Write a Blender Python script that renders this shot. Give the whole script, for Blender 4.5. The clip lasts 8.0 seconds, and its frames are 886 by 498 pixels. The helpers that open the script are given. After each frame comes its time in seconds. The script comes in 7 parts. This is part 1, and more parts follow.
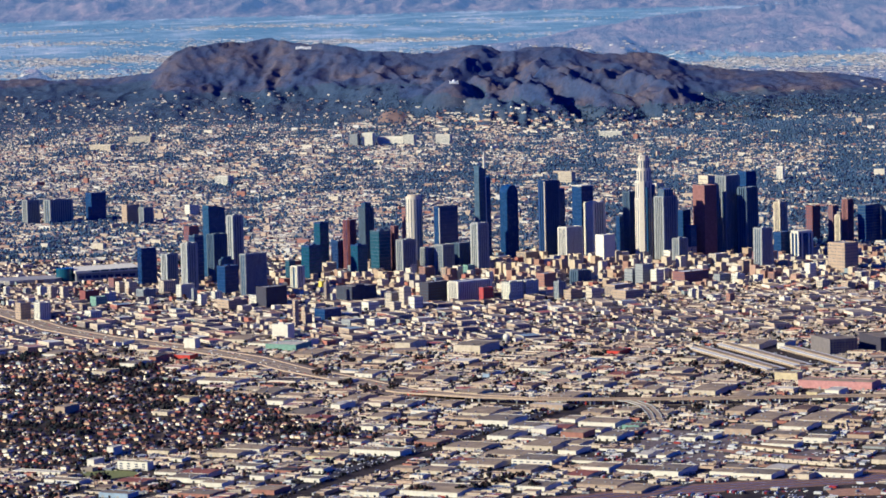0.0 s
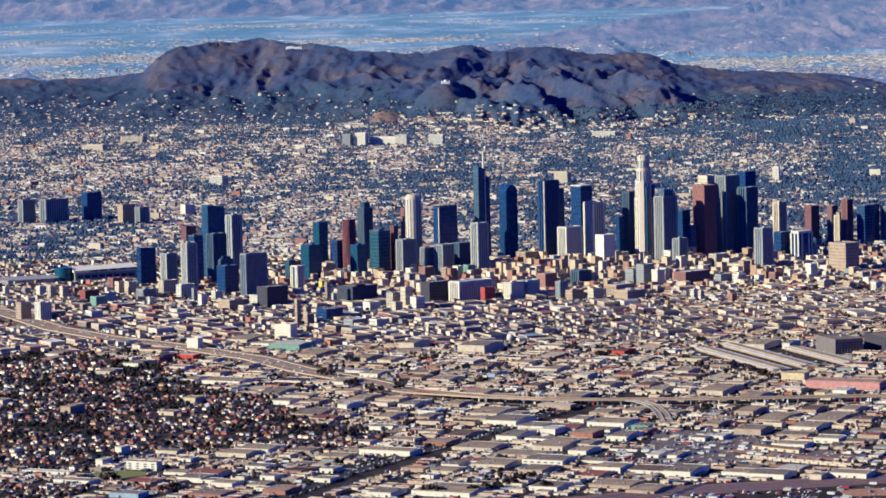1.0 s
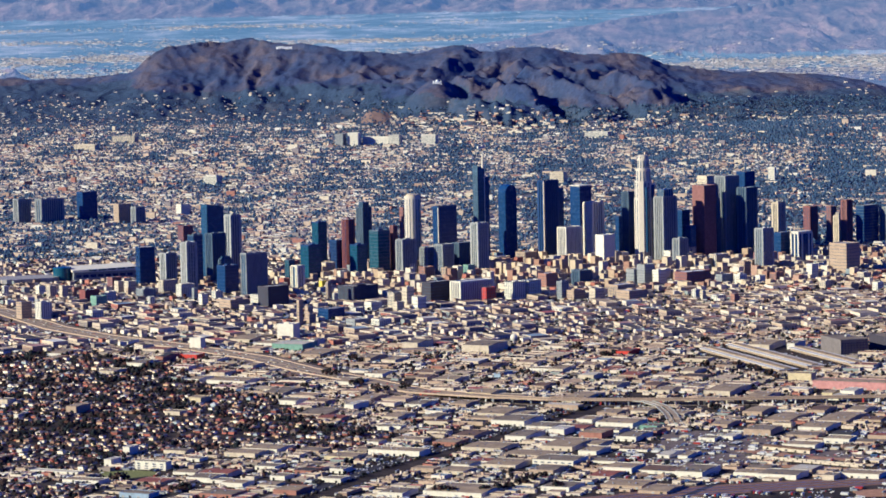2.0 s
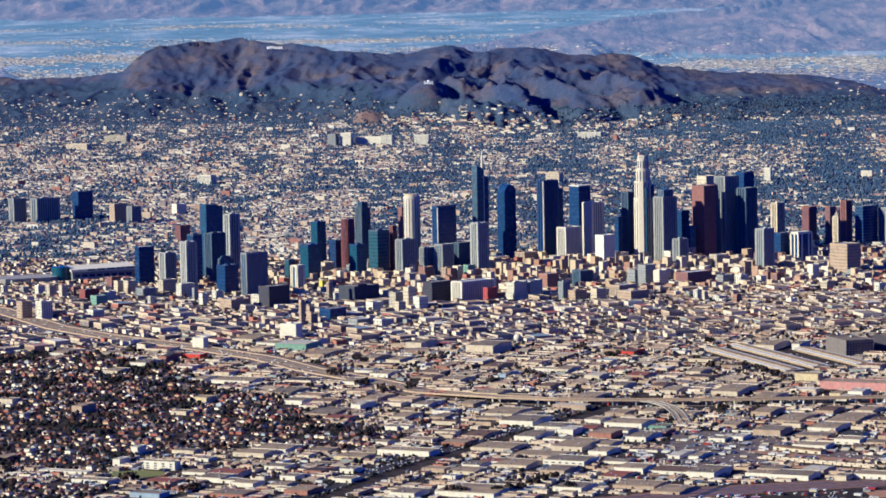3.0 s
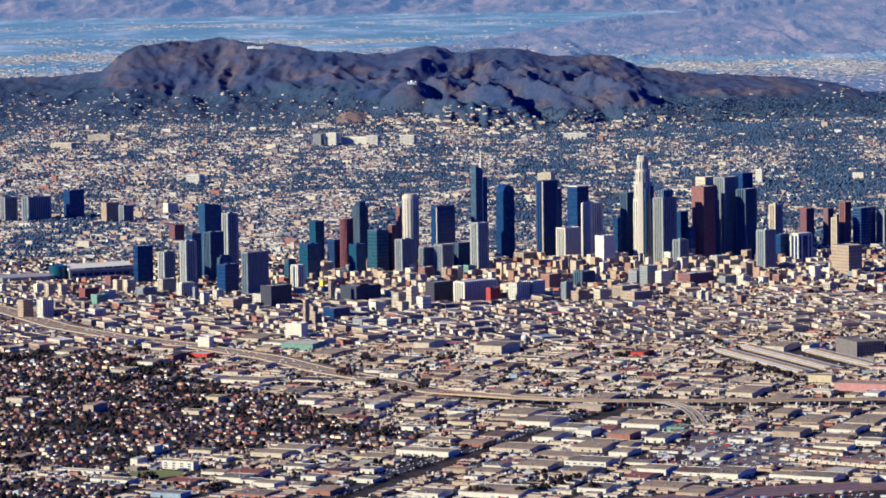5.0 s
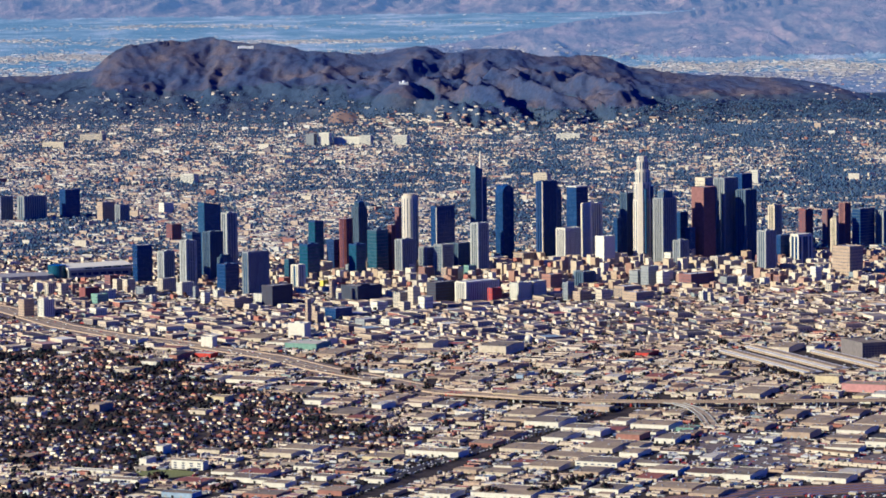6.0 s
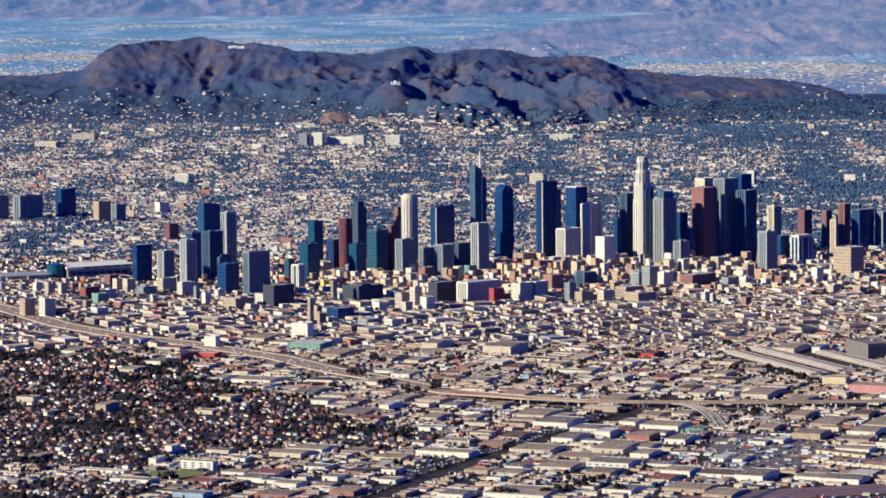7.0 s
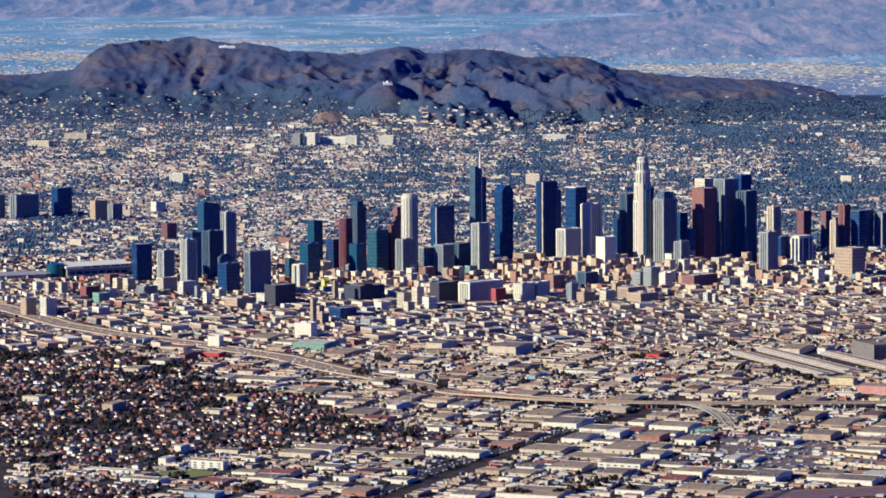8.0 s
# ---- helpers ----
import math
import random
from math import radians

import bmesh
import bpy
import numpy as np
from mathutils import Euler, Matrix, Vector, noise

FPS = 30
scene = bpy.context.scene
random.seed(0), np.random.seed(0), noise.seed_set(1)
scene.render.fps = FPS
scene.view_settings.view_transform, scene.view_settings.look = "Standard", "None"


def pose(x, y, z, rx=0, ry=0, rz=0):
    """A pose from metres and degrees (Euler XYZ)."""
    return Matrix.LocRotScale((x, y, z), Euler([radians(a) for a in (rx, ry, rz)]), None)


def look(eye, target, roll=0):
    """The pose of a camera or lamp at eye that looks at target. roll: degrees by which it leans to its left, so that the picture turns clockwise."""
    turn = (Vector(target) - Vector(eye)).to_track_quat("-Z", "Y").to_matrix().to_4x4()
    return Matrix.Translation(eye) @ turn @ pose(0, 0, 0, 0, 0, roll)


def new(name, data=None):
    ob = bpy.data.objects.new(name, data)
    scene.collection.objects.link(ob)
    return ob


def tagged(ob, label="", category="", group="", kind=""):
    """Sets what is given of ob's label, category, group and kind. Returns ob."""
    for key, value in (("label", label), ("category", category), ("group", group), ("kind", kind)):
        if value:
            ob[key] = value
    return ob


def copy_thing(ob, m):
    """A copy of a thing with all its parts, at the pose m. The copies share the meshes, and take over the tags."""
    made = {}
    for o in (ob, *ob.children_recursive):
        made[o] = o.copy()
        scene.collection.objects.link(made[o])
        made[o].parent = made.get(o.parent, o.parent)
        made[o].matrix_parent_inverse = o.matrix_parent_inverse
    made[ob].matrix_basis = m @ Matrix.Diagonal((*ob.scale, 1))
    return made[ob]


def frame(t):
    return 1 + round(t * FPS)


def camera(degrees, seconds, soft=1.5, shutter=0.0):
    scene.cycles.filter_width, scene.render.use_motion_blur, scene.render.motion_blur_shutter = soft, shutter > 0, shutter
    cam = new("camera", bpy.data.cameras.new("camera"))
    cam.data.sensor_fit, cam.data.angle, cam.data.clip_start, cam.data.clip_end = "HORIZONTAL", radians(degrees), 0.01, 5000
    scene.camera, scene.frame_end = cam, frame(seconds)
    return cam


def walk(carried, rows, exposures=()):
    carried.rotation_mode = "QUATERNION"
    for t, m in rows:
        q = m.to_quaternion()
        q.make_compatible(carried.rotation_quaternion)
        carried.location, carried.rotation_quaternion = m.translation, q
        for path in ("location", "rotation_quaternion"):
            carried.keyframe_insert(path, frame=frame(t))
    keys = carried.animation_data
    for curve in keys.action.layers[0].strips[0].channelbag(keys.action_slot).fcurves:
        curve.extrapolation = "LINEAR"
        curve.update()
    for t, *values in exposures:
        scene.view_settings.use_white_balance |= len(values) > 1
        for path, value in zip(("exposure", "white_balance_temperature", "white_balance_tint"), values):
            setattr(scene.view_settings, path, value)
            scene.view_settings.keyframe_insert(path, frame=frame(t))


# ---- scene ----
# A model of the city at one tenth: one unit stands for ten metres of the real place.
cam = camera(14.723, 8.0, soft=1.74)
walk(cam, [
    (0.0, pose(-55.123, -1000.823, 89.897, 85.1519, 1.3844, 0.1032)),
    (0.5, pose(-57.624, -999.865, 89.762, 85.1539, 1.3527, -0.0425)),
    (1.0, pose(-60.125, -998.906, 89.627, 85.1562, 1.3147, -0.1884)),
    (1.5, pose(-62.626, -997.948, 89.492, 85.1588, 1.2709, -0.3342)),
    (2.0, pose(-65.127, -996.990, 89.357, 85.1617, 1.2218, -0.4801)),
    (2.5, pose(-67.628, -996.031, 89.222, 85.1649, 1.1680, -0.6259)),
    (3.0, pose(-70.129, -995.073, 89.087, 85.1683, 1.1101, -0.7716)),
    (3.5, pose(-72.630, -994.115, 88.952, 85.1719, 1.0485, -0.9172)),
    (4.0, pose(-75.131, -993.156, 88.817, 85.1758, 0.9837, -1.0626)),
    (4.5, pose(-77.632, -992.198, 88.681, 85.1798, 0.9164, -1.2078)),
    (5.0, pose(-80.133, -991.240, 88.546, 85.1840, 0.8470, -1.3526)),
    (5.5, pose(-82.634, -990.282, 88.411, 85.1883, 0.7760, -1.4972)),
    (6.0, pose(-85.135, -989.323, 88.276, 85.1927, 0.7041, -1.6413)),
    (6.5, pose(-87.636, -988.365, 88.141, 85.1972, 0.6317, -1.7851)),
    (7.0, pose(-90.137, -987.407, 88.006, 85.2018, 0.5593, -1.9283)),
    (7.5, pose(-92.638, -986.448, 87.871, 85.2064, 0.4876, -2.0710)),
    (8.0, pose(-95.139, -985.490, 87.736, 85.2110, 0.4169, -2.2131)),
], exposures=[(0.0, 0.45, 4110, 12), (8.0, 0.45, 4110, 12)])

# ---- light ----
SUN_TURN, SUN_HIGH = -110.0, 23.0   # degrees: bearing from +y towards +x, and elevation
world = bpy.data.worlds.new("sky")
scene.world = world
world.use_nodes = True
wn = world.node_tree
sky = wn.nodes.new("ShaderNodeTexSky")
sky.sky_type, sky.sun_disc = "NISHITA", False
sky.sun_elevation, sky.sun_rotation = radians(SUN_HIGH), radians(SUN_TURN)
sky.air_density, sky.dust_density, sky.ozone_density = 1.3, 0.2, 4.0
deep = wn.nodes.new("ShaderNodeMix")     # clear, deep blue winter sky
deep.data_type, deep.blend_type = "RGBA", "MULTIPLY"
deep.inputs[0].default_value, deep.inputs[7].default_value = 1.0, (0.20, 0.60, 2.5, 1)
wn.links.new(sky.outputs[0], deep.inputs[6])
wn.links.new(deep.outputs[2], wn.nodes["Background"].inputs[0])
wn.nodes["Background"].inputs[1].default_value = 0.029

sun = new("sun", bpy.data.lights.new("sun", "SUN"))
sun.data.energy, sun.data.angle, sun.data.color = 8.2, radians(0.5), (1.0, 0.705, 0.285)
sb, se = radians(SUN_TURN), radians(SUN_HIGH)
toward = Vector((math.sin(sb) * math.cos(se), math.cos(sb) * math.cos(se), math.sin(se)))
sun.matrix_world = look(toward * 900, (0, 0, 0))

# ---- materials ----
def nodes_of(name):
    m = bpy.data.materials.new(name)
    m.use_nodes = True
    nt = m.node_tree
    return m, nt, nt.nodes["Principled BSDF"]


def ramp_node(nt, stops, fac, constant=False):
    r = nt.nodes.new("ShaderNodeValToRGB")
    r.color_ramp.interpolation = "CONSTANT" if constant else "LINEAR"
    while len(r.color_ramp.elements) < len(stops):
        r.color_ramp.elements.new(0.5)
    for e, (p, c) in zip(r.color_ramp.elements, stops):
        e.position, e.color = p, (*c, 1)
    nt.links.new(fac, r.inputs[0])
    return r.outputs[0]


def noise_node(nt, scale, detail=4.0, rough=0.6, stretch=None):
    co = nt.nodes.new("ShaderNodeNewGeometry")
    src = co.outputs["Position"]
    if stretch:
        mp = nt.nodes.new("ShaderNodeVectorMath")
        mp.operation = "MULTIPLY"
        mp.inputs[1].default_value = stretch
        nt.links.new(src, mp.inputs[0])
        src = mp.outputs[0]
    n = nt.nodes.new("ShaderNodeTexNoise")
    n.inputs["Scale"].default_value, n.inputs["Detail"].default_value, n.inputs["Roughness"].default_value = scale, detail, rough
    nt.links.new(src, n.inputs["Vector"])
    return n.outputs[0]


def mixed(nt, a, b, fac, mode="MIX"):
    m = nt.nodes.new("ShaderNodeMix")
    m.data_type, m.blend_type = "RGBA", mode
    for sock, v in ((m.inputs[0], fac), (m.inputs[6], a), (m.inputs[7], b)):
        if isinstance(v, (int, float)):
            sock.default_value = v
        elif isinstance(v, tuple):
            sock.default_value = (*v, 1)
        else:
            nt.links.new(v, sock)
    return m.outputs[2]


def bump(nt, bsdf, height, strength, dist=0.1):
    b = nt.nodes.new("ShaderNodeBump")
    b.inputs["Strength"].default_value, b.inputs["Distance"].default_value = strength, dist
    nt.links.new(height, b.inputs["Height"])
    nt.links.new(b.outputs[0], bsdf.inputs["Normal"])


def many(name, stops, rough=0.85, dirt=0.35, scale=1.6, single=False, spec=0.25):
    """Each island or object (house, crown, car) takes its own colour out of the stops; grime and wear lie over it."""
    m, nt, p = nodes_of(name)
    g = nt.nodes.new("ShaderNodeObjectInfo" if single else "ShaderNodeNewGeometry")
    c = ramp_node(nt, stops, g.outputs["Random" if single else "Random Per Island"], True)
    d = ramp_node(nt, [(0.3, (1 - dirt,) * 3), (0.65, (1.0, 1.0, 1.0))], noise_node(nt, scale, 5))
    nt.links.new(mixed(nt, c, d, 1.0, "MULTIPLY"), p.inputs["Base Color"])
    p.inputs["Roughness"].default_value = rough
    p.inputs["Specular IOR Level"].default_value = spec
    return m


def surface(name, col, rough=0.8, vary=0.25, scale=1.2, streak=0.0, metal=0.0):
    """One painted or stone surface, blotched at two scales, streaked down the wall where rain runs."""
    m, nt, p = nodes_of(name)
    lo = tuple(v * (1 - vary) for v in col)
    hi = tuple(min(1, v * (1 + vary * 0.5)) for v in col)
    c = ramp_node(nt, [(0.3, lo), (0.7, hi)], noise_node(nt, scale, 6))
    f = ramp_node(nt, [(0.35, (0.86,) * 3), (0.6, (1.0,) * 3)], noise_node(nt, scale * 6, 3, stretch=(1, 1, 0.15) if streak else None))
    nt.links.new(mixed(nt, c, f, 1.0, "MULTIPLY"), p.inputs["Base Color"])
    p.inputs["Roughness"].default_value, p.inputs["Metallic"].default_value = rough, metal
    p.inputs["Specular IOR Level"].default_value = 0.2
    return m


def glass_wall(name, col, rough=0.22):
    """Mirror-like office glazing: dark tinted glass, its floors faintly apart, slightly uneven."""
    m, nt, p = nodes_of(name)
    lo = tuple(v * 0.8 for v in col)
    hi = tuple(min(1, v * 1.35) for v in col)
    c = ramp_node(nt, [(0.35, lo), (0.65, hi)], noise_node(nt, 1.3, 4, stretch=(0.35, 0.35, 3.0)))
    nt.links.new(c, p.inputs["Base Color"])
    r = ramp_node(nt, [(0.3, (rough * 0.7,) * 3), (0.7, (rough * 1.5,) * 3)], noise_node(nt, 0.7, 3))
    nt.links.new(r, p.inputs["Roughness"])
    p.inputs["Specular IOR Level"].default_value = 0.24
    bump(nt, p, noise_node(nt, 0.9, 2), 0.15, 0.05)
    return m


GLASS = {
    "navy": glass_wall("navy_glass", (0.013, 0.035, 0.106)),
    "teal": glass_wall("teal_glass", (0.016, 0.058, 0.092)),
    "blue": glass_wall("blue_glass", (0.026, 0.060, 0.120)),
    "steel": glass_wall("steel_blue_glass", (0.052, 0.080, 0.122)),
    "dark": glass_wall("dark_glass", (0.017, 0.031, 0.088)),
    "red": surface("red_window_paint", (0.35, 0.05, 0.03)),
}
TRIM = {
    "white": surface("white_concrete", (0.600, 0.547, 0.421), vary=0.12, streak=1),
    "grey": surface("grey_concrete", (0.315, 0.310, 0.290), streak=1),
    "bluegrey": surface("blue_grey_cladding", (0.247, 0.247, 0.241), streak=1),
    "blue": surface("blue_metal_cladding", (0.068, 0.093, 0.132), rough=0.5),
    "dark": surface("dark_metal_cladding", (0.017, 0.042, 0.132), rough=0.5),
    "cream": surface("cream_stone", (0.495, 0.414, 0.290), streak=1),
    "tan": surface("tan_stone", (0.360, 0.266, 0.179), streak=1),
    "brown": surface("brown_granite", (0.195, 0.093, 0.086)),
    "slate": surface("slate_concrete", (0.150, 0.129, 0.121), streak=1),
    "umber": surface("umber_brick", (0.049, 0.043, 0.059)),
    "red": surface("red_granite", (0.180, 0.063, 0.059)),
    "brick": surface("loft_brick", (0.270, 0.141, 0.100)),
    "granite": surface("pale_granite", (0.525, 0.458, 0.359), vary=0.12, streak=1),
    "redpaint": surface("red_paint", (0.413, 0.044, 0.024)),
    "yellow": surface("yellow_paint", (0.562, 0.443, 0.041)),
    "pink": surface("pink_paint", (0.435, 0.214, 0.187)),
    "green": surface("green_paint", (0.180, 0.281, 0.213)),
}
ROOF = surface("gravel_roof", (0.300, 0.277, 0.255), vary=0.35, scale=0.9)
ROOF_PALE = surface("pale_membrane_roof", (0.525, 0.495, 0.450), vary=0.2, scale=0.7)
STEEL = surface("brushed_steel", (0.413, 0.413, 0.420), rough=0.35, metal=0.8)
DARK = surface("dark_opening", (0.022, 0.022, 0.026))
ASPHALT = surface("asphalt", (0.041, 0.035, 0.033), vary=0.4, scale=0.5)
CONCRETE_ROAD = surface("worn_concrete_road", (0.278, 0.212, 0.139), vary=0.3, scale=0.6)
BALLAST = surface("rusty_ballast", (0.188, 0.109, 0.071), vary=0.4, scale=0.8)
DIRT = surface("bare_dirt", (0.180, 0.135, 0.098), vary=0.4, scale=0.5)
PAINT_WHITE = surface("white_sign_paint", (0.637, 0.637, 0.615), vary=0.1)
GRASS = surface("dry_lawn", (0.17, 0.175, 0.045), vary=0.3, scale=2.0)
YARD_GROUND = surface("worn_yard", (0.15, 0.115, 0.090), vary=0.4, scale=0.8)
ORANGE_DIRT = surface("orange_dirt", (0.34, 0.19, 0.10), vary=0.35, scale=0.7)
BARK = surface("bark", (0.075, 0.053, 0.038))

WALL_STOPS = [
    (0.0, (0.459, 0.368, 0.262)), (0.16, (0.367, 0.278, 0.193)), (0.30, (0.581, 0.493, 0.368)), (0.42, (0.275, 0.188, 0.130)), (0.50, (0.245, 0.202, 0.163)),
    (0.60, (0.428, 0.305, 0.204)), (0.70, (0.321, 0.132, 0.089)), (0.75, (0.520, 0.425, 0.298)), (0.87, (0.230, 0.250, 0.234)), (0.91, (0.612, 0.535, 0.415))]
WALLS, WALL_ONE = many("stucco_walls", WALL_STOPS), many("stucco_wall", WALL_STOPS, single=True)
CORE_WALLS = many("midrise_walls", [
    (0.0, (0.46, 0.37, 0.245)), (0.18, (0.55, 0.47, 0.34)), (0.32, (0.37, 0.27, 0.175)), (0.46, (0.58, 0.51, 0.385)), (0.55, (0.27, 0.155, 0.105)), (0.64, (0.42, 0.36, 0.28)), (0.75, (0.50, 0.385, 0.24)), (0.84, (0.34, 0.22, 0.155)), (0.92, (0.30, 0.115, 0.078)), (0.96, (0.20, 0.23, 0.25))])
PLAIN_WALLS = many("pale_house_walls", [
    (0.0, (0.422, 0.328, 0.238)), (0.16, (0.317, 0.217, 0.158)), (0.26, (0.541, 0.462, 0.337)), (0.42, (0.217, 0.185, 0.185)), (0.54, (0.462, 0.350, 0.251)), (0.66, (0.554, 0.492, 0.376)), (0.80, (0.277, 0.132, 0.099)), (0.87, (0.568, 0.528, 0.449))])
# wall tones of the far towns are muted to imitate haze
VALLEY_WALLS = many("pale_town_walls", [(0.0, (0.293, 0.267, 0.259)), (0.4, (0.397, 0.353, 0.310)), (0.65, (0.241, 0.241, 0.259)), (0.82, (0.569, 0.517, 0.448))])
PLAIN_ROOFS = many("grey_shingle_roofs", [
    (0.0, (0.210, 0.203, 0.225)), (0.25, (0.285, 0.247, 0.232)), (0.5, (0.165, 0.165, 0.195)), (0.7, (0.360, 0.315, 0.285)), (0.83, (0.270, 0.188, 0.165)), (0.95, (0.495, 0.458, 0.420))])
HOUSE_ROOF_STOPS = [
    (0.0, (0.122, 0.089, 0.080)), (0.16, (0.179, 0.122, 0.094)), (0.32, (0.206, 0.188, 0.179)), (0.46, (0.085, 0.075, 0.075)), (0.58, (0.263, 0.140, 0.094)),
    (0.70, (0.338, 0.281, 0.235)), (0.80, (0.140, 0.136, 0.150)), (0.93, (0.488, 0.450, 0.404)), (0.97, (0.319, 0.094, 0.066))]
HOUSE_ROOFS, HOUSE_ROOF = many("shingle_roofs", HOUSE_ROOF_STOPS), many("shingle_roof", HOUSE_ROOF_STOPS, single=True)
FLAT_STOPS = [
    (0.0, (0.31, 0.215, 0.125)), (0.13, (0.20, 0.135, 0.082)), (0.25, (0.40, 0.285, 0.170)), (0.38, (0.062, 0.048, 0.040)), (0.48, (0.45, 0.345, 0.215)), (0.57, (0.235, 0.190, 0.155)), (0.65, (0.054, 0.044, 0.040)),
    (0.72, (0.21, 0.095, 0.062)), (0.79, (0.58, 0.52, 0.41)), (0.85, (0.33, 0.105, 0.080)), (0.90, (0.36, 0.205, 0.165)), (0.945, (0.225, 0.275, 0.31)), (0.975, (0.60, 0.56, 0.48))]
FLAT_ROOFS, FLAT_ROOF = many("flat_roofs", FLAT_STOPS, scale=0.8), many("flat_roof", FLAT_STOPS, scale=0.8, single=True)
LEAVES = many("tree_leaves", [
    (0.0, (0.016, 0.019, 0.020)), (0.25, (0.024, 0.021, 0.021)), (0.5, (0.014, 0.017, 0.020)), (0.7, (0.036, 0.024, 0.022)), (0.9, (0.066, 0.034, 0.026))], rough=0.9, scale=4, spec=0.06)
# far crowns: the blue of the haze is put into the leaf colours
FAR_LEAVES = many("hazed_tree_leaves", [
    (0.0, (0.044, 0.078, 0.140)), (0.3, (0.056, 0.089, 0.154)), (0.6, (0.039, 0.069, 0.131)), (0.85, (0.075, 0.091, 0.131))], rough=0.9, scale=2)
HOUSE_STOPS = [
    (0.0, (0.300, 0.175, 0.106)), (0.18, (0.550, 0.375, 0.213)), (0.32, (0.213, 0.075, 0.053)), (0.48, (0.800, 0.625, 0.388)), (0.60, (0.125, 0.088, 0.075)), (0.72, (0.350, 0.119, 0.075)), (0.82, (0.925, 0.800, 0.575)), (0.95, (0.375, 0.413, 0.413))]
HOUSE_WALLS, HOUSE_WALL = many("bungalow_walls", HOUSE_STOPS), many("bungalow_wall", HOUSE_STOPS, single=True)
PAINTS = many("car_paint", [
    (0.0, (0.478, 0.461, 0.411)), (0.42, (0.032, 0.031, 0.033)), (0.62, (0.191, 0.190, 0.183)), (0.78, (0.223, 0.025, 0.016)), (0.86, (0.051, 0.080, 0.167)), (0.93, (0.395, 0.339, 0.222))], rough=0.35, dirt=0.1)


def plain_material(name, stops):
    """Streets, yards, dirt lots and dry grass of the built-up plain."""
    m, nt, p = nodes_of(name)
    c = ramp_node(nt, stops, noise_node(nt, 0.22, 9, 0.7))
    f = ramp_node(nt, [(0.35, (0.7,) * 3), (0.65, (1.0,) * 3)], noise_node(nt, 3.0, 4))
    nt.links.new(mixed(nt, c, f, 1.0, "MULTIPLY"), p.inputs["Base Color"])
    p.inputs["Roughness"].default_value, p.inputs["Specular IOR Level"].default_value = 0.95, 0.1
    return m


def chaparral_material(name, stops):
    """Scrub on the slopes, its colours tinted blue in place of haze, with bare brown earth on spines and cuts."""
    m, nt, p = nodes_of(name)
    a = ramp_node(nt, stops, noise_node(nt, 0.045, 11, 0.66, stretch=(1, 0.4, 1)))
    b = ramp_node(nt, [(0.38, (0.7,) * 3), (0.62, (1.1,) * 3)], noise_node(nt, 0.55, 6, 0.75))
    nt.links.new(mixed(nt, a, b, 1.0, "MULTIPLY"), p.inputs["Base Color"])
    p.inputs["Roughness"].default_value, p.inputs["Specular IOR Level"].default_value = 1.0, 0.1
    bump(nt, p, noise_node(nt, 0.28, 8, 0.7), 0.55, 1.4)
    return m


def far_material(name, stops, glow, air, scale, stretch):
    """The far valley and ranges: a backdrop whose blue emission stands in for the hazy air in front of it."""
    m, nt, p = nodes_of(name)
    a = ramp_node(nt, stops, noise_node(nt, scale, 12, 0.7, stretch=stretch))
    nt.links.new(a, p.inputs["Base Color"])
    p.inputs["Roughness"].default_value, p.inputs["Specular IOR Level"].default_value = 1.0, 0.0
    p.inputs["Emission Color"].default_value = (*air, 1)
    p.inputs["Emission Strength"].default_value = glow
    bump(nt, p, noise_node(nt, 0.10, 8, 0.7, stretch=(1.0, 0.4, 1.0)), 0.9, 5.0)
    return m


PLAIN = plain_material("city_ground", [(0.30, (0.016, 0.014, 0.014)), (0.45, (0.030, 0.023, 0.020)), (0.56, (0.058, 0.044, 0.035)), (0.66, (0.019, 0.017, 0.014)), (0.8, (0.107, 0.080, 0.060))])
# ground north of downtown, bluer and paler: haze painted into its colours
SUBURB = plain_material("hazed_suburb_ground", [(0.30, (0.061, 0.079, 0.142)), (0.45, (0.091, 0.104, 0.157)), (0.56, (0.132, 0.121, 0.142)), (0.66, (0.053, 0.061, 0.073)), (0.8, (0.173, 0.147, 0.127))])
# hill colours carry a blue cast that stands in for haze
BRUSH = chaparral_material("hazed_chaparral_slope", [(0.36, (0.031, 0.047, 0.113)), (0.48, (0.049, 0.059, 0.118)), (0.58, (0.077, 0.070, 0.101)), (0.72, (0.142, 0.109, 0.113))])
HAZED_FOOTHILL = chaparral_material("hazed_wooded_foothill", [(0.34, (0.027, 0.044, 0.088)), (0.52, (0.042, 0.060, 0.108)), (0.66, (0.068, 0.074, 0.100)), (0.80, (0.13, 0.105, 0.098))])
BARE = surface("bare_orange_slope", (0.225, 0.150, 0.112), vary=0.4, scale=0.15)
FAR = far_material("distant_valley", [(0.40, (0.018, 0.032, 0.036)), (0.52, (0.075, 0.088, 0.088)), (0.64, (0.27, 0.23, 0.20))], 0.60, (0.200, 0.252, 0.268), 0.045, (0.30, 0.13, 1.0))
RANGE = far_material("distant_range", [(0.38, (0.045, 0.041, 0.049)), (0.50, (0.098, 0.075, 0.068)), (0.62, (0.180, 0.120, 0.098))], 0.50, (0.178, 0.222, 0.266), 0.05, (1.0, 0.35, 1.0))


# ---- the lie of the land ----
def smooth(a, b, v):
    t = np.clip((v - a) / (b - a), 0, 1)
    return t * t * (3 - 2 * t)


def lattice(seed):
    r = np.random.RandomState(seed)
    return r.rand(256, 256)


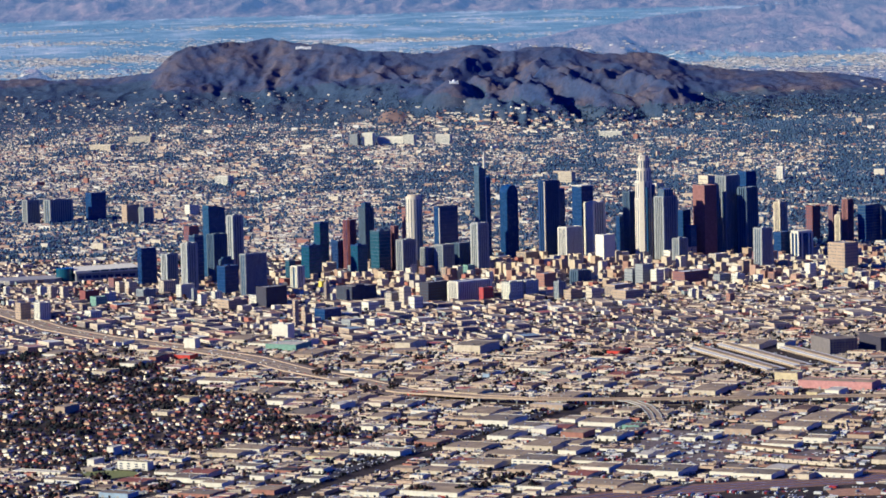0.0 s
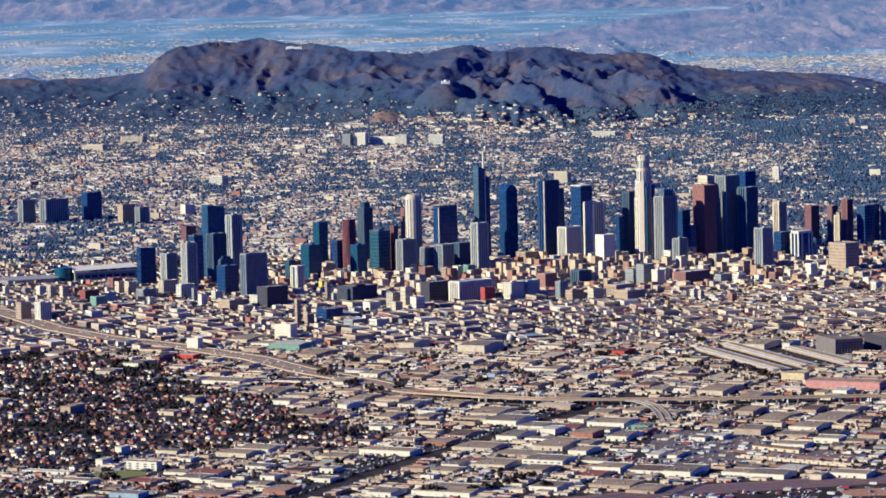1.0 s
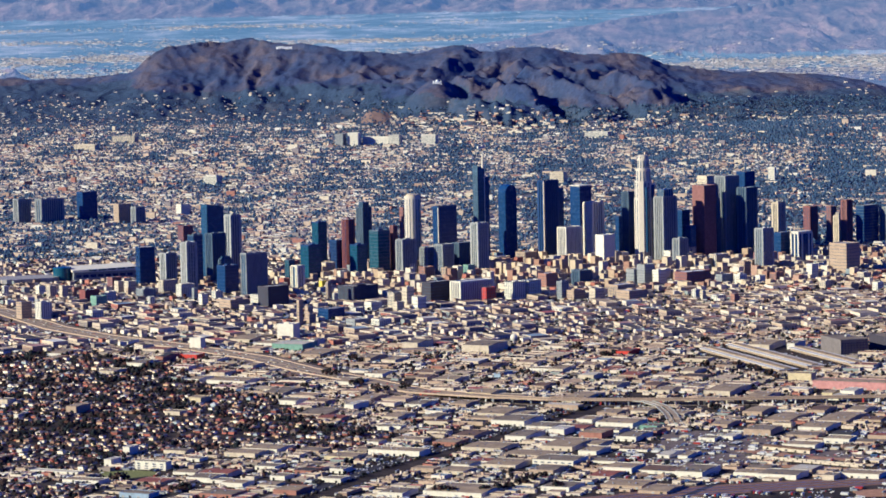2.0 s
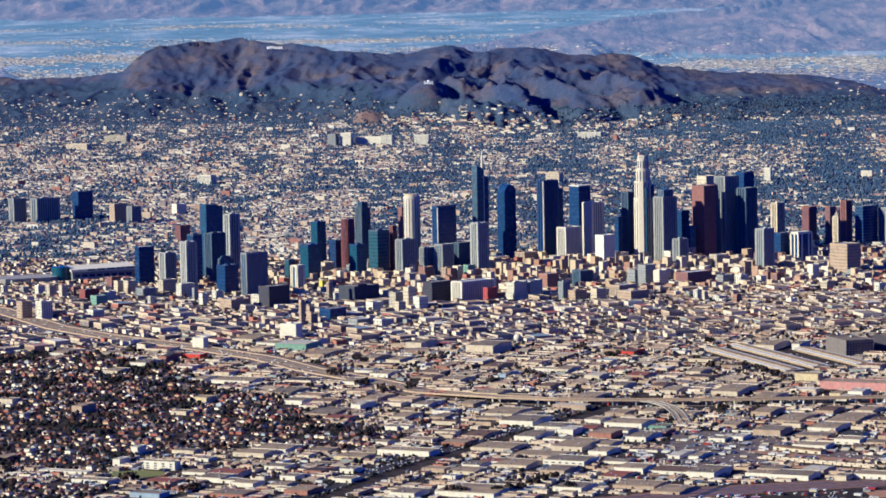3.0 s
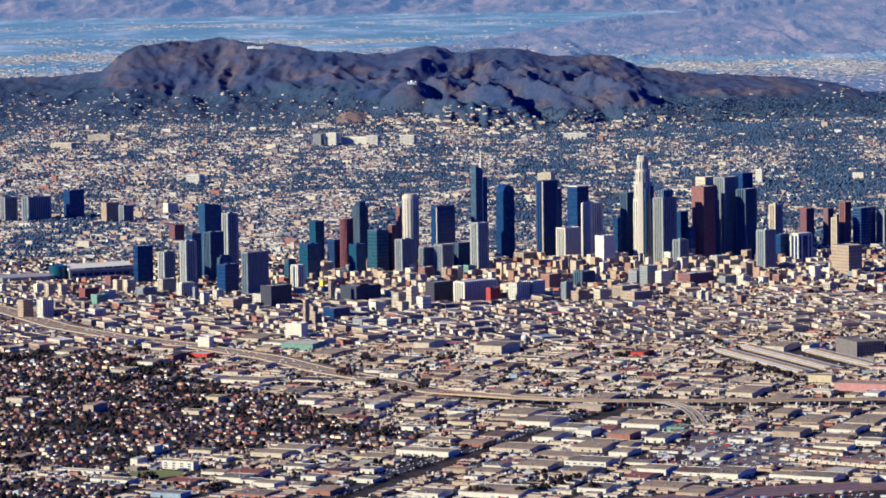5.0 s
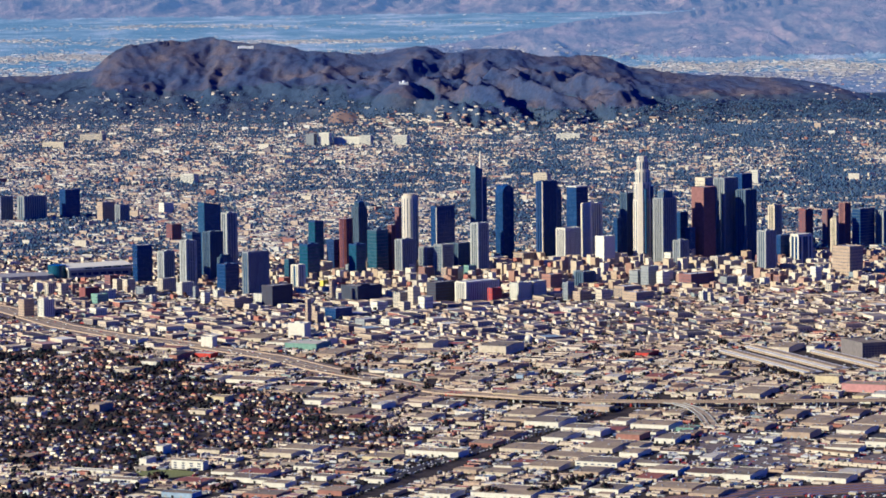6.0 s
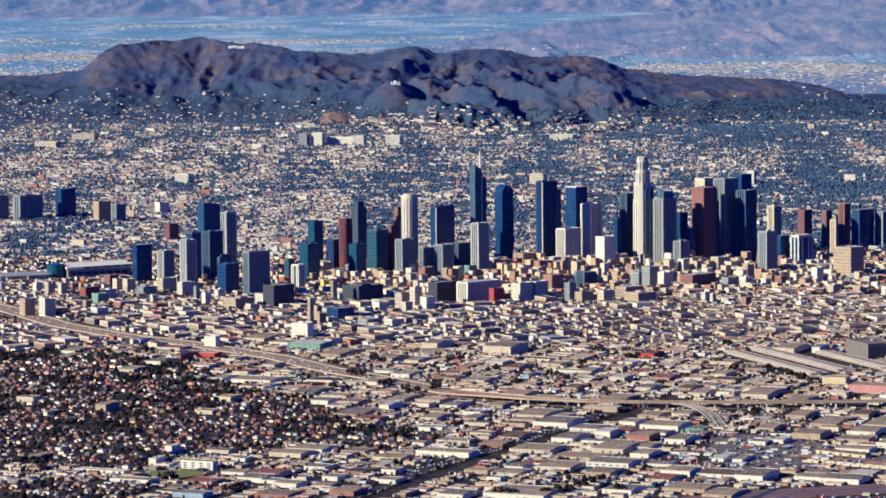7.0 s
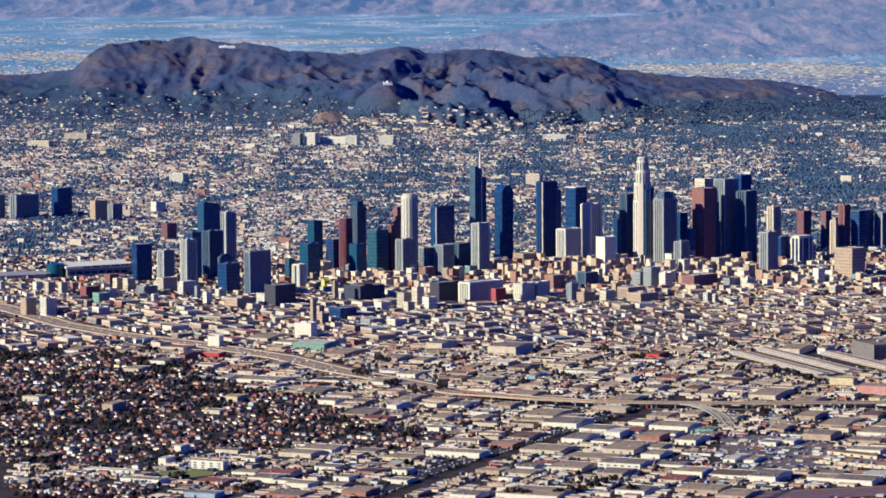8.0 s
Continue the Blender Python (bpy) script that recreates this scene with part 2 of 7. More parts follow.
def value_noise(x, y, table):
    xi, yi = np.floor(x).astype(int), np.floor(y).astype(int)
    fx, fy = x - xi, y - yi
    fx, fy = fx * fx * (3 - 2 * fx), fy * fy * (3 - 2 * fy)
    g = lambda i, j: table[i % 256, j % 256]
    return (g(xi, yi) * (1 - fx) + g(xi + 1, yi) * fx) * (1 - fy) + (g(xi, yi + 1) * (1 - fx) + g(xi + 1, yi + 1) * fx) * fy


NOISE = [lattice(s) for s in range(11, 18)]


def fractal(x, y, step, octaves, ridged=False, seed=0):
    v, amp, tot = 0.0, 1.0, 0.0
    for k in range(octaves):
        n = value_noise(x / step + 17.3 * k, y / step + 5.1 * k, NOISE[(k + seed) % 7])
        v = v + amp * ((1 - np.abs(2 * n - 1)) if ridged else n)
        tot, amp, step = tot + amp, amp * 0.5, step * 0.5
    return v / tot


# crest of the near hills: across, height, distance
CREST = np.array([(-700, 14, 1230), (-340, 17, 1200), (-273, 18, 1180), (-243, 22, 1150), (-233, 31, 1150), (-222, 38, 1160), (-197, 39, 1170), (-171, 41.5, 1178),
                  (-158, 38, 1150), (-120, 37, 1110), (-108, 33, 1100), (-66, 31, 1080), (-46, 35, 1075), (-37, 36.5, 1070), (-26, 32, 1060), (-13, 35, 1030),
                  (11, 36, 1010), (29, 32, 1000), (67, 30, 990), (79, 24.5, 980), (107, 21, 960), (155, 19, 930), (181, 17, 890), (212, 8, 860), (700, 8, 860)])
# crest of the second range beyond the valley's mouth
CREST2 = np.array([(-200, 6, 1700), (-64, 15, 1720), (6, 21, 1800), (54, 27, 1850), (104, 34, 1900), (156, 37, 1950), (205, 40, 1950), (257, 47, 1980), (308, 52, 2000), (367, 57, 2000), (900, 50, 2000)])


FOOT_X, FOOT = [-320, -130, -90, 0, 200], [870, 840, 725, 660, 610]


def height(x, y):
    x, y = np.asarray(x, float), np.asarray(y, float)
    # plain, with a slow rise to the hills, and the low hills north of downtown
    z = 2.2 * smooth(200, 800, y)
    z = z + smooth(-20, 120, x) * smooth(90, 260, y) * (1 - smooth(760, 900, y)) * 5.0 * (0.25 + fractal(x, y, 120, 3, seed=2))
    # bump raised under the cream stepped block to fit the camera's view
    z = z + 5.0 * np.exp(-((x + 13) / 32) ** 2 - ((y - 276) / 40) ** 2)
    # near hills: long wooded foothills, steep brown heads, spurs that fork and bend
    cz, cy = np.interp(x, CREST[:, 0], CREST[:, 1]), np.interp(x, CREST[:, 0], CREST[:, 2])
    foot = np.interp(x, FOOT_X, FOOT)
    wx = x + 34 * (fractal(x, y, 95, 3, seed=5) - 0.5) + 0.22 * (y - cy)
    wy = y * 0.42 + 20 * (fractal(x, y, 70, 3, seed=2) - 0.5)
    spine = 0.56 * fractal(wx, wy, 44, 5, True, 1) + 0.44 * fractal(wx - 0.5 * wy, wy, 19, 4, True, 4)
    s = np.clip((y - foot - 40 * (spine - 0.5)) / (cy - foot), 0, 1)
    front = cz * s ** np.interp(x, [-150, -95, -40, 60, 150], [2.1, 1.7, 0.95, 1.0, 1.25])
    spur = (spine - 0.62) * (24.0 + 16 * np.exp(-((x - 20) / 80) ** 2)) * np.sin(np.pi * s ** np.interp(x, [-130, -50], [1.9, 0.85])) ** 0.7 * np.clip(cz / 34, 0.35, 1)
    back = cz * (1 - smooth(0, 190, y - cy)) + 9 * smooth(60, 260, y - cy)
    hill = np.where(y < cy, front + spur, back + (fractal(x, y, 30, 4, True, 3) - 0.5) * 4 * (1 - smooth(0, 150, y - cy)))
    z = np.where(y < foot - 40, z, np.maximum(z * (1 - smooth(0, 80, y - cy)), hill))
    z = z + 4 * np.exp(-((x + 89) / 12) ** 2 - ((y - 818) / 34) ** 2)
    # the level shoulder under the sign and the observatory's spur, shaped to fit the camera's view
    z = z + (34.7 - z) * np.exp(-(((x + 146.6) / 9) ** 4) - ((y - 1124) / 9) ** 4)
    z = np.maximum(z, 23.6 * np.exp(-((x + 54) / 20) ** 2 - ((y - 876) / 70) ** 2) * (0.86 + 0.28 * spine))
    z = z + (fractal(wx, wy, 8, 3, True, 4) - 0.5) * 2.2 * smooth(foot, foot + 120, y) * (1 - smooth(cy, cy + 120, y))
    # second range
    c2z, c2y = np.interp(x, CREST2[:, 0], CREST2[:, 1]), np.interp(x, CREST2[:, 0], CREST2[:, 2])
    warp = 60 * (fractal(x, y * 0.25, 150, 4, seed=3) - 0.5) * 2
    vx, vy = x + 0.6 * warp + 0.16 * (y - c2y), y * 0.36 + 0.3 * warp
    r2 = 0.5 * fractal(vx, vy, 85, 5, True, 5) + 0.5 * fractal(vx, vy, 30, 4, True, 2)
    s2 = np.clip((y - (c2y - 430 + 160 * (r2 - 0.5))) / 430, 0, 1)
    z2 = np.where(y < c2y, c2z * (0.3 * s2 + 0.7 * s2 ** 1.5) + (r2 - 0.60) * 52 * np.sin(np.pi * s2 ** 0.8), c2z * (1 - smooth(0, 400, y - c2y)) + (r2 - 0.5) * 9)
    z = np.maximum(z, z2)
    # far valley floor and the last range
    z = np.maximum(z, 9 * smooth(1200, 1450, y) + 9 * smooth(1900, 3100, y))
    r3 = 0.6 * fractal(x + 0.15 * y, y * 0.3, 150, 6, True, 6) + 0.4 * fractal(x - 0.2 * y, y * 0.3, 46, 4, True, 1)
    z = z + smooth(3420, 3920, y + 320 * (r3 - 0.5)) * (30 + 40 * (r3 - 0.5))
    return z


def sheet():
    us = np.concatenate([np.linspace(-1.2, -0.16, 12, endpoint=False), np.linspace(-0.16, 0.2, 540), np.linspace(0.2, 1.2, 13)[1:]])
    ys = np.concatenate([np.linspace(-2200, -460, 8, endpoint=False), np.linspace(-460, 600, 110, endpoint=False), np.linspace(600, 1260, 330, endpoint=False),
                         np.linspace(1260, 2100, 190, endpoint=False), np.linspace(2100, 3940, 150)])
    Y, U = np.meshgrid(ys, us, indexing="ij")
    X = -70 + U * np.maximum(Y + 1000, 450)
    Z = height(X, Y)
    n, k = Y.shape
    idx = np.arange(n * k).reshape(n, k)
    quads = np.stack([idx[:-1, :-1], idx[:-1, 1:], idx[1:, 1:], idx[1:, :-1]], -1).reshape(-1, 4)
    me = bpy.data.meshes.new("ground")
    me.from_pydata(np.stack([X, Y, Z], -1).reshape(-1, 3).tolist(), [], quads.tolist())
    for m in (PLAIN, BRUSH, FAR, RANGE, SUBURB, BARE, HAZED_FOOTHILL):
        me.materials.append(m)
    cx, cy = X[:-1, :-1].ravel(), Y[:-1, :-1].ravel()
    foot = np.interp(cx, FOOT_X, FOOT) + 40
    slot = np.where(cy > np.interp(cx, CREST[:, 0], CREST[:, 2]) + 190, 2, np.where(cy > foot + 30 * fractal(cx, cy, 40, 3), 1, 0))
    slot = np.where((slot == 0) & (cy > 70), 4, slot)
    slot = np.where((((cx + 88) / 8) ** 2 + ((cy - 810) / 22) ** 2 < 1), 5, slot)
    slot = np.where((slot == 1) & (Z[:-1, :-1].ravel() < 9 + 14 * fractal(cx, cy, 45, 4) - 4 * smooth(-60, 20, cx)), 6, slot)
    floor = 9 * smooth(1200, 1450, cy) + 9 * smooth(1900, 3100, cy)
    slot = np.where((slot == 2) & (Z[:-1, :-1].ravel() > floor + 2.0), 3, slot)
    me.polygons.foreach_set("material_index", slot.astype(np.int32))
    me.polygons.foreach_set("use_smooth", np.ones(len(quads), bool))
    return tagged(new("ground", me), "city plain, brush covered hills and far valley floor", "ground", kind="structure")


sheet()


# ---- building blocks ----
def mesh_of(name, bm, mats):
    me = bpy.data.meshes.new(name)
    bm.to_mesh(me)
    bm.free()
    for m in mats:
        me.materials.append(m)
    return me


def part(name, bm, material, parent, label=""):
    ob = new(name, mesh_of(name, bm, material if isinstance(material, list) else [material]))
    ob.parent = parent
    return tagged(ob, label)


def add_box(bm, x0, x1, y0, y1, z0, z1, mat=0):
    v = [bm.verts.new(p) for p in ((x0, y0, z0), (x1, y0, z0), (x1, y1, z0), (x0, y1, z0), (x0, y0, z1), (x1, y0, z1), (x1, y1, z1), (x0, y1, z1))]
    for q in ((0, 1, 5, 4), (1, 2, 6, 5), (2, 3, 7, 6), (3, 0, 4, 7), (4, 5, 6, 7), (3, 2, 1, 0)):
        bm.faces.new([v[i] for i in q]).material_index = mat


def add_prism(bm, pts, z0, z1, mat=0, top=None):
    lo = [bm.verts.new((x, y, z0)) for x, y in pts]
    hi = [bm.verts.new((x, y, z1 if top is None else top(x, y))) for x, y in pts]
    n = len(pts)
    for i in range(n):
        bm.faces.new((lo[i], lo[(i + 1) % n], hi[(i + 1) % n], hi[i])).material_index = mat
    bm.faces.new(hi).material_index = mat
    bm.faces.new(lo[::-1]).material_index = mat


def oblong(w, d, cut=0.0):
    a, b = w / 2, d / 2
    if not cut:
        return [(-a, -b), (a, -b), (a, b), (-a, b)]
    c = cut * min(w, d)
    return [(-a + c, -b), (a - c, -b), (a, -b + c), (a, b - c), (a - c, b), (-a + c, b), (-a, b - c), (-a, -b + c)]


def ring(r, n=28, sx=1.0):
    return [(sx * r * math.cos(2 * math.pi * i / n), r * math.sin(2 * math.pi * i / n)) for i in range(n)]


def stand(name, label, category, x, y, turn=0.0, group=""):
    e = new(name)
    e.empty_display_size = 0.5
    e.matrix_basis = pose(x, y, float(height(x, y)), 0, 0, turn)
    return tagged(e, label, category, group)


TAKEN = []   # ground already built on: x, y, reach



# ---- towers and single blocks ----
CATEGORY = {"office_tower": "office tower", "apartment_tower": "apartment tower", "hotel_tower": "hotel", "office_block": "office building", "apartment_block": "apartment building",
            "apartment_slab": "apartment building", "parking_block": "parking garage", "government_block": "office building", "loft_block": "building"}
PIERS = {}


def pier_mesh(t, h, mat):
    key = (round(t, 2), round(h, 2), mat.name)
    if key not in PIERS:
        bm = bmesh.new()
        add_box(bm, -t / 2, t / 2, -t / 2, t / 2, 0, h)
        PIERS[key] = mesh_of("pier", bm, [mat])
    return PIERS[key]


def piers(parent, pts, t, h, mat, z=0.0):
    me = pier_mesh(t, h, mat)
    for x, y in pts:
        o = new("pier", me)
        o.parent = parent
        o.location = (x, y, z)


def roof_kit(parent, w, d, h, rnd, mat):
    """Lift house and cooling units on a flat roof."""
    bm = bmesh.new()
    a, b = w * rnd.uniform(0.25, 0.4), d * rnd.uniform(0.25, 0.4)
    ox, oy = w * rnd.uniform(-0.12, 0.12), d * rnd.uniform(-0.1, 0.15)
    add_box(bm, ox - a / 2, ox + a / 2, oy - b / 2, oy + b / 2, h - 0.05, h + rnd.uniform(0.35, 0.6))
    part("lift_house", bm, mat, parent)
    for k in range(2):
        bm = bmesh.new()
        px, py, s = w * rnd.uniform(-0.38, 0.38), d * rnd.uniform(-0.38, 0.38), rnd.uniform(0.12, 0.22)
        add_box(bm, px - s, px + s, py - s, py + s, h - 0.05, h + 0.25)
        part("cooling_unit", bm, STEEL, parent)


def tower(name, label, x, y, w, d, h, turn, kind, glass, trim, nw, nd, band, top):
    rnd = random.Random(int(x * 31 + y * 17 + h * 7))
    z0 = float(height(x, y))
    h = h - z0
    TAKEN.append((x, y, 0.55 * max(w, d) + 0.4))
    t = stand(name, label, CATEGORY[name], x, y, turn, "downtown towers" if h > 9 else "downtown blocks")
    g, tr = GLASS[glass], TRIM[trim]
    solid = kind in ("plain", "band")
    shaft = h
    if top == "step":
        shaft = h * 0.9
    shape = oblong(w, d, 0.24 if kind == "oct" else 0)
    bm = bmesh.new()
    if kind == "arch":
        # end walls straight, roof a half-barrel across the width
        n = 14
        prof = [(-w / 2, -0.05), (w / 2, -0.05)] + [(w / 2 * math.cos(math.pi * k / n), h - w * 0.55 + w * 0.55 * math.sin(math.pi * k / n)) for k in range(n + 1)]
        f = [bm.verts.new((px, -d / 2, pz)) for px, pz in prof]
        b = [bm.verts.new((px, d / 2, pz)) for px, pz in prof]
        m = len(prof)
        for i in range(m):
            bm.faces.new((f[i], b[i], b[(i + 1) % m], f[(i + 1) % m])[::-1])
        bm.faces.new(f)
        bm.faces.new(b[::-1])
        shaft = h - w * 0.55
    else:
        add_prism(bm, shape, -0.3, shaft)
    bm.normal_update()
    part("body", bm, tr if solid else g, t)
    # flat roof with parapet
    if kind != "arch" and top != "slope":
        bm = bmesh.new()
        add_prism(bm, [(px * 0.96, py * 0.96) for px, py in shape], shaft - 0.1, shaft + 0.05)
        deck_part = part("roof", bm, ROOF if rnd.random() < 0.6 else ROOF_PALE, t)
        for sx, sy, lx, ly in ((0, -1, w, 0.12), (0, 1, w, 0.12), (-1, 0, 0.12, d), (1, 0, 0.12, d)):
            if kind == "oct":
                break
            bm = bmesh.new()
            cx, cy = sx * (w / 2 - 0.05), sy * (d / 2 - 0.05)
            add_box(bm, cx - lx / 2, cx + lx / 2, cy - ly / 2, cy + ly / 2, shaft - 0.2, shaft + 0.22)
            part("parapet", bm, tr, deck_part)
    # upright piers on all four faces
    if nw and kind in ("pier", "oct", "glass", "arch"):
        pt = {"pier": min(0.5 * w / nw, 0.45), "oct": 0.22, "glass": 0.07, "arch": 0.08}[kind]
        pts = [(-w / 2 + w * (i + 0.5) / nw, s * d / 2) for i in range(nw) for s in (-1, 1)] + [(s * w / 2, -d / 2 + d * (i + 0.5) / max(nd, 1)) for i in range(nd) for s in (-1, 1)]
        if kind == "pier":
            pts += [(sx * w / 2, sy * d / 2) for sx in (-1, 1) for sy in (-1, 1)]
        if kind == "oct":
            pts = [((a[0] + b[0]) / 2 + (b[0] - a[0]) * f, (a[1] + b[1]) / 2 + (b[1] - a[1]) * f) for a, b in zip(shape, shape[1:] + shape[:1]) for f in (-0.3, 0, 0.3)]
        piers(t, pts, pt, shaft, tr)
    # storeys: bands that stand a little proud of the glass, or ribbon windows let into solid walls
    rnd_strip = rnd.random() < 0.5
    if band:
        bm = bmesh.new()
        k = 0.5 * band
        while k < shaft - 0.3:
            if solid:
                tall = 0.86 if rnd_strip else 0.36
                for span, across in ((w, True), (d, False)):
                    cells = max(2, int(span / 0.6))
                    for i in range(cells):
                        c, e = -span / 2 + span * (i + 0.5) / cells, 0.15 * span / cells
                        for s in (-1, 1):
                            if across:
                                add_box(bm, c - e, c + e, s * d / 2 - 0.04, s * d / 2 + 0.02, k, k + tall * band)
                            else:
                                add_box(bm, s * w / 2 - 0.04, s * w / 2 + 0.02, c - e, c + e, k, k + tall * band)
            else:
                add_prism(bm, [(px * (1 + 0.03 / w), py * (1 + 0.03 / d)) for px, py in shape], k, k + 0.16)
            k += band
        tagged(part("window_grid" if solid else "floor_banding", bm, GLASS["steel"] if solid else tr, t), kind="stuff")
    if top == "plant":
        roof_kit(deck_part, w, d, shaft, rnd, tr)
    elif top == "flat":
        for k in range(2):
            bm = bmesh.new()
            px, py, s = w * rnd.uniform(-0.34, 0.34), d * rnd.uniform(-0.34, 0.34), rnd.uniform(0.1, 0.2)
            add_box(bm, px - s, px + s, py - s, py + s, shaft - 0.05, shaft + 0.28)
            part("cooling_unit", bm, STEEL, deck_part if kind != "arch" else t)
    elif top == "step":
        bm = bmesh.new()
        add_prism(bm, oblong(w * 0.7, d * 0.7), shaft - 0.05, h)
        part("setback", bm, tr if solid else g, t)
        piers(t, [(w * 0.35 * (2 * i / 4 - 1), -d * 0.35) for i in range(5)] + [(-w * 0.35, d * 0.35 * (2 * i / 4 - 1)) for i in range(4)], 0.16, h - shaft + 0.1, tr, shaft - 0.05)
    elif top == "crownthin":
        bm = bmesh.new()
        add_prism(bm, [(px * 1.03, py * 1.03) for px, py in shape], shaft + 0.22, shaft + 0.5)
        part("crown", bm, TRIM["white"], t, "white roof edge")
    elif top == "slope":
        bm = bmesh.new()
        add_prism(bm, shape, shaft - 0.05, 0, top=lambda px, py: shaft + 0.9 - 0.8 * (px / w + 0.5) ** 2)
        part("crown", bm, GLASS["blue"], t, "curved glass screen")
    return t


def bank_tower(x, y, h, turn):
    """The tall round-cornered white granite tower with stepped crown."""
    TAKEN.append((x, y, 4))
    t = stand("office_tower", "tallest white granite tower with stepped round crown", "office tower", x, y, turn, "downtown towers")
    white, glass = TRIM["granite"], GLASS["blue"]
    for nm, r, z0, z1, sq in (("base_shaft", 2.65, -0.3, h * 0.60, 1), ("body", 2.45, h * 0.55, h * 0.76, 1), ("setback", 2.15, h * 0.74, h * 0.87, 0), ("crown", 1.7, h * 0.86, h * 0.965, 0), ("cap", 1.3, h * 0.96, h, 0)):
        bm = bmesh.new()
        add_prism(bm, oblong(r * 1.8, r * 1.8, 0.22) if sq else ring(r, 24), z0, z1)
        part(nm, bm, white, t)
        n = 12 if sq else 14
        bmw = bmesh.new()
        for k in range(n):
            a = 2 * math.pi * (k + 0.5) / n
            rr = r * (0.93 if sq else 0.99)
            m = Matrix.Rotation(a, 4, "Z") @ Matrix.Translation((rr, 0, 0))
            if sq and k % 3 == 1:
                continue
            i0 = len(bmw.verts)
            add_box(bmw, -0.06, 0.06, -0.13, 0.13, max(z0, 0) + 0.6, z1 - 0.5)
            bmw.verts.ensure_lookup_table()
            bmesh.ops.transform(bmw, matrix=m, verts=bmw.verts[i0:])
        tagged(part("window_strips", bmw, glass, t), kind="stuff")
    # half-round glazed bay on the shaded flank
    bm = bmesh.new()
    add_prism(bm, [(px + 1.9, py - 1.0) for px, py in ring(1.15, 18)], -0.3, h * 0.72)
    part("glazed_bay", bm, GLASS["navy"], t, "dark rounded glass bay")
    bm = bmesh.new()
    add_prism(bm, [(px - 0.3, py - 2.3) for px, py in ring(0.45, 12)], 0, h * 0.70)
    part("glazed_slot", bm, GLASS["blue"], t, "narrow glass slot")
    piers(t, [(1.35 * math.cos(a), 1.35 * math.sin(a)) for a in (0.3, 1.4, 2.4, 3.5, 4.5, 5.5)], 0.3, 0.9, white, h * 0.965)


def spire_tower(x, y, h, turn):
    """The blue glass tower with a sail-shaped crown and a tall thin spire."""
    TAKEN.append((x, y, 4))
    t = stand("office_tower", "blue glass tower with sail crown and white spire", "office tower", x, y, turn, "downtown towers")
    w, d = 4.0, 2.6
    bm = bmesh.new()
    add_prism(bm, oblong(w, d), -0.3, h)
    part("body", bm, GLASS["steel"], t)
    bm = bmesh.new()
    add_prism(bm, [(-w / 2, -d / 2), (w * 0.12, -d / 2), (w * 0.12, d / 2), (-w / 2, d / 2)], h - 0.05, 0, top=lambda px, py: h + 3.4 - 2.2 * ((px + w / 2) / w) ** 1.4)
    part("sail_crown", bm, GLASS["steel"], t, "curved glass sail on the roof")
    # shade of the right side is put into the navy glass colour
    bm = bmesh.new()
    add_prism(bm, [(px * 1.01 + 1.2, py) for px, py in oblong(1.6, d * 1.02)], 0, h * 0.985)
    part("shaded_wing", bm, GLASS["navy"], t, "right wing with its shade put into darker glass")
    piers(t, [(0.35, -d / 2 - 0.03)], 0.22, h, TRIM["white"])
    piers(t, [(-w / 2 + w * k / 8, -d / 2) for k in range(9)] + [(-w / 2, -d / 2 + d * k / 5) for k in range(6)], 0.07, h, TRIM["blue"])
    bm = bmesh.new()
    bmesh.ops.create_cone(bm, segments=10, radius1=0.5, radius2=0.2, depth=7.6, cap_ends=True)
    bmesh.ops.translate(bm, verts=bm.verts, vec=(0.5, -0.4, h + 3.7))
    part("spire", bm, TRIM["white"], t, "thin white spire")


def drum_tower(x, y, h, r):
    """The white rounded tower with bands of windows."""
    TAKEN.append((x, y, 4))
    t = stand("office_tower", "pale cream tower with bowed faces and ribbon windows", "office tower", x, y, 26, "downtown towers")
    bm = bmesh.new()
    add_prism(bm, ring(r, 32), -0.3, h)
    part("body", bm, TRIM["granite"], t)
    bm = bmesh.new()
    for k in range(32):
        if k % 2:
            continue
        a = 2 * math.pi * k / 32
        i0 = len(bm.verts)
        add_box(bm, -0.05, 0.05, -0.09, 0.09, 0.4, h - 0.8)
        bm.verts.ensure_lookup_table()
        bmesh.ops.transform(bm, matrix=Matrix.Rotation(a, 4, "Z") @ Matrix.Translation((r * 0.995, 0, 0)), verts=bm.verts[i0:])
    tagged(part("window_strips", bm, GLASS["blue"], t), kind="stuff")
    bm = bmesh.new()
    add_prism(bm, ring(r * 0.8, 24), h - 0.05, h + 0.5)
    part("roof_drum", bm, TRIM["cream"], t)
    for f in (0.33, 0.66):
        bm = bmesh.new()
        add_prism(bm, ring(r * 1.015, 32), h * f, h * f + 0.3)
        part("cornice", bm, TRIM["cream"], t)


bank_tower(0.2, 0.0, 31.2, 26)
spire_tower(-47.0, 9.0, 25.3, 34)
drum_tower(-67.2, 2.0, 20.6, 2.4)


tower("office_tower", "dark navy glass office block beside the convention halls", -142.6, -35.0, 4.44, 4.44, 10.31, 20, "glass", "navy", "dark", 6, 6, 1.2, "flat")
tower("apartment_tower", "pale grey apartment tower with white balcony stripes", -135.7, -42.0, 3.43, 2.74, 9.03, 40, "pier", "steel", "grey", 5, 4, 0, "plant")
tower("apartment_tower", "slim pale teal glass apartment tower with grey edges", -128.8, -58.0, 3.25, 2.60, 13.21, 40, "pier", "teal", "grey", 4, 4, 1.0, "plant")
tower("apartment_tower", "dark blue glass apartment tower behind pale one", -127.9, -44.0, 3.14, 2.83, 14.09, 40, "glass", "navy", "blue", 5, 5, 1.2, "plant")
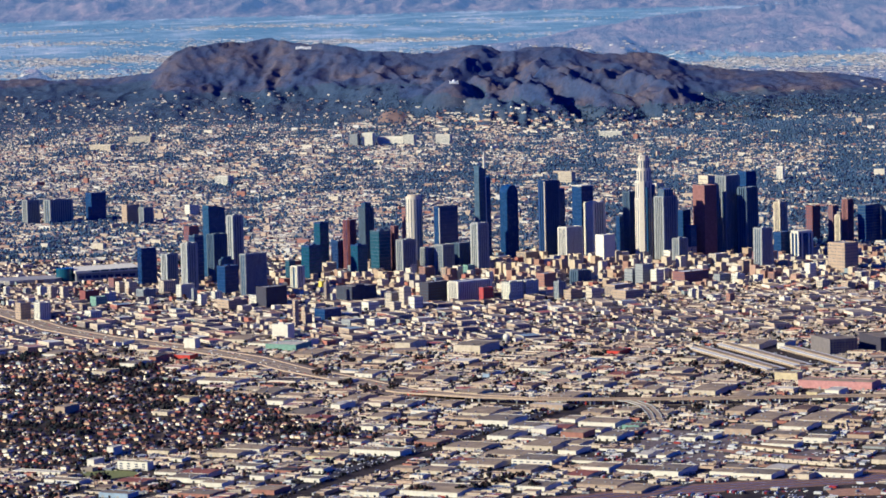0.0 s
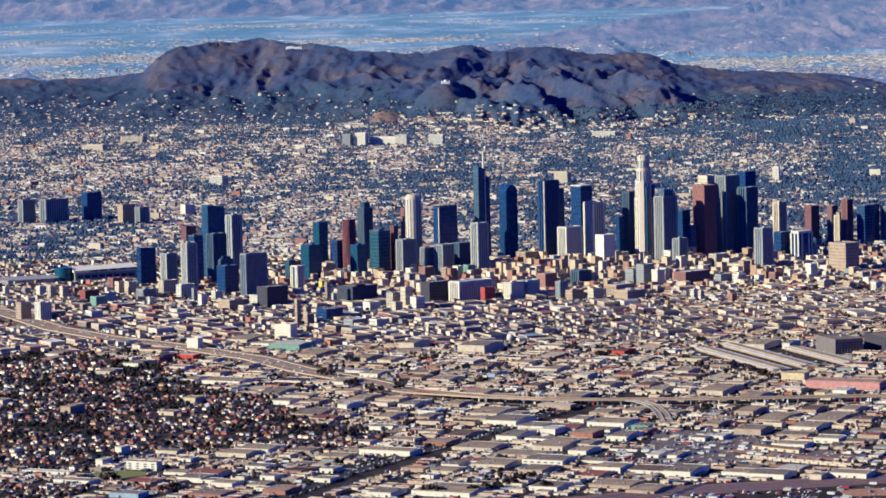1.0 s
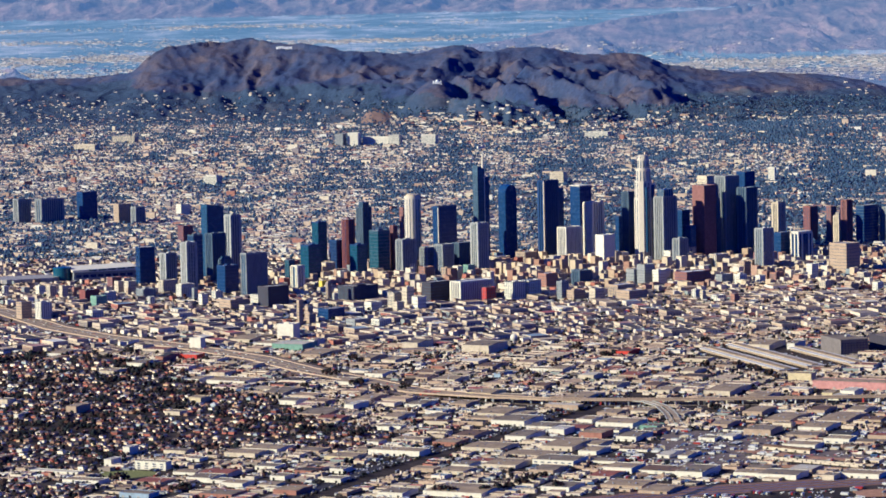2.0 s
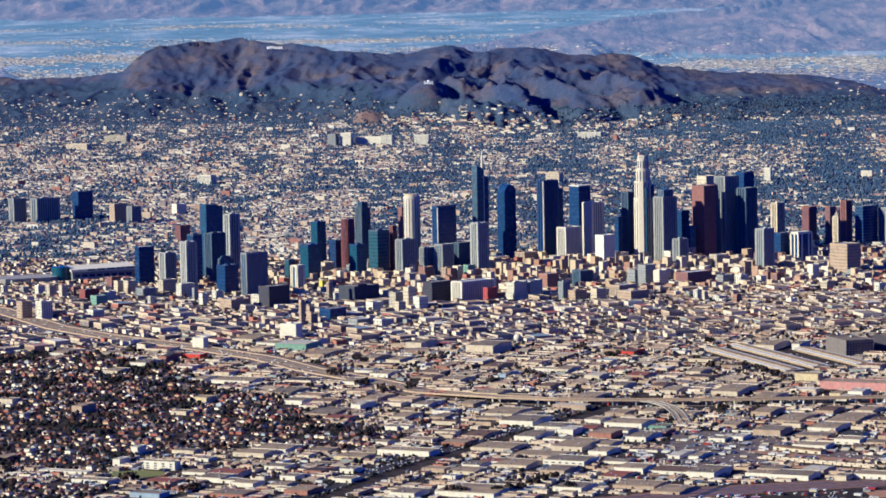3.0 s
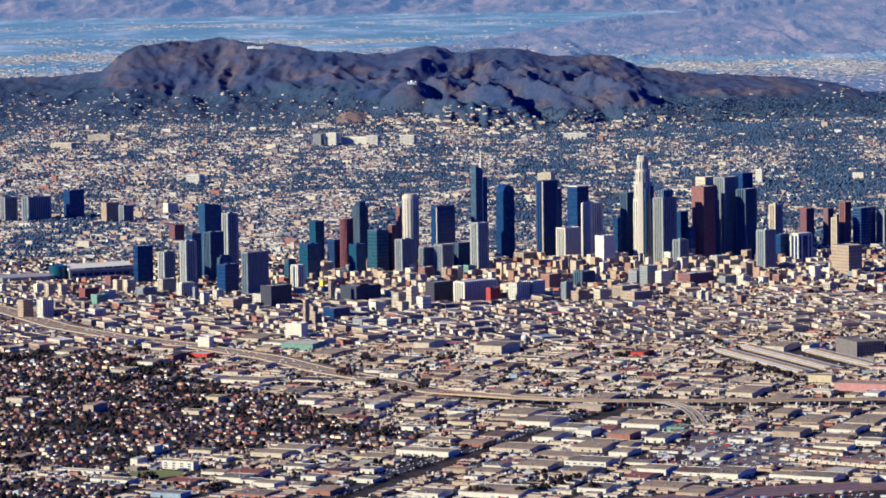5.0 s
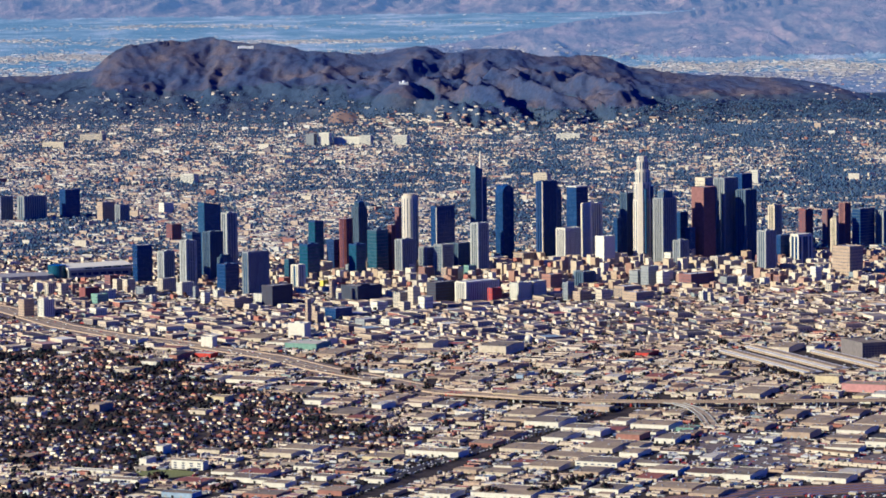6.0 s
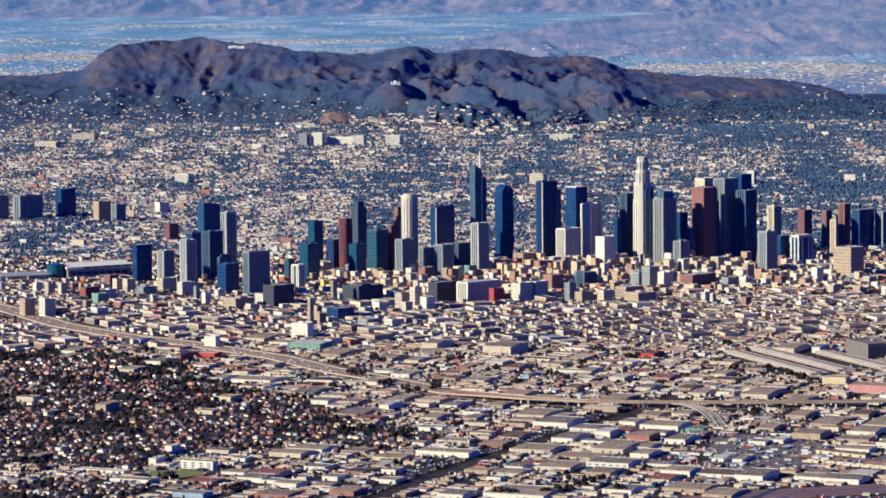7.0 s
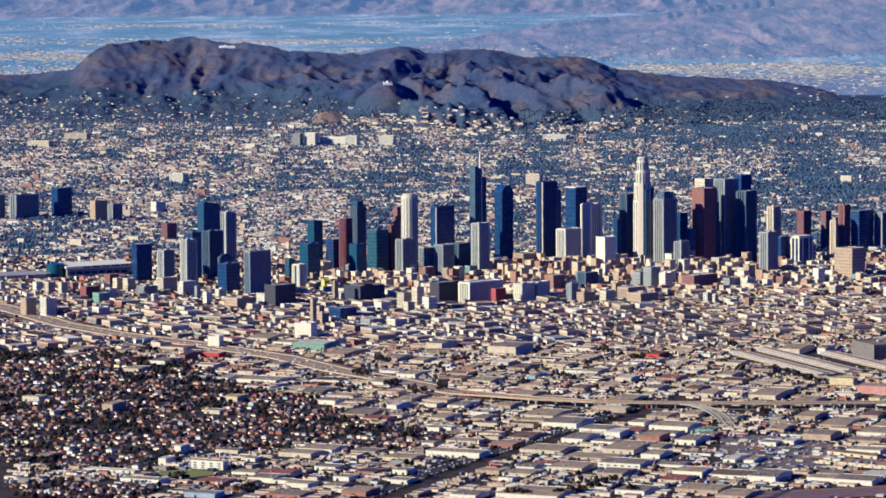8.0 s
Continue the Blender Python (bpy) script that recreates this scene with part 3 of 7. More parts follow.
tower("hotel_tower", "tall blue teal glass hotel tower with curved crown", -124.4, -20.0, 5.90, 2.95, 20.17, 40, "glass", "blue", "dark", 9, 4, 1.0, "slope")
tower("apartment_tower", "blue glass apartment tower with vertical grey stripes", -123.3, -26.0, 4.59, 3.21, 13.05, 40, "pier", "navy", "blue", 8, 5, 0, "plant")
tower("apartment_tower", "slender grey tower with a white lit edge", -119.5, -4.0, 3.44, 2.75, 16.64, 40, "pier", "blue", "grey", 4, 3, 0, "plant")
tower("office_block", "low dark glass office block in front of towers", -117.8, -66.0, 4.66, 3.73, 7.36, 40, "glass", "navy", "dark", 7, 5, 1.0, "plant")
tower("apartment_tower", "small grey blue tower with stepped top", -119.1, -52.0, 2.77, 2.50, 8.79, 40, "pier", "blue", "blue", 4, 4, 0, "step")
tower("office_tower", "broad grey concrete office tower with plain faces", -109.9, -80.0, 7.00, 2.45, 11.78, 40, "pier", "blue", "bluegrey", 18, 3, 0, "flat")
tower("parking_block", "wide dark parking podium beside grey tower", -103.7, -108.0, 6.80, 4.40, 5.40, 40, "band", "dark", "umber", 0, 0, .4, "flat")
tower("office_block", "teal glass office block with flat roof", -101.5, -48.0, 2.09, 1.88, 6.86, 40, "glass", "teal", "blue", 4, 4, .8, "flat")
tower("apartment_slab", "narrow white apartment slab with plain end wall", -98.9, -62.0, 2.30, 2.76, 6.49, 40, "pier", "blue", "white", 3, 2, 0, "flat")
tower("office_tower", "stocky teal glass tower with stepped roof", -96.0, -36.0, 4.57, 3.65, 10.00, 40, "glass", "teal", "dark", 6, 5, 1.0, "plant")
tower("office_tower", "dark teal glass tower with flat top", -94.5, 0.0, 3.29, 2.96, 13.58, 40, "glass", "teal", "dark", 5, 5, 1.2, "plant")
tower("office_tower", "red brown granite tower with rounded corners", -85.8, -12.0, 3.37, 3.04, 15.31, 40, "oct", "dark", "red", 6, 6, 0, "plant")
tower("office_tower", "blue grey tower with a paler vertical stripe", -81.8, 22.0, 3.12, 2.80, 17.72, 40, "pier", "blue", "blue", 4, 5, 0, "step")
tower("office_block", "teal glass block with a small white roof house", -82.7, -32.0, 3.54, 3.19, 9.42, 40, "glass", "teal", "dark", 5, 5, .8, "plant")
tower("office_block", "green teal glass block with pale roof edge", -76.8, -18.0, 4.43, 3.99, 12.20, 40, "glass", "teal", "blue", 6, 6, 1.0, "plant")
tower("apartment_tower", "brown striped residential tower", -72.8, -14.0, 1.49, 1.49, 13.11, 40, "pier", "dark", "brown", 4, 4, 0, "flat")
tower("office_block", "dark glass office block with flat roof", -89.0, -10.0, 3.62, 3.26, 9.02, 40, "glass", "dark", "dark", 5, 5, 1.0, "flat")
tower("apartment_tower", "pale blue grey tower with a sunlit end wall", -69.3, -32.0, 4.69, 2.81, 10.61, 40, "pier", "blue", "bluegrey", 7, 4, 0, "plant")
tower("office_tower", "brown brick tower behind the round white one", -70.0, 28.0, 1.80, 1.80, 15.22, 40, "band", "dark", "brown", 0, 0, 1.0, "flat")
edged = tower("office_tower", "navy glass office tower with a thin bright edge", -57.9, -4.0, 7.09, 2.48, 17.80, 40, "glass", "navy", "dark", 9, 4, 1.2, "flat")
# white corner pier stands in for the tower's sunlit left edge
piers(edged, [(-3.58, -1.3)], 0.24, 17.6, TRIM["white"])
tower("apartment_block", "low dark apartment block with stepped white cornice", -62.9, -26.0, 3.57, 3.21, 7.75, 40, "pier", "dark", "bluegrey", 7, 5, .8, "flat")
tower("apartment_block", "blue grey residential block with pale end wall", -58.5, -30.0, 4.03, 3.63, 8.80, 40, "pier", "blue", "bluegrey", 8, 5, .8, "flat")
tower("apartment_block", "long blue residential block with sloping pale roofline", -53.4, -22.0, 4.89, 3.42, 8.53, 40, "pier", "blue", "blue", 8, 5, .8, "flat")
tower("apartment_tower", "pale striped apartment tower with teal glass", -48.4, -32.0, 3.72, 2.98, 14.84, 40, "pier", "teal", "grey", 5, 4, .9, "plant")
tower("office_tower", "dark glass tower with a rounded arched top", -39.1, 16.0, 4.19, 3.56, 22.37, 40, "arch", "navy", "dark", 6, 6, 0, "flat")
edged = tower("office_tower", "tall dark navy slab office tower with one pale edge", -27.6, 0.0, 5.60, 2.52, 24.3, 40, "pier", "navy", "dark", 7, 3, 0, "flat")
# cream pier added where the slab's narrow left side is lit
piers(edged, [(-2.84, -1.3)], 0.34, 24.3, TRIM["cream"])
tower("office_tower", "navy annex tower beside the black slab", -24.0, 12.0, 2.01, 2.01, 21.02, 40, "glass", "navy", "dark", 3, 3, 1.2, "flat")
tower("office_tower", "navy glass tower with a white roof edge", -16.6, 32.0, 4.79, 4.31, 20.23, 40, "glass", "navy", "dark", 6, 6, 1.2, "crownthin")
tower("office_block", "white concrete block with fine vertical fins", -21.9, -8.0, 6.09, 3.65, 11.21, 40, "pier", "dark", "white", 12, 6, 0, "flat")
tower("office_tower", "white office tower with broad vertical piers", -14.1, 7.0, 4.52, 3.62, 17.19, 40, "pier", "navy", "white", 5, 5, 0, "plant")
tower("office_block", "plain white windowless telephone exchange block", -12.4, -22.0, 4.40, 3.52, 9.86, 40, "plain", "blue", "white", 0, 0, 0, "flat")
tower("office_block", "dark low office block beside the white one", -6.8, 4.0, 1.72, 1.55, 12.97, 40, "glass", "navy", "dark", 3, 3, 1.0, "flat")
tower("office_tower", "slate blue office tower with flat roof", -3.4, 10.0, 3.09, 2.78, 19.78, 40, "pier", "navy", "blue", 6, 5, 0, "flat")
tower("office_tower", "grey blue granite tower with notched front", 6.1, -6.0, 5.24, 3.67, 21.50, 40, "pier", "blue", "bluegrey", 6, 5, 0, "step")
tower("office_block", "black glass office block with flat roof", 12.5, 12.0, 3.25, 2.60, 13.85, 40, "glass", "navy", "dark", 5, 4, 1.0, "flat")
tower("office_block", "teal glass low tower beside black block", 13.6, -4.0, 2.31, 1.84, 10.40, 40, "glass", "blue", "dark", 3, 3, 1.0, "flat")
tower("office_block", "small grey block with a pale roof house", 8.9, -24.0, 3.26, 2.61, 8.50, 40, "pier", "blue", "bluegrey", 5, 4, 0, "plant")
tower("office_tower", "red brown granite tower with sharp edges", 17.9, 0.0, 4.90, 4.90, 21.87, 40, "plain", "dark", "brown", 0, 0, 0, "flat")
tower("office_tower", "pale beige tower top behind the brown tower", 20.6, 22.0, 4.06, 4.06, 23.23, 40, "band", "dark", "cream", 0, 0, .9, "flat")
tower("office_tower", "blue grey ribbed office tower", 25.3, 8.0, 5.58, 4.18, 24.03, 40, "pier", "steel", "bluegrey", 9, 6, 0, "flat")
tower("office_tower", "tall navy office tower with flat top", 33.3, 34.0, 4.39, 3.51, 23.44, 40, "glass", "navy", "dark", 7, 5, 1.2, "flat")
tower("office_tower", "navy tower with pale vertical stripes", 30.8, 4.0, 4.39, 3.51, 20.71, 40, "pier", "navy", "blue", 5, 4, 0, "flat")
tower("office_block", "pale grey concrete block with a light end", 30.7, -45.0, 4.00, 3.08, 12.6, 40, "pier", "steel", "grey", 7, 4, 0, "plant")
tower("government_block", "white government building behind dark towers", 44.2, 44.0, 3.09, 2.47, 13.16, 40, "pier", "dark", "cream", 5, 4, 0, "plant")
tower("office_block", "dark glass block with white roof line", 39.7, -6.0, 3.71, 2.97, 8.10, 40, "glass", "navy", "dark", 5, 4, 1.0, "flat")
tower("office_block", "navy glass block set in a white surround", 45.3, -8.0, 5.56, 2.78, 8.15, 40, "pier", "navy", "white", 2, 1, 0, "crownthin")
tower("office_block", "red brick block with flat roof", 56.0, 62.0, 3.55, 2.84, 10.45, 40, "band", "dark", "red", 0, 0, .9, "flat")
tower("office_block", "brown stone block with flat roof", 61.0, 50.0, 2.57, 2.05, 11.22, 40, "band", "dark", "brown", 0, 0, .9, "flat")
tower("government_block", "cream stepped block with tall windows", 60.8, 30.0, 2.27, 2.05, 10.96, 40, "pier", "dark", "cream", 4, 4, 0, "step")
tower("office_tower", "dark brown slender stone tower", 62.2, 22.0, 2.38, 2.14, 15.06, 40, "pier", "dark", "brown", 4, 4, 0, "flat")
tower("office_block", "dark blue glass office slab", 71.7, 48.0, 6.67, 3.34, 11.51, 40, "glass", "navy", "blue", 8, 4, .9, "flat")
tower("office_block", "pale grey office slab with fine ribs", 79.0, 50.0, 5.89, 2.95, 10.71, 40, "pier", "blue", "bluegrey", 8, 4, 0, "flat")
tower("office_block", "tan masonry block with a dark shaded side", 52.5, -50.0, 5.5, 6.4, 8.40, 40, "band", "dark", "tan", 0, 0, .9, "flat")
tower("office_block", "pale grey office slab on the western avenue", -195.0, 205.0, 9.25, 3.70, 8.36, 40, "pier", "blue", "bluegrey", 10, 3, 0, "plant")
tower("office_block", "navy office block on the western avenue", -182.7, 214.0, 6.21, 3.72, 9.91, 40, "glass", "navy", "dark", 7, 4, .9, "flat")
tower("office_block", "blue grey office block among low houses", -204.8, 206.0, 4.96, 2.98, 8.28, 40, "pier", "blue", "bluegrey", 7, 4, 0, "flat")
tower("office_block", "tan office block among low houses", -168.7, 195.0, 5.26, 3.16, 6.60, 40, "band", "dark", "tan", 0, 0, .8, "flat")
tower("office_block", "grey striped office block among low houses", -162.8, 190.0, 3.85, 2.69, 5.87, 40, "pier", "blue", "bluegrey", 6, 4, 0, "flat")
tower("office_block", "red brick office block among low houses", -141.1, 110.0, 3.83, 3.07, 4.98, 40, "band", "dark", "red", 0, 0, .8, "flat")
tower("apartment_block", "white apartment block among low houses", -149.8, 230.0, 4.31, 3.02, 3.58, 40, "band", "dark", "white", 0, 0, .8, "flat")
tower("office_block", "white medical office tower on a rise", 68.4, 296.0, 2.59, 2.07, 8.12, -24, "band", "dark", "white", 0, 0, .8, "flat")
tower("office_block", "bright white office block on the plain", -148.4, 385.0, 6.04, 4.84, 4.42, -24, "band", "dark", "white", 0, 0, .8, "step")
tower("loft_block", "broad grey loft building with white pilasters", -51.8, -101.0, 11.48, 4.02, 5.07, 40, "pier", "dark", "white", 18, 6, 0, "flat")
tower("loft_block", "plain bright red painted loft building", -47.5, -107.0, 3.51, 1.75, 3.63, 40, "band", "red", "redpaint", 0, 0, .9, "flat")
tower("loft_block", "dark brick loft building with flat roof", -61.1, -100.0, 7.21, 3.60, 4.85, 40, "band", "dark", "umber", 0, 0, .8, "flat")
tower("loft_block", "large white painted loft building", -40.5, -101.0, 4.74, 3.32, 4.41, 40, "band", "dark", "white", 0, 0, .9, "plant")
tower("loft_block", "white painted loft building with shaded side", -36.2, -98.0, 4.39, 3.07, 4.49, 40, "band", "dark", "white", 0, 0, .9, "flat")
tower("loft_block", "cream stepped loft building", -71.6, -115.0, 3.82, 2.68, 3.68, 40, "band", "dark", "cream", 0, 0, .9, "flat")
tower("loft_block", "tall cream loft building", -68.6, -118.0, 2.49, 1.99, 5.23, 40, "band", "dark", "cream", 0, 0, .9, "plant")
tower("loft_block", "small bright white loft building", -65.8, -124.0, 2.92, 2.34, 3.29, 40, "plain", "dark", "white", 0, 0, .9, "flat")
tower("loft_block", "white apartment house south of the convention halls", -161.6, -126.0, 3.35, 2.68, 4.29, 40, "band", "dark", "white", 0, 0, .8, "plant")
tower("loft_block", "tan office block with window rows", -166.8, -124.0, 3.13, 2.51, 4.20, 40, "band", "dark", "tan", 0, 0, .7, "flat")
tower("loft_block", "white cold storage block", -97.0, -184.0, 4.29, 3.43, 3.44, -26, "plain", "dark", "white", 0, 0, 0, "plant")
tower("loft_block", "grey brown loft building with flat roof", -93.5, -140.0, 1.65, 1.32, 2.97, 40, "band", "dark", "tan", 0, 0, .8, "flat")
tower("loft_block", "dark blue glass office block", -87.9, -140.0, 5.29, 4.23, 2.44, 40, "glass", "navy", "dark", 6, 4, .8, "flat")
tower("loft_block", "white church shaped block with a blue shaded side", -117.7, -200.0, 2.94, 2.35, 2.24, -26, "plain", "dark", "white", 0, 0, 0, "flat")
tower("loft_block", "cream apartment house with flat roof", -147.8, -60.0, 2.40, 1.92, 3.05, 40, "band", "dark", "cream", 0, 0, .8, "flat")
tower("loft_block", "cream block at the tower foot", -144.8, -62.0, 2.64, 2.11, 3.18, 40, "band", "dark", "cream", 0, 0, .8, "flat")
tower("loft_block", "pale apartment house with flat roof", -134.4, -64.0, 4.65, 2.33, 3.48, 40, "band", "dark", "cream", 0, 0, .8, "flat")
tower("loft_block", "white apartment house beside blue tower", -128.7, -76.0, 4.59, 2.30, 3.73, 40, "band", "dark", "white", 0, 0, .8, "step")
tower("loft_block", "dull red painted market hall with flat roof", -153.9, -84.0, 4.56, 2.73, 3.2, 40, "plain", "dark", "red", 0, 0, 0, "flat")
tower("loft_block", "bright yellow painted low block", -91.9, -66.0, 1.80, 1.44, 2.40, 40, "plain", "dark", "yellow", 0, 0, 0, "flat")
tower("loft_block", "grey concrete block with blue shade", -21.5, -70.0, 4.40, 3.08, 4.21, 40, "pier", "blue", "blue", 6, 4, 0, "flat")
tower("loft_block", "white loft building with narrow front", -0.6, -72.0, 2.86, 2.29, 4.00, 40, "band", "dark", "white", 0, 0, .8, "plant")
tower("loft_block", "grey loft building with window rows", -6.2, -66.0, 5.34, 3.20, 3.87, 40, "band", "dark", "bluegrey", 0, 0, .8, "flat")
tower("loft_block", "brown brick loft building with flat roof", 8.5, -72.0, 9.14, 4.57, 3.52, 40, "band", "dark", "brown", 0, 0, .8, "flat")
tower("loft_block", "grey blue flat roofed block", 16.8, -74.0, 3.97, 2.38, 2.63, 40, "band", "dark", "bluegrey", 0, 0, .8, "flat")
tower("loft_block", "broad tan stone loft building", -12.5, -100.0, 6.43, 3.86, 3.04, 40, "band", "dark", "tan", 0, 0, .8, "flat")
tower("loft_block", "cream tall narrow loft building", -19.5, -108.0, 3.26, 2.28, 2.90, 40, "band", "dark", "cream", 0, 0, .8, "flat")
tower("loft_block", "cream stone civic block", 19.3, -30.0, 4.86, 2.91, 4.31, 40, "band", "dark", "cream", 0, 0, .8, "flat")
tower("loft_block", "tan civic block with shaded flank", 27.8, -42.0, 3.95, 3.16, 3.60, 40, "band", "dark", "tan", 0, 0, .8, "flat")
tower("loft_block", "tan office block with narrow windows", 31.5, -40.0, 3.95, 3.16, 4.94, 40, "band", "dark", "bluegrey", 0, 0, .8, "flat")
tower("loft_block", "cream stucco housing block with stairs", 41.0, -96.0, 3.24, 1.94, -0.15, 40, "band", "dark", "cream", 0, 0, .8, "flat")
tower("loft_block", "cream stucco housing block with stairs", 36.3, -98.0, 3.23, 1.94, -0.31, 40, "band", "dark", "cream", 0, 0, .8, "flat")
tower("loft_block", "tall narrow white painted commercial building with window rows", -179.1, -61.1, 1.41, 1.19, 2.51, 38, "band", "dark", "white", 0, 0, .7, "plant")
tower("loft_block", "square grey concrete commercial building with window rows", -173.6, -60.6, 1.76, 1.49, 1.90, 38, "band", "dark", "bluegrey", 0, 0, .7, "flat")
tower("loft_block", "square white painted commercial building with window rows", -169.4, -61.4, 2.11, 1.79, 2.36, 38, "band", "dark", "white", 0, 0, .7, "plant")
tower("loft_block", "tall narrow cream stucco commercial building with window rows", -165.5, -70.0, 2.09, 1.78, 3.10, 38, "band", "dark", "cream", 0, 0, .7, "flat")
tower("loft_block", "tall narrow cream stucco commercial building with window rows", -161.8, -73.9, 1.85, 1.57, 3.39, 38, "band", "dark", "cream", 0, 0, .7, "flat")
tower("loft_block", "tall narrow red brick commercial building with window rows", -159.4, -68.1, 0.93, 0.79, 2.34, 38, "band", "dark", "brick", 0, 0, .7, "plant")
tower("loft_block", "square white painted commercial building with window rows", -148.5, -81.0, 2.30, 1.95, 2.31, 38, "band", "dark", "white", 0, 0, .7, "flat")
tower("loft_block", "square pale green commercial building with window rows", -150.3, -95.7, 3.39, 2.88, 2.56, 38, "band", "dark", "green", 0, 0, .7, "flat")
tower("loft_block", "square tan stone commercial building with window rows", -152.8, -109.8, 1.67, 1.42, 1.93, 38, "band", "dark", "tan", 0, 0, .7, "flat")
tower("loft_block", "square white painted commercial building with window rows", -148.4, -127.5, 3.38, 2.87, 2.03, 38, "band", "dark", "white", 0, 0, .7, "flat")
tower("loft_block", "square brown brick commercial building with window rows", -150.2, -49.1, 3.09, 2.62, 3.18, 38, "band", "dark", "brown", 0, 0, .7, "flat")
tower("loft_block", "tall narrow tan stone commercial building with window rows", -144.6, -69.4, 1.16, 0.99, 1.88, 38, "band", "dark", "tan", 0, 0, .7, "plant")
tower("loft_block", "square grey concrete commercial building with window rows", -139.5, -75.1, 4.04, 3.44, 2.32, 38, "band", "dark", "bluegrey", 0, 0, .7, "plant")
tower("loft_block", "tall narrow grey concrete commercial building with window rows", -125.6, -85.4, 1.26, 1.07, 3.05, 38, "band", "dark", "bluegrey", 0, 0, .7, "flat")
tower("loft_block", "tall narrow white painted commercial building with window rows", -122.6, -98.0, 1.92, 1.63, 2.71, 38, "band", "dark", "white", 0, 0, .7, "flat")
tower("loft_block", "square white painted commercial building with window rows", -119.6, -86.6, 2.28, 1.94, 2.29, 38, "band", "dark", "white", 0, 0, .7, "plant")
tower("loft_block", "tall narrow white painted commercial building with window rows", -136.3, -98.4, 1.46, 1.24, 2.26, 38, "band", "dark", "white", 0, 0, .7, "flat")
tower("loft_block", "square tan stone commercial building with window rows", -117.8, -101.9, 1.80, 1.53, 1.51, 38, "band", "dark", "tan", 0, 0, .7, "flat")
tower("loft_block", "long low tan stone commercial building with window rows", -113.8, -109.9, 6.12, 5.20, 2.37, 38, "band", "dark", "tan", 0, 0, .7, "plant")
tower("loft_block", "square white painted commercial building with window rows", -105.9, -104.1, 6.16, 5.24, 2.84, 38, "band", "dark", "white", 0, 0, .7, "flat")
tower("loft_block", "square cream stucco commercial building with window rows", -110.3, -119.1, 2.64, 2.25, 1.62, 38, "band", "dark", "cream", 0, 0, .7, "flat")
tower("loft_block", "tall narrow tan stone commercial building with window rows", -95.0, -43.5, 1.68, 1.42, 2.41, 38, "band", "dark", "tan", 0, 0, .7, "flat")
tower("loft_block", "square cream stucco commercial building with window rows", -91.9, -18.4, 3.44, 2.92, 3.29, 38, "band", "dark", "cream", 0, 0, .7, "flat")
tower("loft_block", "square white painted commercial building with window rows", -87.5, -36.6, 1.93, 1.64, 2.43, 38, "band", "dark", "white", 0, 0, .7, "flat")
tower("loft_block", "tall narrow grey concrete commercial building with window rows", -85.0, -28.5, 1.70, 1.45, 3.25, 38, "band", "dark", "bluegrey", 0, 0, .7, "plant")
tower("loft_block", "square tan stone commercial building with window rows", -79.5, -13.8, 4.69, 3.99, 2.98, 38, "band", "dark", "tan", 0, 0, .7, "flat")
tower("loft_block", "square dark brown brick commercial building with window rows", -81.9, -93.8, 8.17, 6.94, 3.77, 38, "band", "dark", "umber", 0, 0, .7, "plant")
tower("loft_block", "tall narrow tan stone commercial building with window rows", -89.5, -99.8, 1.24, 1.05, 5.23, 38, "band", "dark", "tan", 0, 0, .7, "plant")
tower("loft_block", "tall narrow white painted commercial building with window rows", -87.9, -100.1, 1.24, 1.05, 2.26, 38, "band", "dark", "white", 0, 0, .7, "flat")
tower("loft_block", "square cream stucco commercial building with window rows", -75.3, -67.1, 2.45, 2.09, 2.65, 38, "band", "dark", "cream", 0, 0, .7, "flat")
tower("loft_block", "square white painted commercial building with window rows", -80.0, -41.5, 2.52, 2.14, 1.94, 38, "band", "dark", "white", 0, 0, .7, "flat")
tower("loft_block", "tall narrow white painted commercial building with window rows", -67.8, -32.0, 2.18, 1.85, 3.56, 38, "band", "dark", "white", 0, 0, .7, "flat")
tower("loft_block", "square red brick commercial building with window rows", -63.6, -36.3, 3.38, 2.87, 3.07, 38, "band", "dark", "brick", 0, 0, .7, "flat")
tower("loft_block", "tall narrow tan stone commercial building with window rows", -95.2, -155.9, 1.16, 0.99, 6.14, 38, "band", "dark", "tan", 0, 0, .7, "flat")
tower("loft_block", "long low grey concrete commercial building with window rows", -81.0, -159.7, 4.31, 3.67, 1.68, 38, "band", "dark", "bluegrey", 0, 0, .7, "flat")
tower("loft_block", "square white painted commercial building with window rows", -75.1, -162.1, 3.78, 3.21, 1.81, 38, "band", "dark", "white", 0, 0, .7, "flat")
tower("loft_block", "square white painted commercial building with window rows", -77.6, -121.0, 3.41, 2.90, 1.91, 38, "band", "dark", "white", 0, 0, .7, "flat")
tower("loft_block", "square white painted commercial building with window rows", -81.5, -130.1, 2.83, 2.41, 1.46, 38, "band", "dark", "white", 0, 0, .7, "flat")
tower("loft_block", "square cream stucco commercial building with window rows", -71.1, -125.0, 2.30, 1.96, 2.19, 38, "band", "dark", "cream", 0, 0, .7, "flat")
tower("loft_block", "square tan stone commercial building with window rows", -92.8, -149.7, 2.13, 1.81, 2.12, 38, "band", "dark", "tan", 0, 0, .7, "plant")
tower("loft_block", "square tan stone commercial building with window rows", -57.9, -42.6, 2.52, 2.14, 3.20, 38, "band", "dark", "tan", 0, 0, .7, "plant")
tower("loft_block", "tall narrow pale green commercial building with window rows", -51.7, -43.9, 2.52, 2.14, 3.99, 38, "band", "dark", "green", 0, 0, .7, "flat")
tower("loft_block", "square cream stucco commercial building with window rows", -42.4, -1.6, 5.13, 4.36, 2.53, 38, "band", "dark", "cream", 0, 0, .7, "flat")
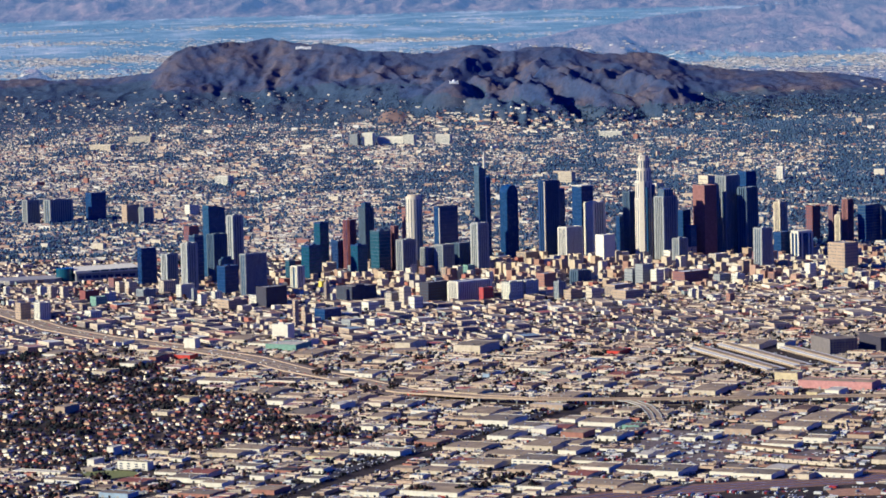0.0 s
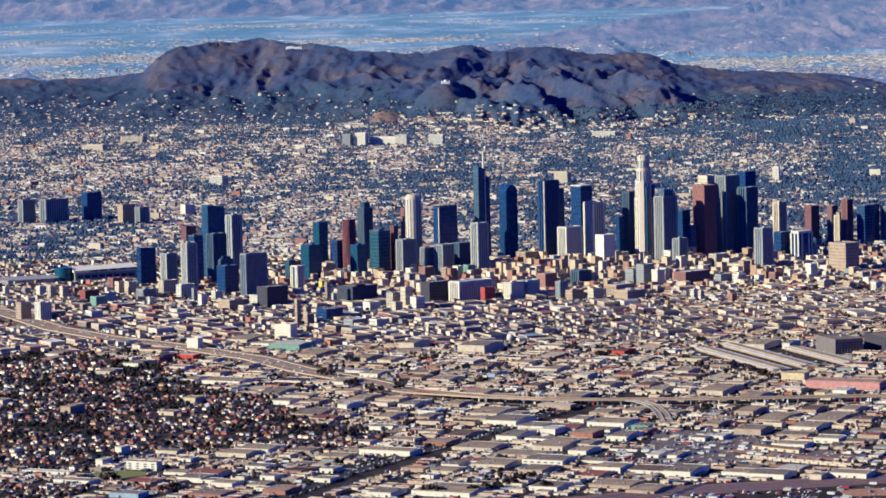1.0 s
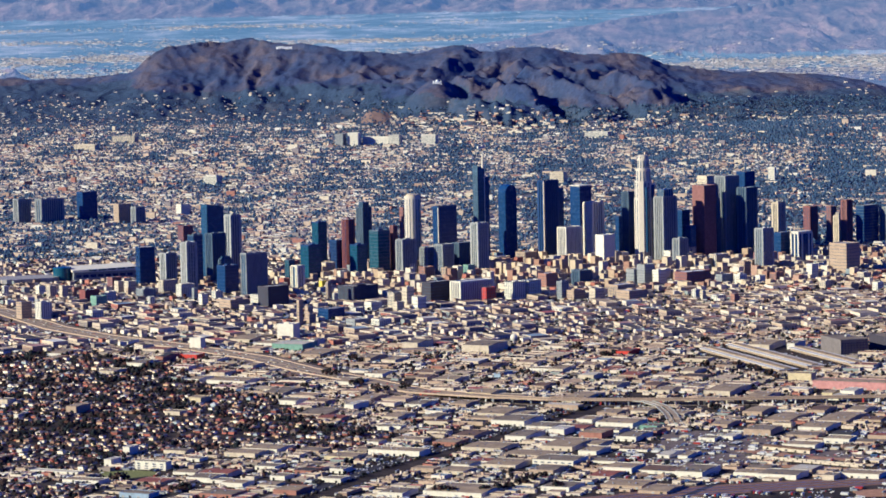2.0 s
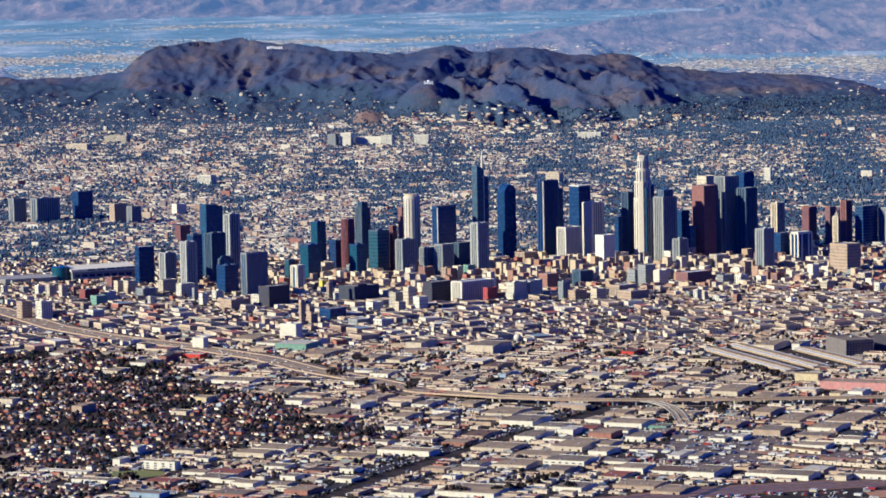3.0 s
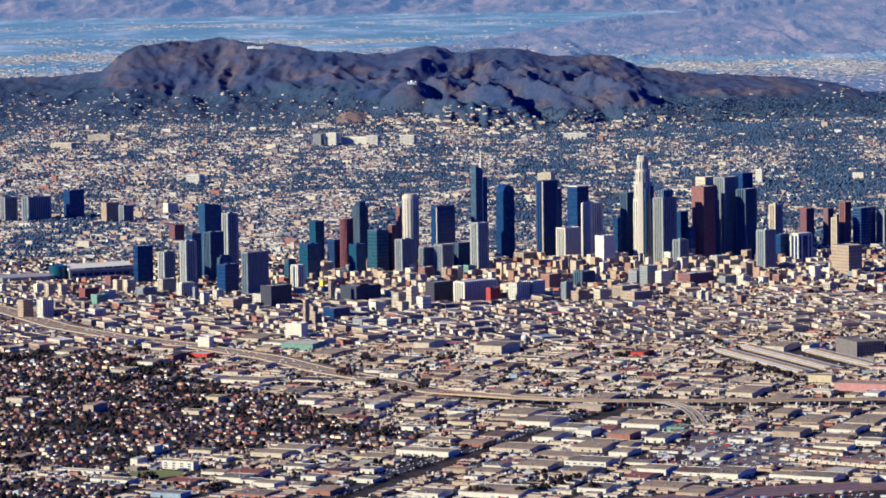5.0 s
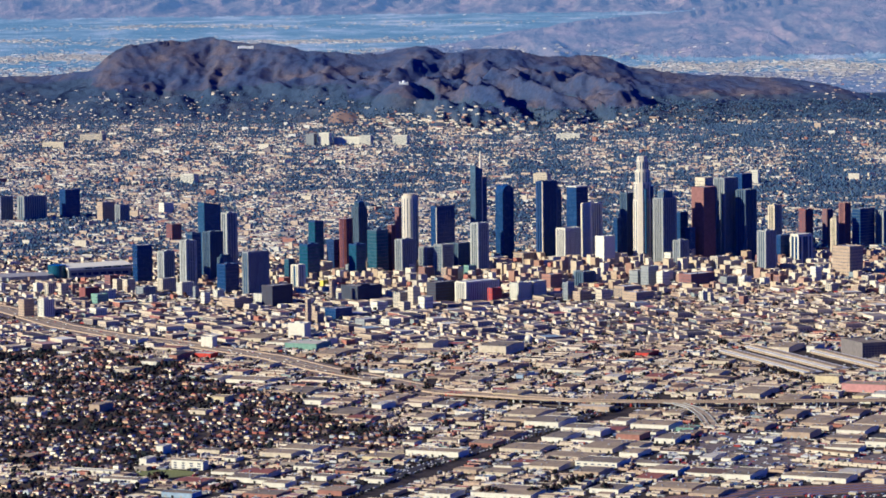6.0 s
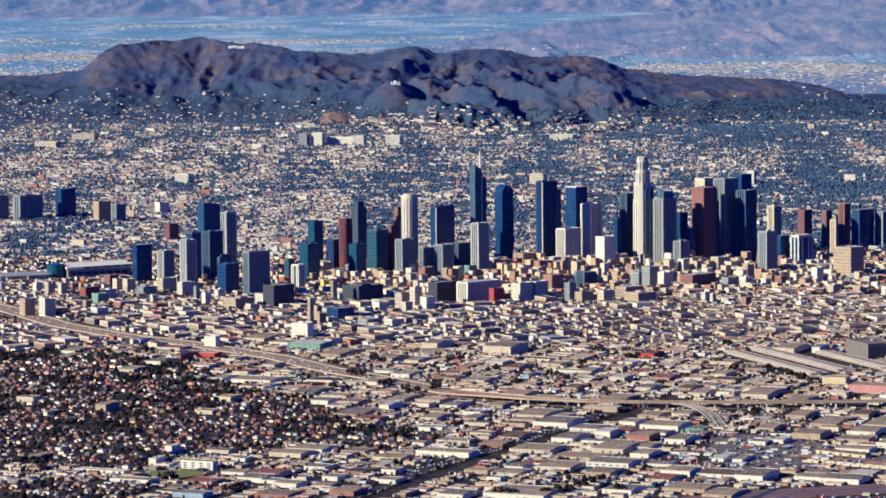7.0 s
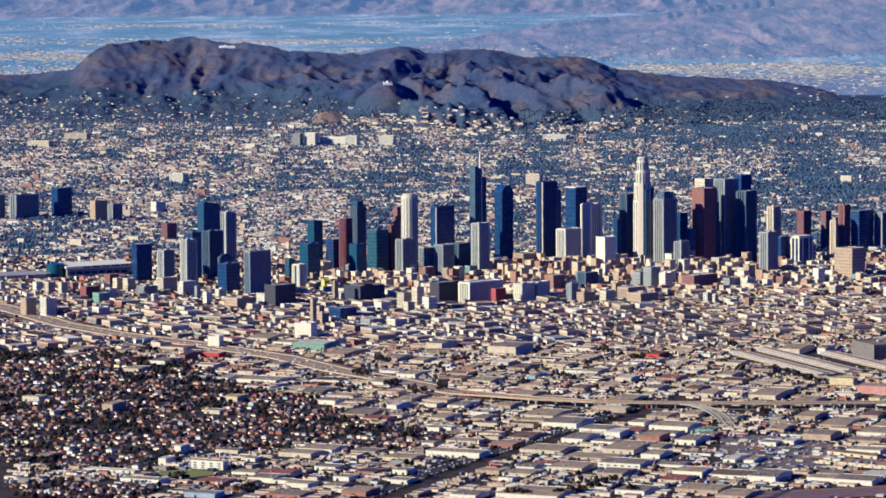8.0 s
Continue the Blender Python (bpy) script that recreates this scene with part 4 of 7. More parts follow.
tower("loft_block", "square tan stone commercial building with window rows", -34.2, -3.3, 5.12, 4.36, 3.84, 38, "band", "dark", "tan", 0, 0, .7, "flat")
tower("loft_block", "square white painted commercial building with window rows", -30.2, -25.8, 1.71, 1.45, 2.30, 38, "band", "dark", "white", 0, 0, .7, "flat")
tower("loft_block", "square blue glass commercial building with window rows", -25.6, -26.7, 3.05, 2.59, 3.10, 38, "glass", "navy", "blue", 4, 3, .7, "plant")
tower("loft_block", "square red brick commercial building with window rows", -31.1, -80.6, 4.15, 3.53, 4.59, 38, "band", "dark", "brick", 0, 0, .7, "flat")
tower("loft_block", "tall narrow grey concrete commercial building with window rows", -28.2, -104.1, 2.36, 2.01, 4.47, 38, "band", "dark", "bluegrey", 0, 0, .7, "plant")
tower("loft_block", "long low tan stone commercial building with window rows", -10.5, -109.0, 6.26, 5.33, 2.38, 38, "band", "dark", "tan", 0, 0, .7, "plant")
tower("loft_block", "tall narrow grey concrete commercial building with window rows", -4.1, -69.9, 3.62, 3.08, 5.41, 38, "band", "dark", "bluegrey", 0, 0, .7, "flat")
tower("loft_block", "square red brick commercial building with window rows", -11.2, -43.6, 3.12, 2.65, 2.41, 38, "band", "dark", "brick", 0, 0, .7, "flat")
tower("loft_block", "square tan stone commercial building with window rows", -24.9, -104.7, 4.04, 3.44, 2.25, 38, "band", "dark", "tan", 0, 0, .7, "plant")
tower("loft_block", "tall narrow white painted commercial building with window rows", 6.5, -21.0, 3.20, 2.72, 4.74, 38, "band", "dark", "white", 0, 0, .7, "flat")
tower("loft_block", "square cream stucco commercial building with window rows", 12.9, -4.0, 3.25, 2.76, 4.17, 38, "band", "dark", "cream", 0, 0, .7, "flat")
tower("loft_block", "square white painted commercial building with window rows", 6.0, -72.0, 3.03, 2.58, 3.10, 38, "band", "dark", "white", 0, 0, .7, "plant")
tower("loft_block", "square white painted commercial building with window rows", 21.1, -75.0, 2.79, 2.37, 2.64, 38, "band", "dark", "white", 0, 0, .7, "plant")
tower("loft_block", "tall narrow tan stone commercial building with window rows", 16.0, -31.8, 1.95, 1.65, 3.25, 38, "band", "dark", "tan", 0, 0, .7, "plant")
tower("loft_block", "square cream stucco commercial building with window rows", 22.2, -33.1, 3.16, 2.69, 3.24, 38, "band", "dark", "cream", 0, 0, .7, "flat")
tower("loft_block", "tall narrow tan stone commercial building with window rows", 25.0, -47.6, 2.51, 2.14, 3.66, 38, "band", "dark", "tan", 0, 0, .7, "flat")
tower("loft_block", "tall narrow brown brick commercial building with window rows", 30.2, -43.5, 3.73, 3.17, 5.58, 38, "band", "dark", "brown", 0, 0, .7, "plant")
tower("loft_block", "square cream stucco commercial building with window rows", 38.4, -27.6, 2.57, 2.18, 3.26, 38, "band", "dark", "cream", 0, 0, .7, "plant")
tower("loft_block", "tall narrow white painted commercial building with window rows", 42.0, -62.8, 2.48, 2.10, 3.91, 38, "band", "dark", "white", 0, 0, .7, "flat")
tower("loft_block", "square white painted commercial building with window rows", 6.2, -110.7, 1.79, 1.52, 2.23, 38, "band", "dark", "white", 0, 0, .7, "plant")
tower("loft_block", "tall narrow cream stucco commercial building with window rows", 7.6, -115.4, 1.22, 1.04, 2.22, 38, "band", "dark", "cream", 0, 0, .7, "plant")
tower("loft_block", "square white painted commercial building with window rows", 11.2, -119.0, 2.88, 2.45, 1.48, 38, "band", "dark", "white", 0, 0, .7, "flat")
tower("loft_block", "tall narrow red brick commercial building with window rows", 14.8, -126.9, 1.76, 1.49, 2.48, 38, "band", "dark", "brick", 0, 0, .7, "flat")
tower("loft_block", "square white painted commercial building with window rows", 55.1, -99.0, 2.27, 1.93, 1.97, 38, "band", "dark", "white", 0, 0, .7, "flat")
tower("loft_block", "square white painted commercial building with window rows", 28.6, -128.1, 2.19, 1.86, 1.32, 38, "band", "dark", "white", 0, 0, .7, "plant")
tower("loft_block", "square cream stucco commercial building with window rows", 42.6, -88.8, 2.64, 2.24, 1.69, 38, "band", "dark", "cream", 0, 0, .7, "plant")
tower("loft_block", "square tan stone commercial building with window rows", 48.5, -96.2, 2.84, 2.42, 1.53, 38, "band", "dark", "tan", 0, 0, .7, "plant")
tower("loft_block", "square white painted commercial building with window rows", 26.9, -71.3, 2.10, 1.79, 1.88, 38, "band", "dark", "white", 0, 0, .7, "flat")
tower("loft_block", "square red brick commercial building with window rows", 32.1, -64.1, 2.94, 2.50, 1.90, 38, "band", "dark", "brick", 0, 0, .7, "plant")
tower("loft_block", "square tan stone commercial building with window rows", 52.7, -34.2, 3.65, 3.10, 1.96, 38, "band", "dark", "tan", 0, 0, .7, "plant")
tower("loft_block", "square cream stucco commercial building with window rows", 55.6, -67.2, 2.93, 2.49, 1.74, 38, "band", "dark", "cream", 0, 0, .7, "flat")
tower("office_block", "white hospital tower below the hills", -102.0, 630.0, 4.00, 4.00, 7.40, -20, "band", "blue", "bluegrey", 0, 0, .8, "flat")
tower("office_block", "white hospital slab below the hills", -95.4, 630.0, 5.20, 4.00, 7.80, -20, "band", "blue", "white", 0, 0, .8, "flat")
tower("office_block", "long low white hospital wing below the hills", -84.0, 632.0, 14.50, 4.00, 5.60, -20, "band", "blue", "white", 0, 0, .8, "flat")
tower("office_block", "white hospital block below the hills", -76.0, 628.0, 5.50, 4.00, 6.50, -20, "band", "blue", "white", 0, 0, .8, "flat")
tower("office_block", "white office slab with red end below the hills", -59.6, 630.0, 7.20, 4.00, 6.10, -20, "band", "blue", "white", 0, 0, .8, "flat")
tower("office_block", "long white warehouse store on the plain", 20.8, 641.0, 11.50, 5.00, 5.20, -20, "band", "blue", "white", 0, 0, .8, "flat")
tower("office_block", "cream stepped hospital block on a rise of the plain", -13.3, 274.0, 5.4, 4.0, 9.8, -24, "band", "dark", "cream", 0, 0, .8, "step")
tower("office_block", "long cream studio building on the plain", -210.0, 700.0, 12.00, 5.00, 5.20, -20, "band", "blue", "cream", 0, 0, .8, "flat")
tower("office_block", "long cream apartment slab on the plain", -223.5, 640.0, 11.00, 5.00, 4.60, -20, "band", "blue", "cream", 0, 0, .8, "flat")


# ---- warehouses, each on its own ----
SHED_WALL = dict(TRIM)
SHED_WALL.update(whitewin=TRIM["white"], brick=surface("worn_brick", (0.270, 0.128, 0.090)), yellow=surface("pale_yellow_stucco", (0.495, 0.405, 0.225)), blue=surface("pale_blue_paint", (0.270, 0.330, 0.405)))
SHED_ROOF = {"grey": surface("grey_tar_roof", (0.188, 0.149, 0.100), vary=0.4, scale=0.5), "tan": surface("tan_tar_roof", (0.277, 0.208, 0.123), vary=0.35, scale=0.5), "pale": surface("pale_membrane_shed_roof", (0.435, 0.386, 0.297), vary=0.2, scale=0.7),
             "brown": surface("brown_tar_roof", (0.135, 0.085, 0.052), vary=0.4, scale=0.5), "red": surface("rusty_roof", (0.225, 0.083, 0.052), vary=0.35, scale=0.6),
             "dark": surface("black_tar_roof", (0.053, 0.048, 0.040), vary=0.35, scale=0.6), "pink": surface("pinkish_roof", (0.300, 0.168, 0.123), vary=0.3, scale=0.6)}
SHARED = {}


def shared_box(name, w, d, h, mat):
    key = (name, round(w, 2), round(d, 2), round(h, 2), mat.name)
    if key not in SHARED:
        bm = bmesh.new()
        add_box(bm, -w / 2, w / 2, -d / 2, d / 2, 0, h)
        SHARED[key] = mesh_of(name, bm, [mat])
    return SHARED[key]


def fix(name, me, parent, x, y, z, turn=0.0):
    o = new(name, me)
    o.parent = parent
    o.matrix_basis = pose(x, y, z, 0, 0, turn)
    return o


def warehouse(label, x, y, w, d, h, turn, wall, roof, plain=False):
    rnd = random.Random(int(x * 13 + y * 29))
    h = 0.86 * h
    if x < -62 and y < -340 and not plain:
        d *= 0.62
    TAKEN.append((x, y, 0.5 * max(w, d) * 0.95, w, d, turn))
    t = stand("warehouse", label, "warehouse", x, y, turn, "warehouses")
    wm, rm = SHED_WALL[wall], SHED_ROOF[roof]
    bm = bmesh.new()
    add_prism(bm, oblong(w, d), -0.3, h)
    shell = part("shell", bm, wm, t)
    # roof: a low double pitch behind the parapet
    ridge = h + min(0.3, 0.03 * d)
    bm = bmesh.new()
    a, b = w / 2 - 0.08, d / 2 - 0.08
    v = [bm.verts.new(p) for p in ((-a, -b, h + 0.02), (a, -b, h + 0.02), (a, 0, ridge), (a, b, h + 0.02), (-a, b, h + 0.02), (-a, 0, ridge))]
    bm.faces.new((v[0], v[1], v[2], v[5]))
    bm.faces.new((v[5], v[2], v[3], v[4]))
    bm.faces.new((v[1], v[3], v[2]))
    bm.faces.new((v[4], v[0], v[5]))
    top = part("roof", bm, rm, t)
    if plain:
        for i in range(rnd.randint(1, 2)):
            fix("roof_vent", shared_box("roof_vent", 0.3, 0.3, 0.3, STEEL), top, rnd.uniform(-0.35, 0.35) * w, rnd.uniform(-0.35, 0.35) * d, ridge - 0.18)
        return t
    for sx, sy, lx, ly in ((0, -1, w + 0.06, 0.1), (0, 1, w + 0.06, 0.1), (-1, 0, 0.1, d - 0.1), (1, 0, 0.1, d - 0.1)):
        fix("parapet", shared_box("parapet", lx, ly, 0.12, wm), shell, sx * (w / 2 - 0.02), sy * (d / 2 - 0.02), h - 0.03)
    # loading doors along the front, vents and skylights on the roof
    for i in range(int(w / 1.3)):
        cx = -w / 2 + (i + 0.5) * w / max(1, int(w / 1.3))
        if wall == "whitewin":
            for lev in range(max(1, int(h / 0.45))):
                fix("window", shared_box("window", 0.62, 0.06, 0.2, GLASS["dark"]), shell, cx, -d / 2, 0.15 + 0.42 * lev)
        elif rnd.random() < 0.55:
            fix("loading_door", shared_box("loading_door", 0.42, 0.06, 0.42, DARK if rnd.random() < 0.6 else TRIM["grey"]), shell, cx + rnd.uniform(-0.15, 0.15), -d / 2, 0.0)
    for i in range(int(rnd.uniform(1, 3) + w * d / 22)):
        if i > 7:
            break
        px, py = rnd.uniform(-0.4, 0.4) * w, rnd.uniform(-0.4, 0.4) * d
        if rnd.random() < 0.5:
            fix("skylight", shared_box("skylight", 0.16, 0.5, 0.12, GLASS["blue"]), top, px, py, ridge - 0.15)
        else:
            fix("roof_vent", shared_box("roof_vent", 0.24, 0.24, 0.3, STEEL), top, px, py, ridge - 0.18)
    return t


warehouse("broad white walled warehouse with a grey gravel roof", -47.2, -342.2, 6.99, 9.23, 1.20, -26, "white", "grey")
warehouse("square white walled warehouse with a grey gravel roof", -42.0, -350.0, 5.40, 6.49, 0.80, -26, "white", "grey")
warehouse("square white walled warehouse with a pale roof", -39.3, -357.5, 3.14, 5.24, 1.20, -26, "white", "pale")
warehouse("square white walled warehouse with a grey gravel roof", -46.3, -362.0, 4.25, 9.19, 0.90, -26, "white", "grey")
warehouse("square white walled warehouse with a tan roof", -33.3, -341.9, 3.33, 5.37, 0.80, -26, "white", "tan")
warehouse("broad white walled warehouse with a tan roof", -27.5, -348.1, 7.65, 7.48, 1.00, -26, "white", "tan")
warehouse("square brick walled warehouse with a tan roof", -33.1, -362.5, 4.61, 5.67, 1.10, -26, "brick", "tan")
warehouse("broad cream walled warehouse with a tan roof", -38.7, -375.2, 6.29, 11.97, 0.90, -26, "cream", "tan")
warehouse("broad cream walled warehouse with a tan roof", -53.2, -374.8, 7.87, 8.07, 0.60, -26, "cream", "tan")
warehouse("broad cream walled warehouse with a tan roof", -45.6, -384.6, 9.53, 6.81, 0.40, -26, "cream", "tan")
warehouse("broad white building with rows of dark windows", -41.2, -396.3, 7.83, 6.91, 1.20, -26, "whitewin", "grey")
warehouse("square white walled warehouse with a tan roof", -34.5, -383.6, 3.56, 6.84, 0.80, -26, "white", "tan")
warehouse("broad cream walled warehouse with a tan roof", -50.6, -397.5, 6.50, 7.78, 0.80, -26, "cream", "tan")
warehouse("square tan walled warehouse with a grey gravel roof", -43.7, -405.9, 4.60, 6.59, 0.90, -26, "tan", "grey")
warehouse("square white walled warehouse with a tan roof", -30.6, -406.4, 5.36, 6.15, 1.10, -26, "white", "tan")
warehouse("square cream walled warehouse with a rust red roof", -33.9, -411.9, 4.24, 7.61, 0.50, -26, "cream", "red")
warehouse("broad white walled warehouse with a tan roof", -58.6, -426.9, 10.77, 9.89, 0.90, -26, "white", "tan")
warehouse("square white walled warehouse with a grey gravel roof", -26.2, -366.7, 4.00, 8.44, 1.00, -26, "white", "grey")
warehouse("square white walled warehouse with a grey gravel roof", -42.0, -424.7, 5.18, 6.80, 0.80, -26, "white", "grey")
warehouse("broad tan walled warehouse with a tan roof", -30.8, -423.4, 7.48, 6.82, 0.60, -26, "tan", "tan")
warehouse("square cream walled warehouse with a tan roof", -59.6, -403.4, 5.16, 5.95, 0.60, -26, "cream", "tan")
warehouse("square cream walled warehouse with a tan roof", -62.3, -354.9, 4.08, 5.01, 0.70, -26, "cream", "tan")
warehouse("square tan walled warehouse with a brown roof", -56.1, -358.0, 4.39, 8.30, 0.60, -26, "tan", "brown")
warehouse("square brick walled warehouse with a tan roof", -60.4, -369.0, 4.67, 5.60, 0.80, -26, "brick", "tan")
warehouse("broad white walled warehouse with a tan roof", -69.8, -380.2, 10.35, 7.53, 1.10, -26, "white", "tan")
warehouse("broad cream walled warehouse with a tan roof", -97.6, -377.0, 6.38, 8.96, 0.80, -26, "cream", "tan")
warehouse("broad white walled warehouse with a tan roof", -93.7, -371.5, 6.77, 11.10, 0.80, -26, "white", "tan")
warehouse("square white walled warehouse with a grey gravel roof", -92.6, -394.2, 4.04, 6.71, 0.70, -26, "white", "grey")
warehouse("broad pale yellow walled warehouse with a tan roof", -79.4, -383.5, 5.76, 9.54, 0.70, -26, "yellow", "tan")
warehouse("square white walled warehouse with a grey gravel roof", -79.9, -400.4, 2.69, 5.93, 0.90, -26, "white", "grey")
warehouse("square tan walled warehouse with a grey gravel roof", -85.6, -374.8, 4.73, 7.39, 0.60, -26, "tan", "grey")
warehouse("square white walled warehouse with a grey gravel roof", -80.6, -411.1, 3.71, 5.87, 0.80, -26, "white", "grey")
warehouse("square white walled warehouse with a tan roof", -97.5, -413.3, 4.44, 6.93, 0.80, -26, "white", "tan")
warehouse("square white walled warehouse with a grey gravel roof", -101.0, -408.9, 4.48, 4.81, 0.60, -26, "white", "grey")
warehouse("broad brick walled warehouse with a grey gravel roof", -99.3, -424.1, 6.21, 8.91, 0.70, -26, "brick", "grey")
warehouse("broad brick walled warehouse with a tan roof", -87.6, -422.5, 4.46, 9.56, 0.90, -26, "brick", "tan")
warehouse("broad white walled warehouse with a grey gravel roof", -69.8, -427.6, 4.62, 9.89, 0.90, -26, "white", "grey")
warehouse("square brick walled warehouse with a dark roof", -85.6, -400.3, 3.24, 7.08, 0.70, -26, "brick", "dark")
warehouse("square white walled warehouse with a tan roof", -90.3, -420.2, 3.86, 3.42, 0.60, -26, "white", "tan")
warehouse("square white walled warehouse with a grey gravel roof", -72.4, -346.4, 2.83, 5.81, 0.80, -26, "white", "grey")
warehouse("small white walled warehouse with a grey gravel roof", -70.2, -346.8, 2.48, 4.11, 0.80, -26, "white", "grey")
warehouse("broad cream walled warehouse with a tan roof", -67.6, -363.4, 5.96, 7.05, 0.60, -26, "cream", "tan")
warehouse("square tan walled warehouse with a grey gravel roof", -85.3, -391.6, 3.84, 5.85, 0.50, -26, "tan", "grey")
warehouse("square white walled warehouse with a grey gravel roof", -90.0, -406.8, 2.89, 5.92, 0.80, -26, "white", "grey")
warehouse("square tan walled warehouse with a tan roof", -65.0, -401.3, 4.32, 4.87, 0.70, -26, "tan", "tan")
warehouse("long white walled warehouse with a pale roof", -121.2, -386.5, 1.44, 5.77, 1.50, -26, "white", "pale")
warehouse("square white building with rows of dark windows", -113.5, -392.0, 6.26, 3.38, 1.70, -26, "whitewin", "grey")
warehouse("long white walled warehouse with a pale roof", -119.1, -372.4, 1.36, 5.36, 1.70, -26, "white", "pale")
warehouse("long white walled warehouse with a pale roof", -130.4, -393.8, 9.86, 3.45, 0.45, -26, "white", "pale")
warehouse("long white walled warehouse with a grey gravel roof", -139.6, -366.8, 1.15, 3.78, 0.70, -26, "white", "grey")
warehouse("long brick walled warehouse with a tan roof", -142.8, -376.7, 2.48, 9.71, 0.80, -26, "brick", "tan")
warehouse("square white walled warehouse with a tan roof", -125.0, -404.5, 5.92, 5.51, 0.50, -26, "white", "tan")
warehouse("long white walled warehouse with a grey gravel roof", -121.4, -409.3, 1.50, 5.98, 1.10, -26, "white", "grey")
warehouse("square pale blue walled warehouse with a grey gravel roof", -113.5, -423.3, 5.72, 5.76, 0.90, -26, "blue", "grey")
warehouse("broad tan walled warehouse with a rust red roof", -112.1, -408.5, 5.53, 8.73, 0.60, -26, "tan", "red")
warehouse("broad white walled warehouse with a grey gravel roof", -103.3, -406.0, 4.81, 8.76, 0.80, -26, "white", "grey")
warehouse("square brick walled warehouse with a pinkish roof", -107.7, -416.2, 3.47, 7.64, 0.60, -26, "brick", "pink")
warehouse("long tan walled warehouse with a grey gravel roof", -106.1, -391.9, 1.10, 4.40, 0.70, -26, "tan", "grey")
warehouse("long white walled warehouse with a grey gravel roof", -106.1, -382.6, 2.23, 5.03, 0.60, -26, "white", "grey")
warehouse("small white walled warehouse with a pale roof", -139.9, -396.3, 1.98, 2.25, 0.50, -26, "white", "pale")
warehouse("square white walled warehouse with a grey gravel roof", -128.1, -230.8, 4.04, 7.71, 0.80, -26, "white", "grey")
warehouse("long brick walled warehouse with a dark roof", -123.0, -224.6, 1.97, 7.49, 1.50, -26, "brick", "dark")
warehouse("square red painted walled warehouse with a pale roof", -117.5, -221.5, 4.24, 3.76, 1.20, -26, "redpaint", "pale")
warehouse("square cream walled warehouse with a tan roof", -133.6, -245.5, 4.10, 5.89, 0.80, -26, "cream", "tan")
warehouse("long tan walled warehouse with a tan roof", -134.7, -311.3, 2.37, 5.63, 1.70, -26, "tan", "tan")
warehouse("square cream walled warehouse with a grey gravel roof", -151.7, -294.8, 3.85, 3.16, 1.10, -26, "cream", "grey")
warehouse("long white walled warehouse with a grey gravel roof", -145.6, -316.6, 0.99, 3.98, 0.80, -26, "white", "grey")
warehouse("square pale yellow walled warehouse with a tan roof", -111.3, -299.8, 3.42, 3.90, 1.30, -26, "yellow", "tan")
warehouse("small cream walled warehouse with a grey gravel roof", -114.6, -317.9, 3.46, 3.04, 0.80, -26, "cream", "grey")
warehouse("square white walled warehouse with a tan roof", -113.2, -263.5, 3.06, 6.74, 0.80, -26, "white", "tan")
warehouse("broad white walled warehouse with a tan roof", -148.2, -205.8, 4.32, 9.51, 0.60, -26, "white", "tan")
warehouse("square brick walled warehouse with a tan roof", -149.0, -217.3, 2.99, 6.57, 0.60, -26, "brick", "tan")
warehouse("square white walled warehouse with a grey gravel roof", -134.8, -187.2, 2.51, 5.15, 0.80, -26, "white", "grey")
warehouse("broad white walled warehouse with a tan roof", -105.8, -267.5, 9.25, 7.05, 0.80, -26, "white", "tan")
warehouse("broad green and white walled warehouse with a pale roof", -94.8, -204.9, 8.04, 7.65, 1.50, -26, "green", "pale")
warehouse("broad cream walled warehouse with a tan roof", -105.9, -184.8, 5.88, 12.06, 0.80, -26, "cream", "tan")
warehouse("square white walled warehouse with a tan roof", -101.2, -197.0, 4.94, 5.96, 0.80, -26, "white", "tan")
warehouse("long white walled warehouse with a grey gravel roof", -89.8, -200.9, 1.45, 5.34, 1.80, -26, "white", "grey")
warehouse("long white walled warehouse with a pale roof", -78.6, -315.7, 2.10, 6.84, 1.40, -26, "white", "pale")
warehouse("broad tan walled warehouse with a tan roof", -88.3, -218.8, 5.63, 12.12, 0.70, -26, "tan", "tan")
warehouse("square white walled warehouse with a tan roof", -74.2, -261.3, 4.27, 7.38, 0.90, -26, "white", "tan")
warehouse("square white walled warehouse with a grey gravel roof", -92.0, -304.4, 4.65, 5.41, 0.90, -26, "white", "grey")
warehouse("broad tan walled warehouse with a grey gravel roof", -85.1, -321.6, 6.10, 10.51, 0.60, -26, "tan", "grey")
warehouse("square cream walled warehouse with a tan roof", -102.9, -240.3, 3.03, 5.64, 0.70, -26, "cream", "tan")
warehouse("square tan walled warehouse with a tan roof", -75.7, -301.2, 3.78, 8.27, 0.70, -26, "tan", "tan")
warehouse("square white walled warehouse with a tan roof", -80.4, -273.1, 4.59, 7.26, 0.70, -26, "white", "tan")
warehouse("small red painted walled warehouse with a rust red roof", -63.8, -295.7, 3.19, 3.14, 0.50, -26, "redpaint", "red")
warehouse("square tan walled warehouse with a brown roof", -64.3, -269.8, 2.64, 5.81, 0.80, -26, "tan", "brown")
warehouse("square cream walled warehouse with a grey gravel roof", -66.2, -211.1, 3.85, 8.47, 2.00, -26, "cream", "grey")
warehouse("broad tan walled warehouse with a grey gravel roof", -94.3, -287.1, 5.14, 10.53, 0.60, -26, "tan", "grey")
warehouse("broad cream walled warehouse with a grey gravel roof", -51.0, -220.2, 6.75, 10.38, 2.20, -26, "cream", "grey")
warehouse("broad pale yellow walled warehouse with a tan roof", -52.2, -298.5, 5.32, 7.78, 1.00, -26, "yellow", "tan")
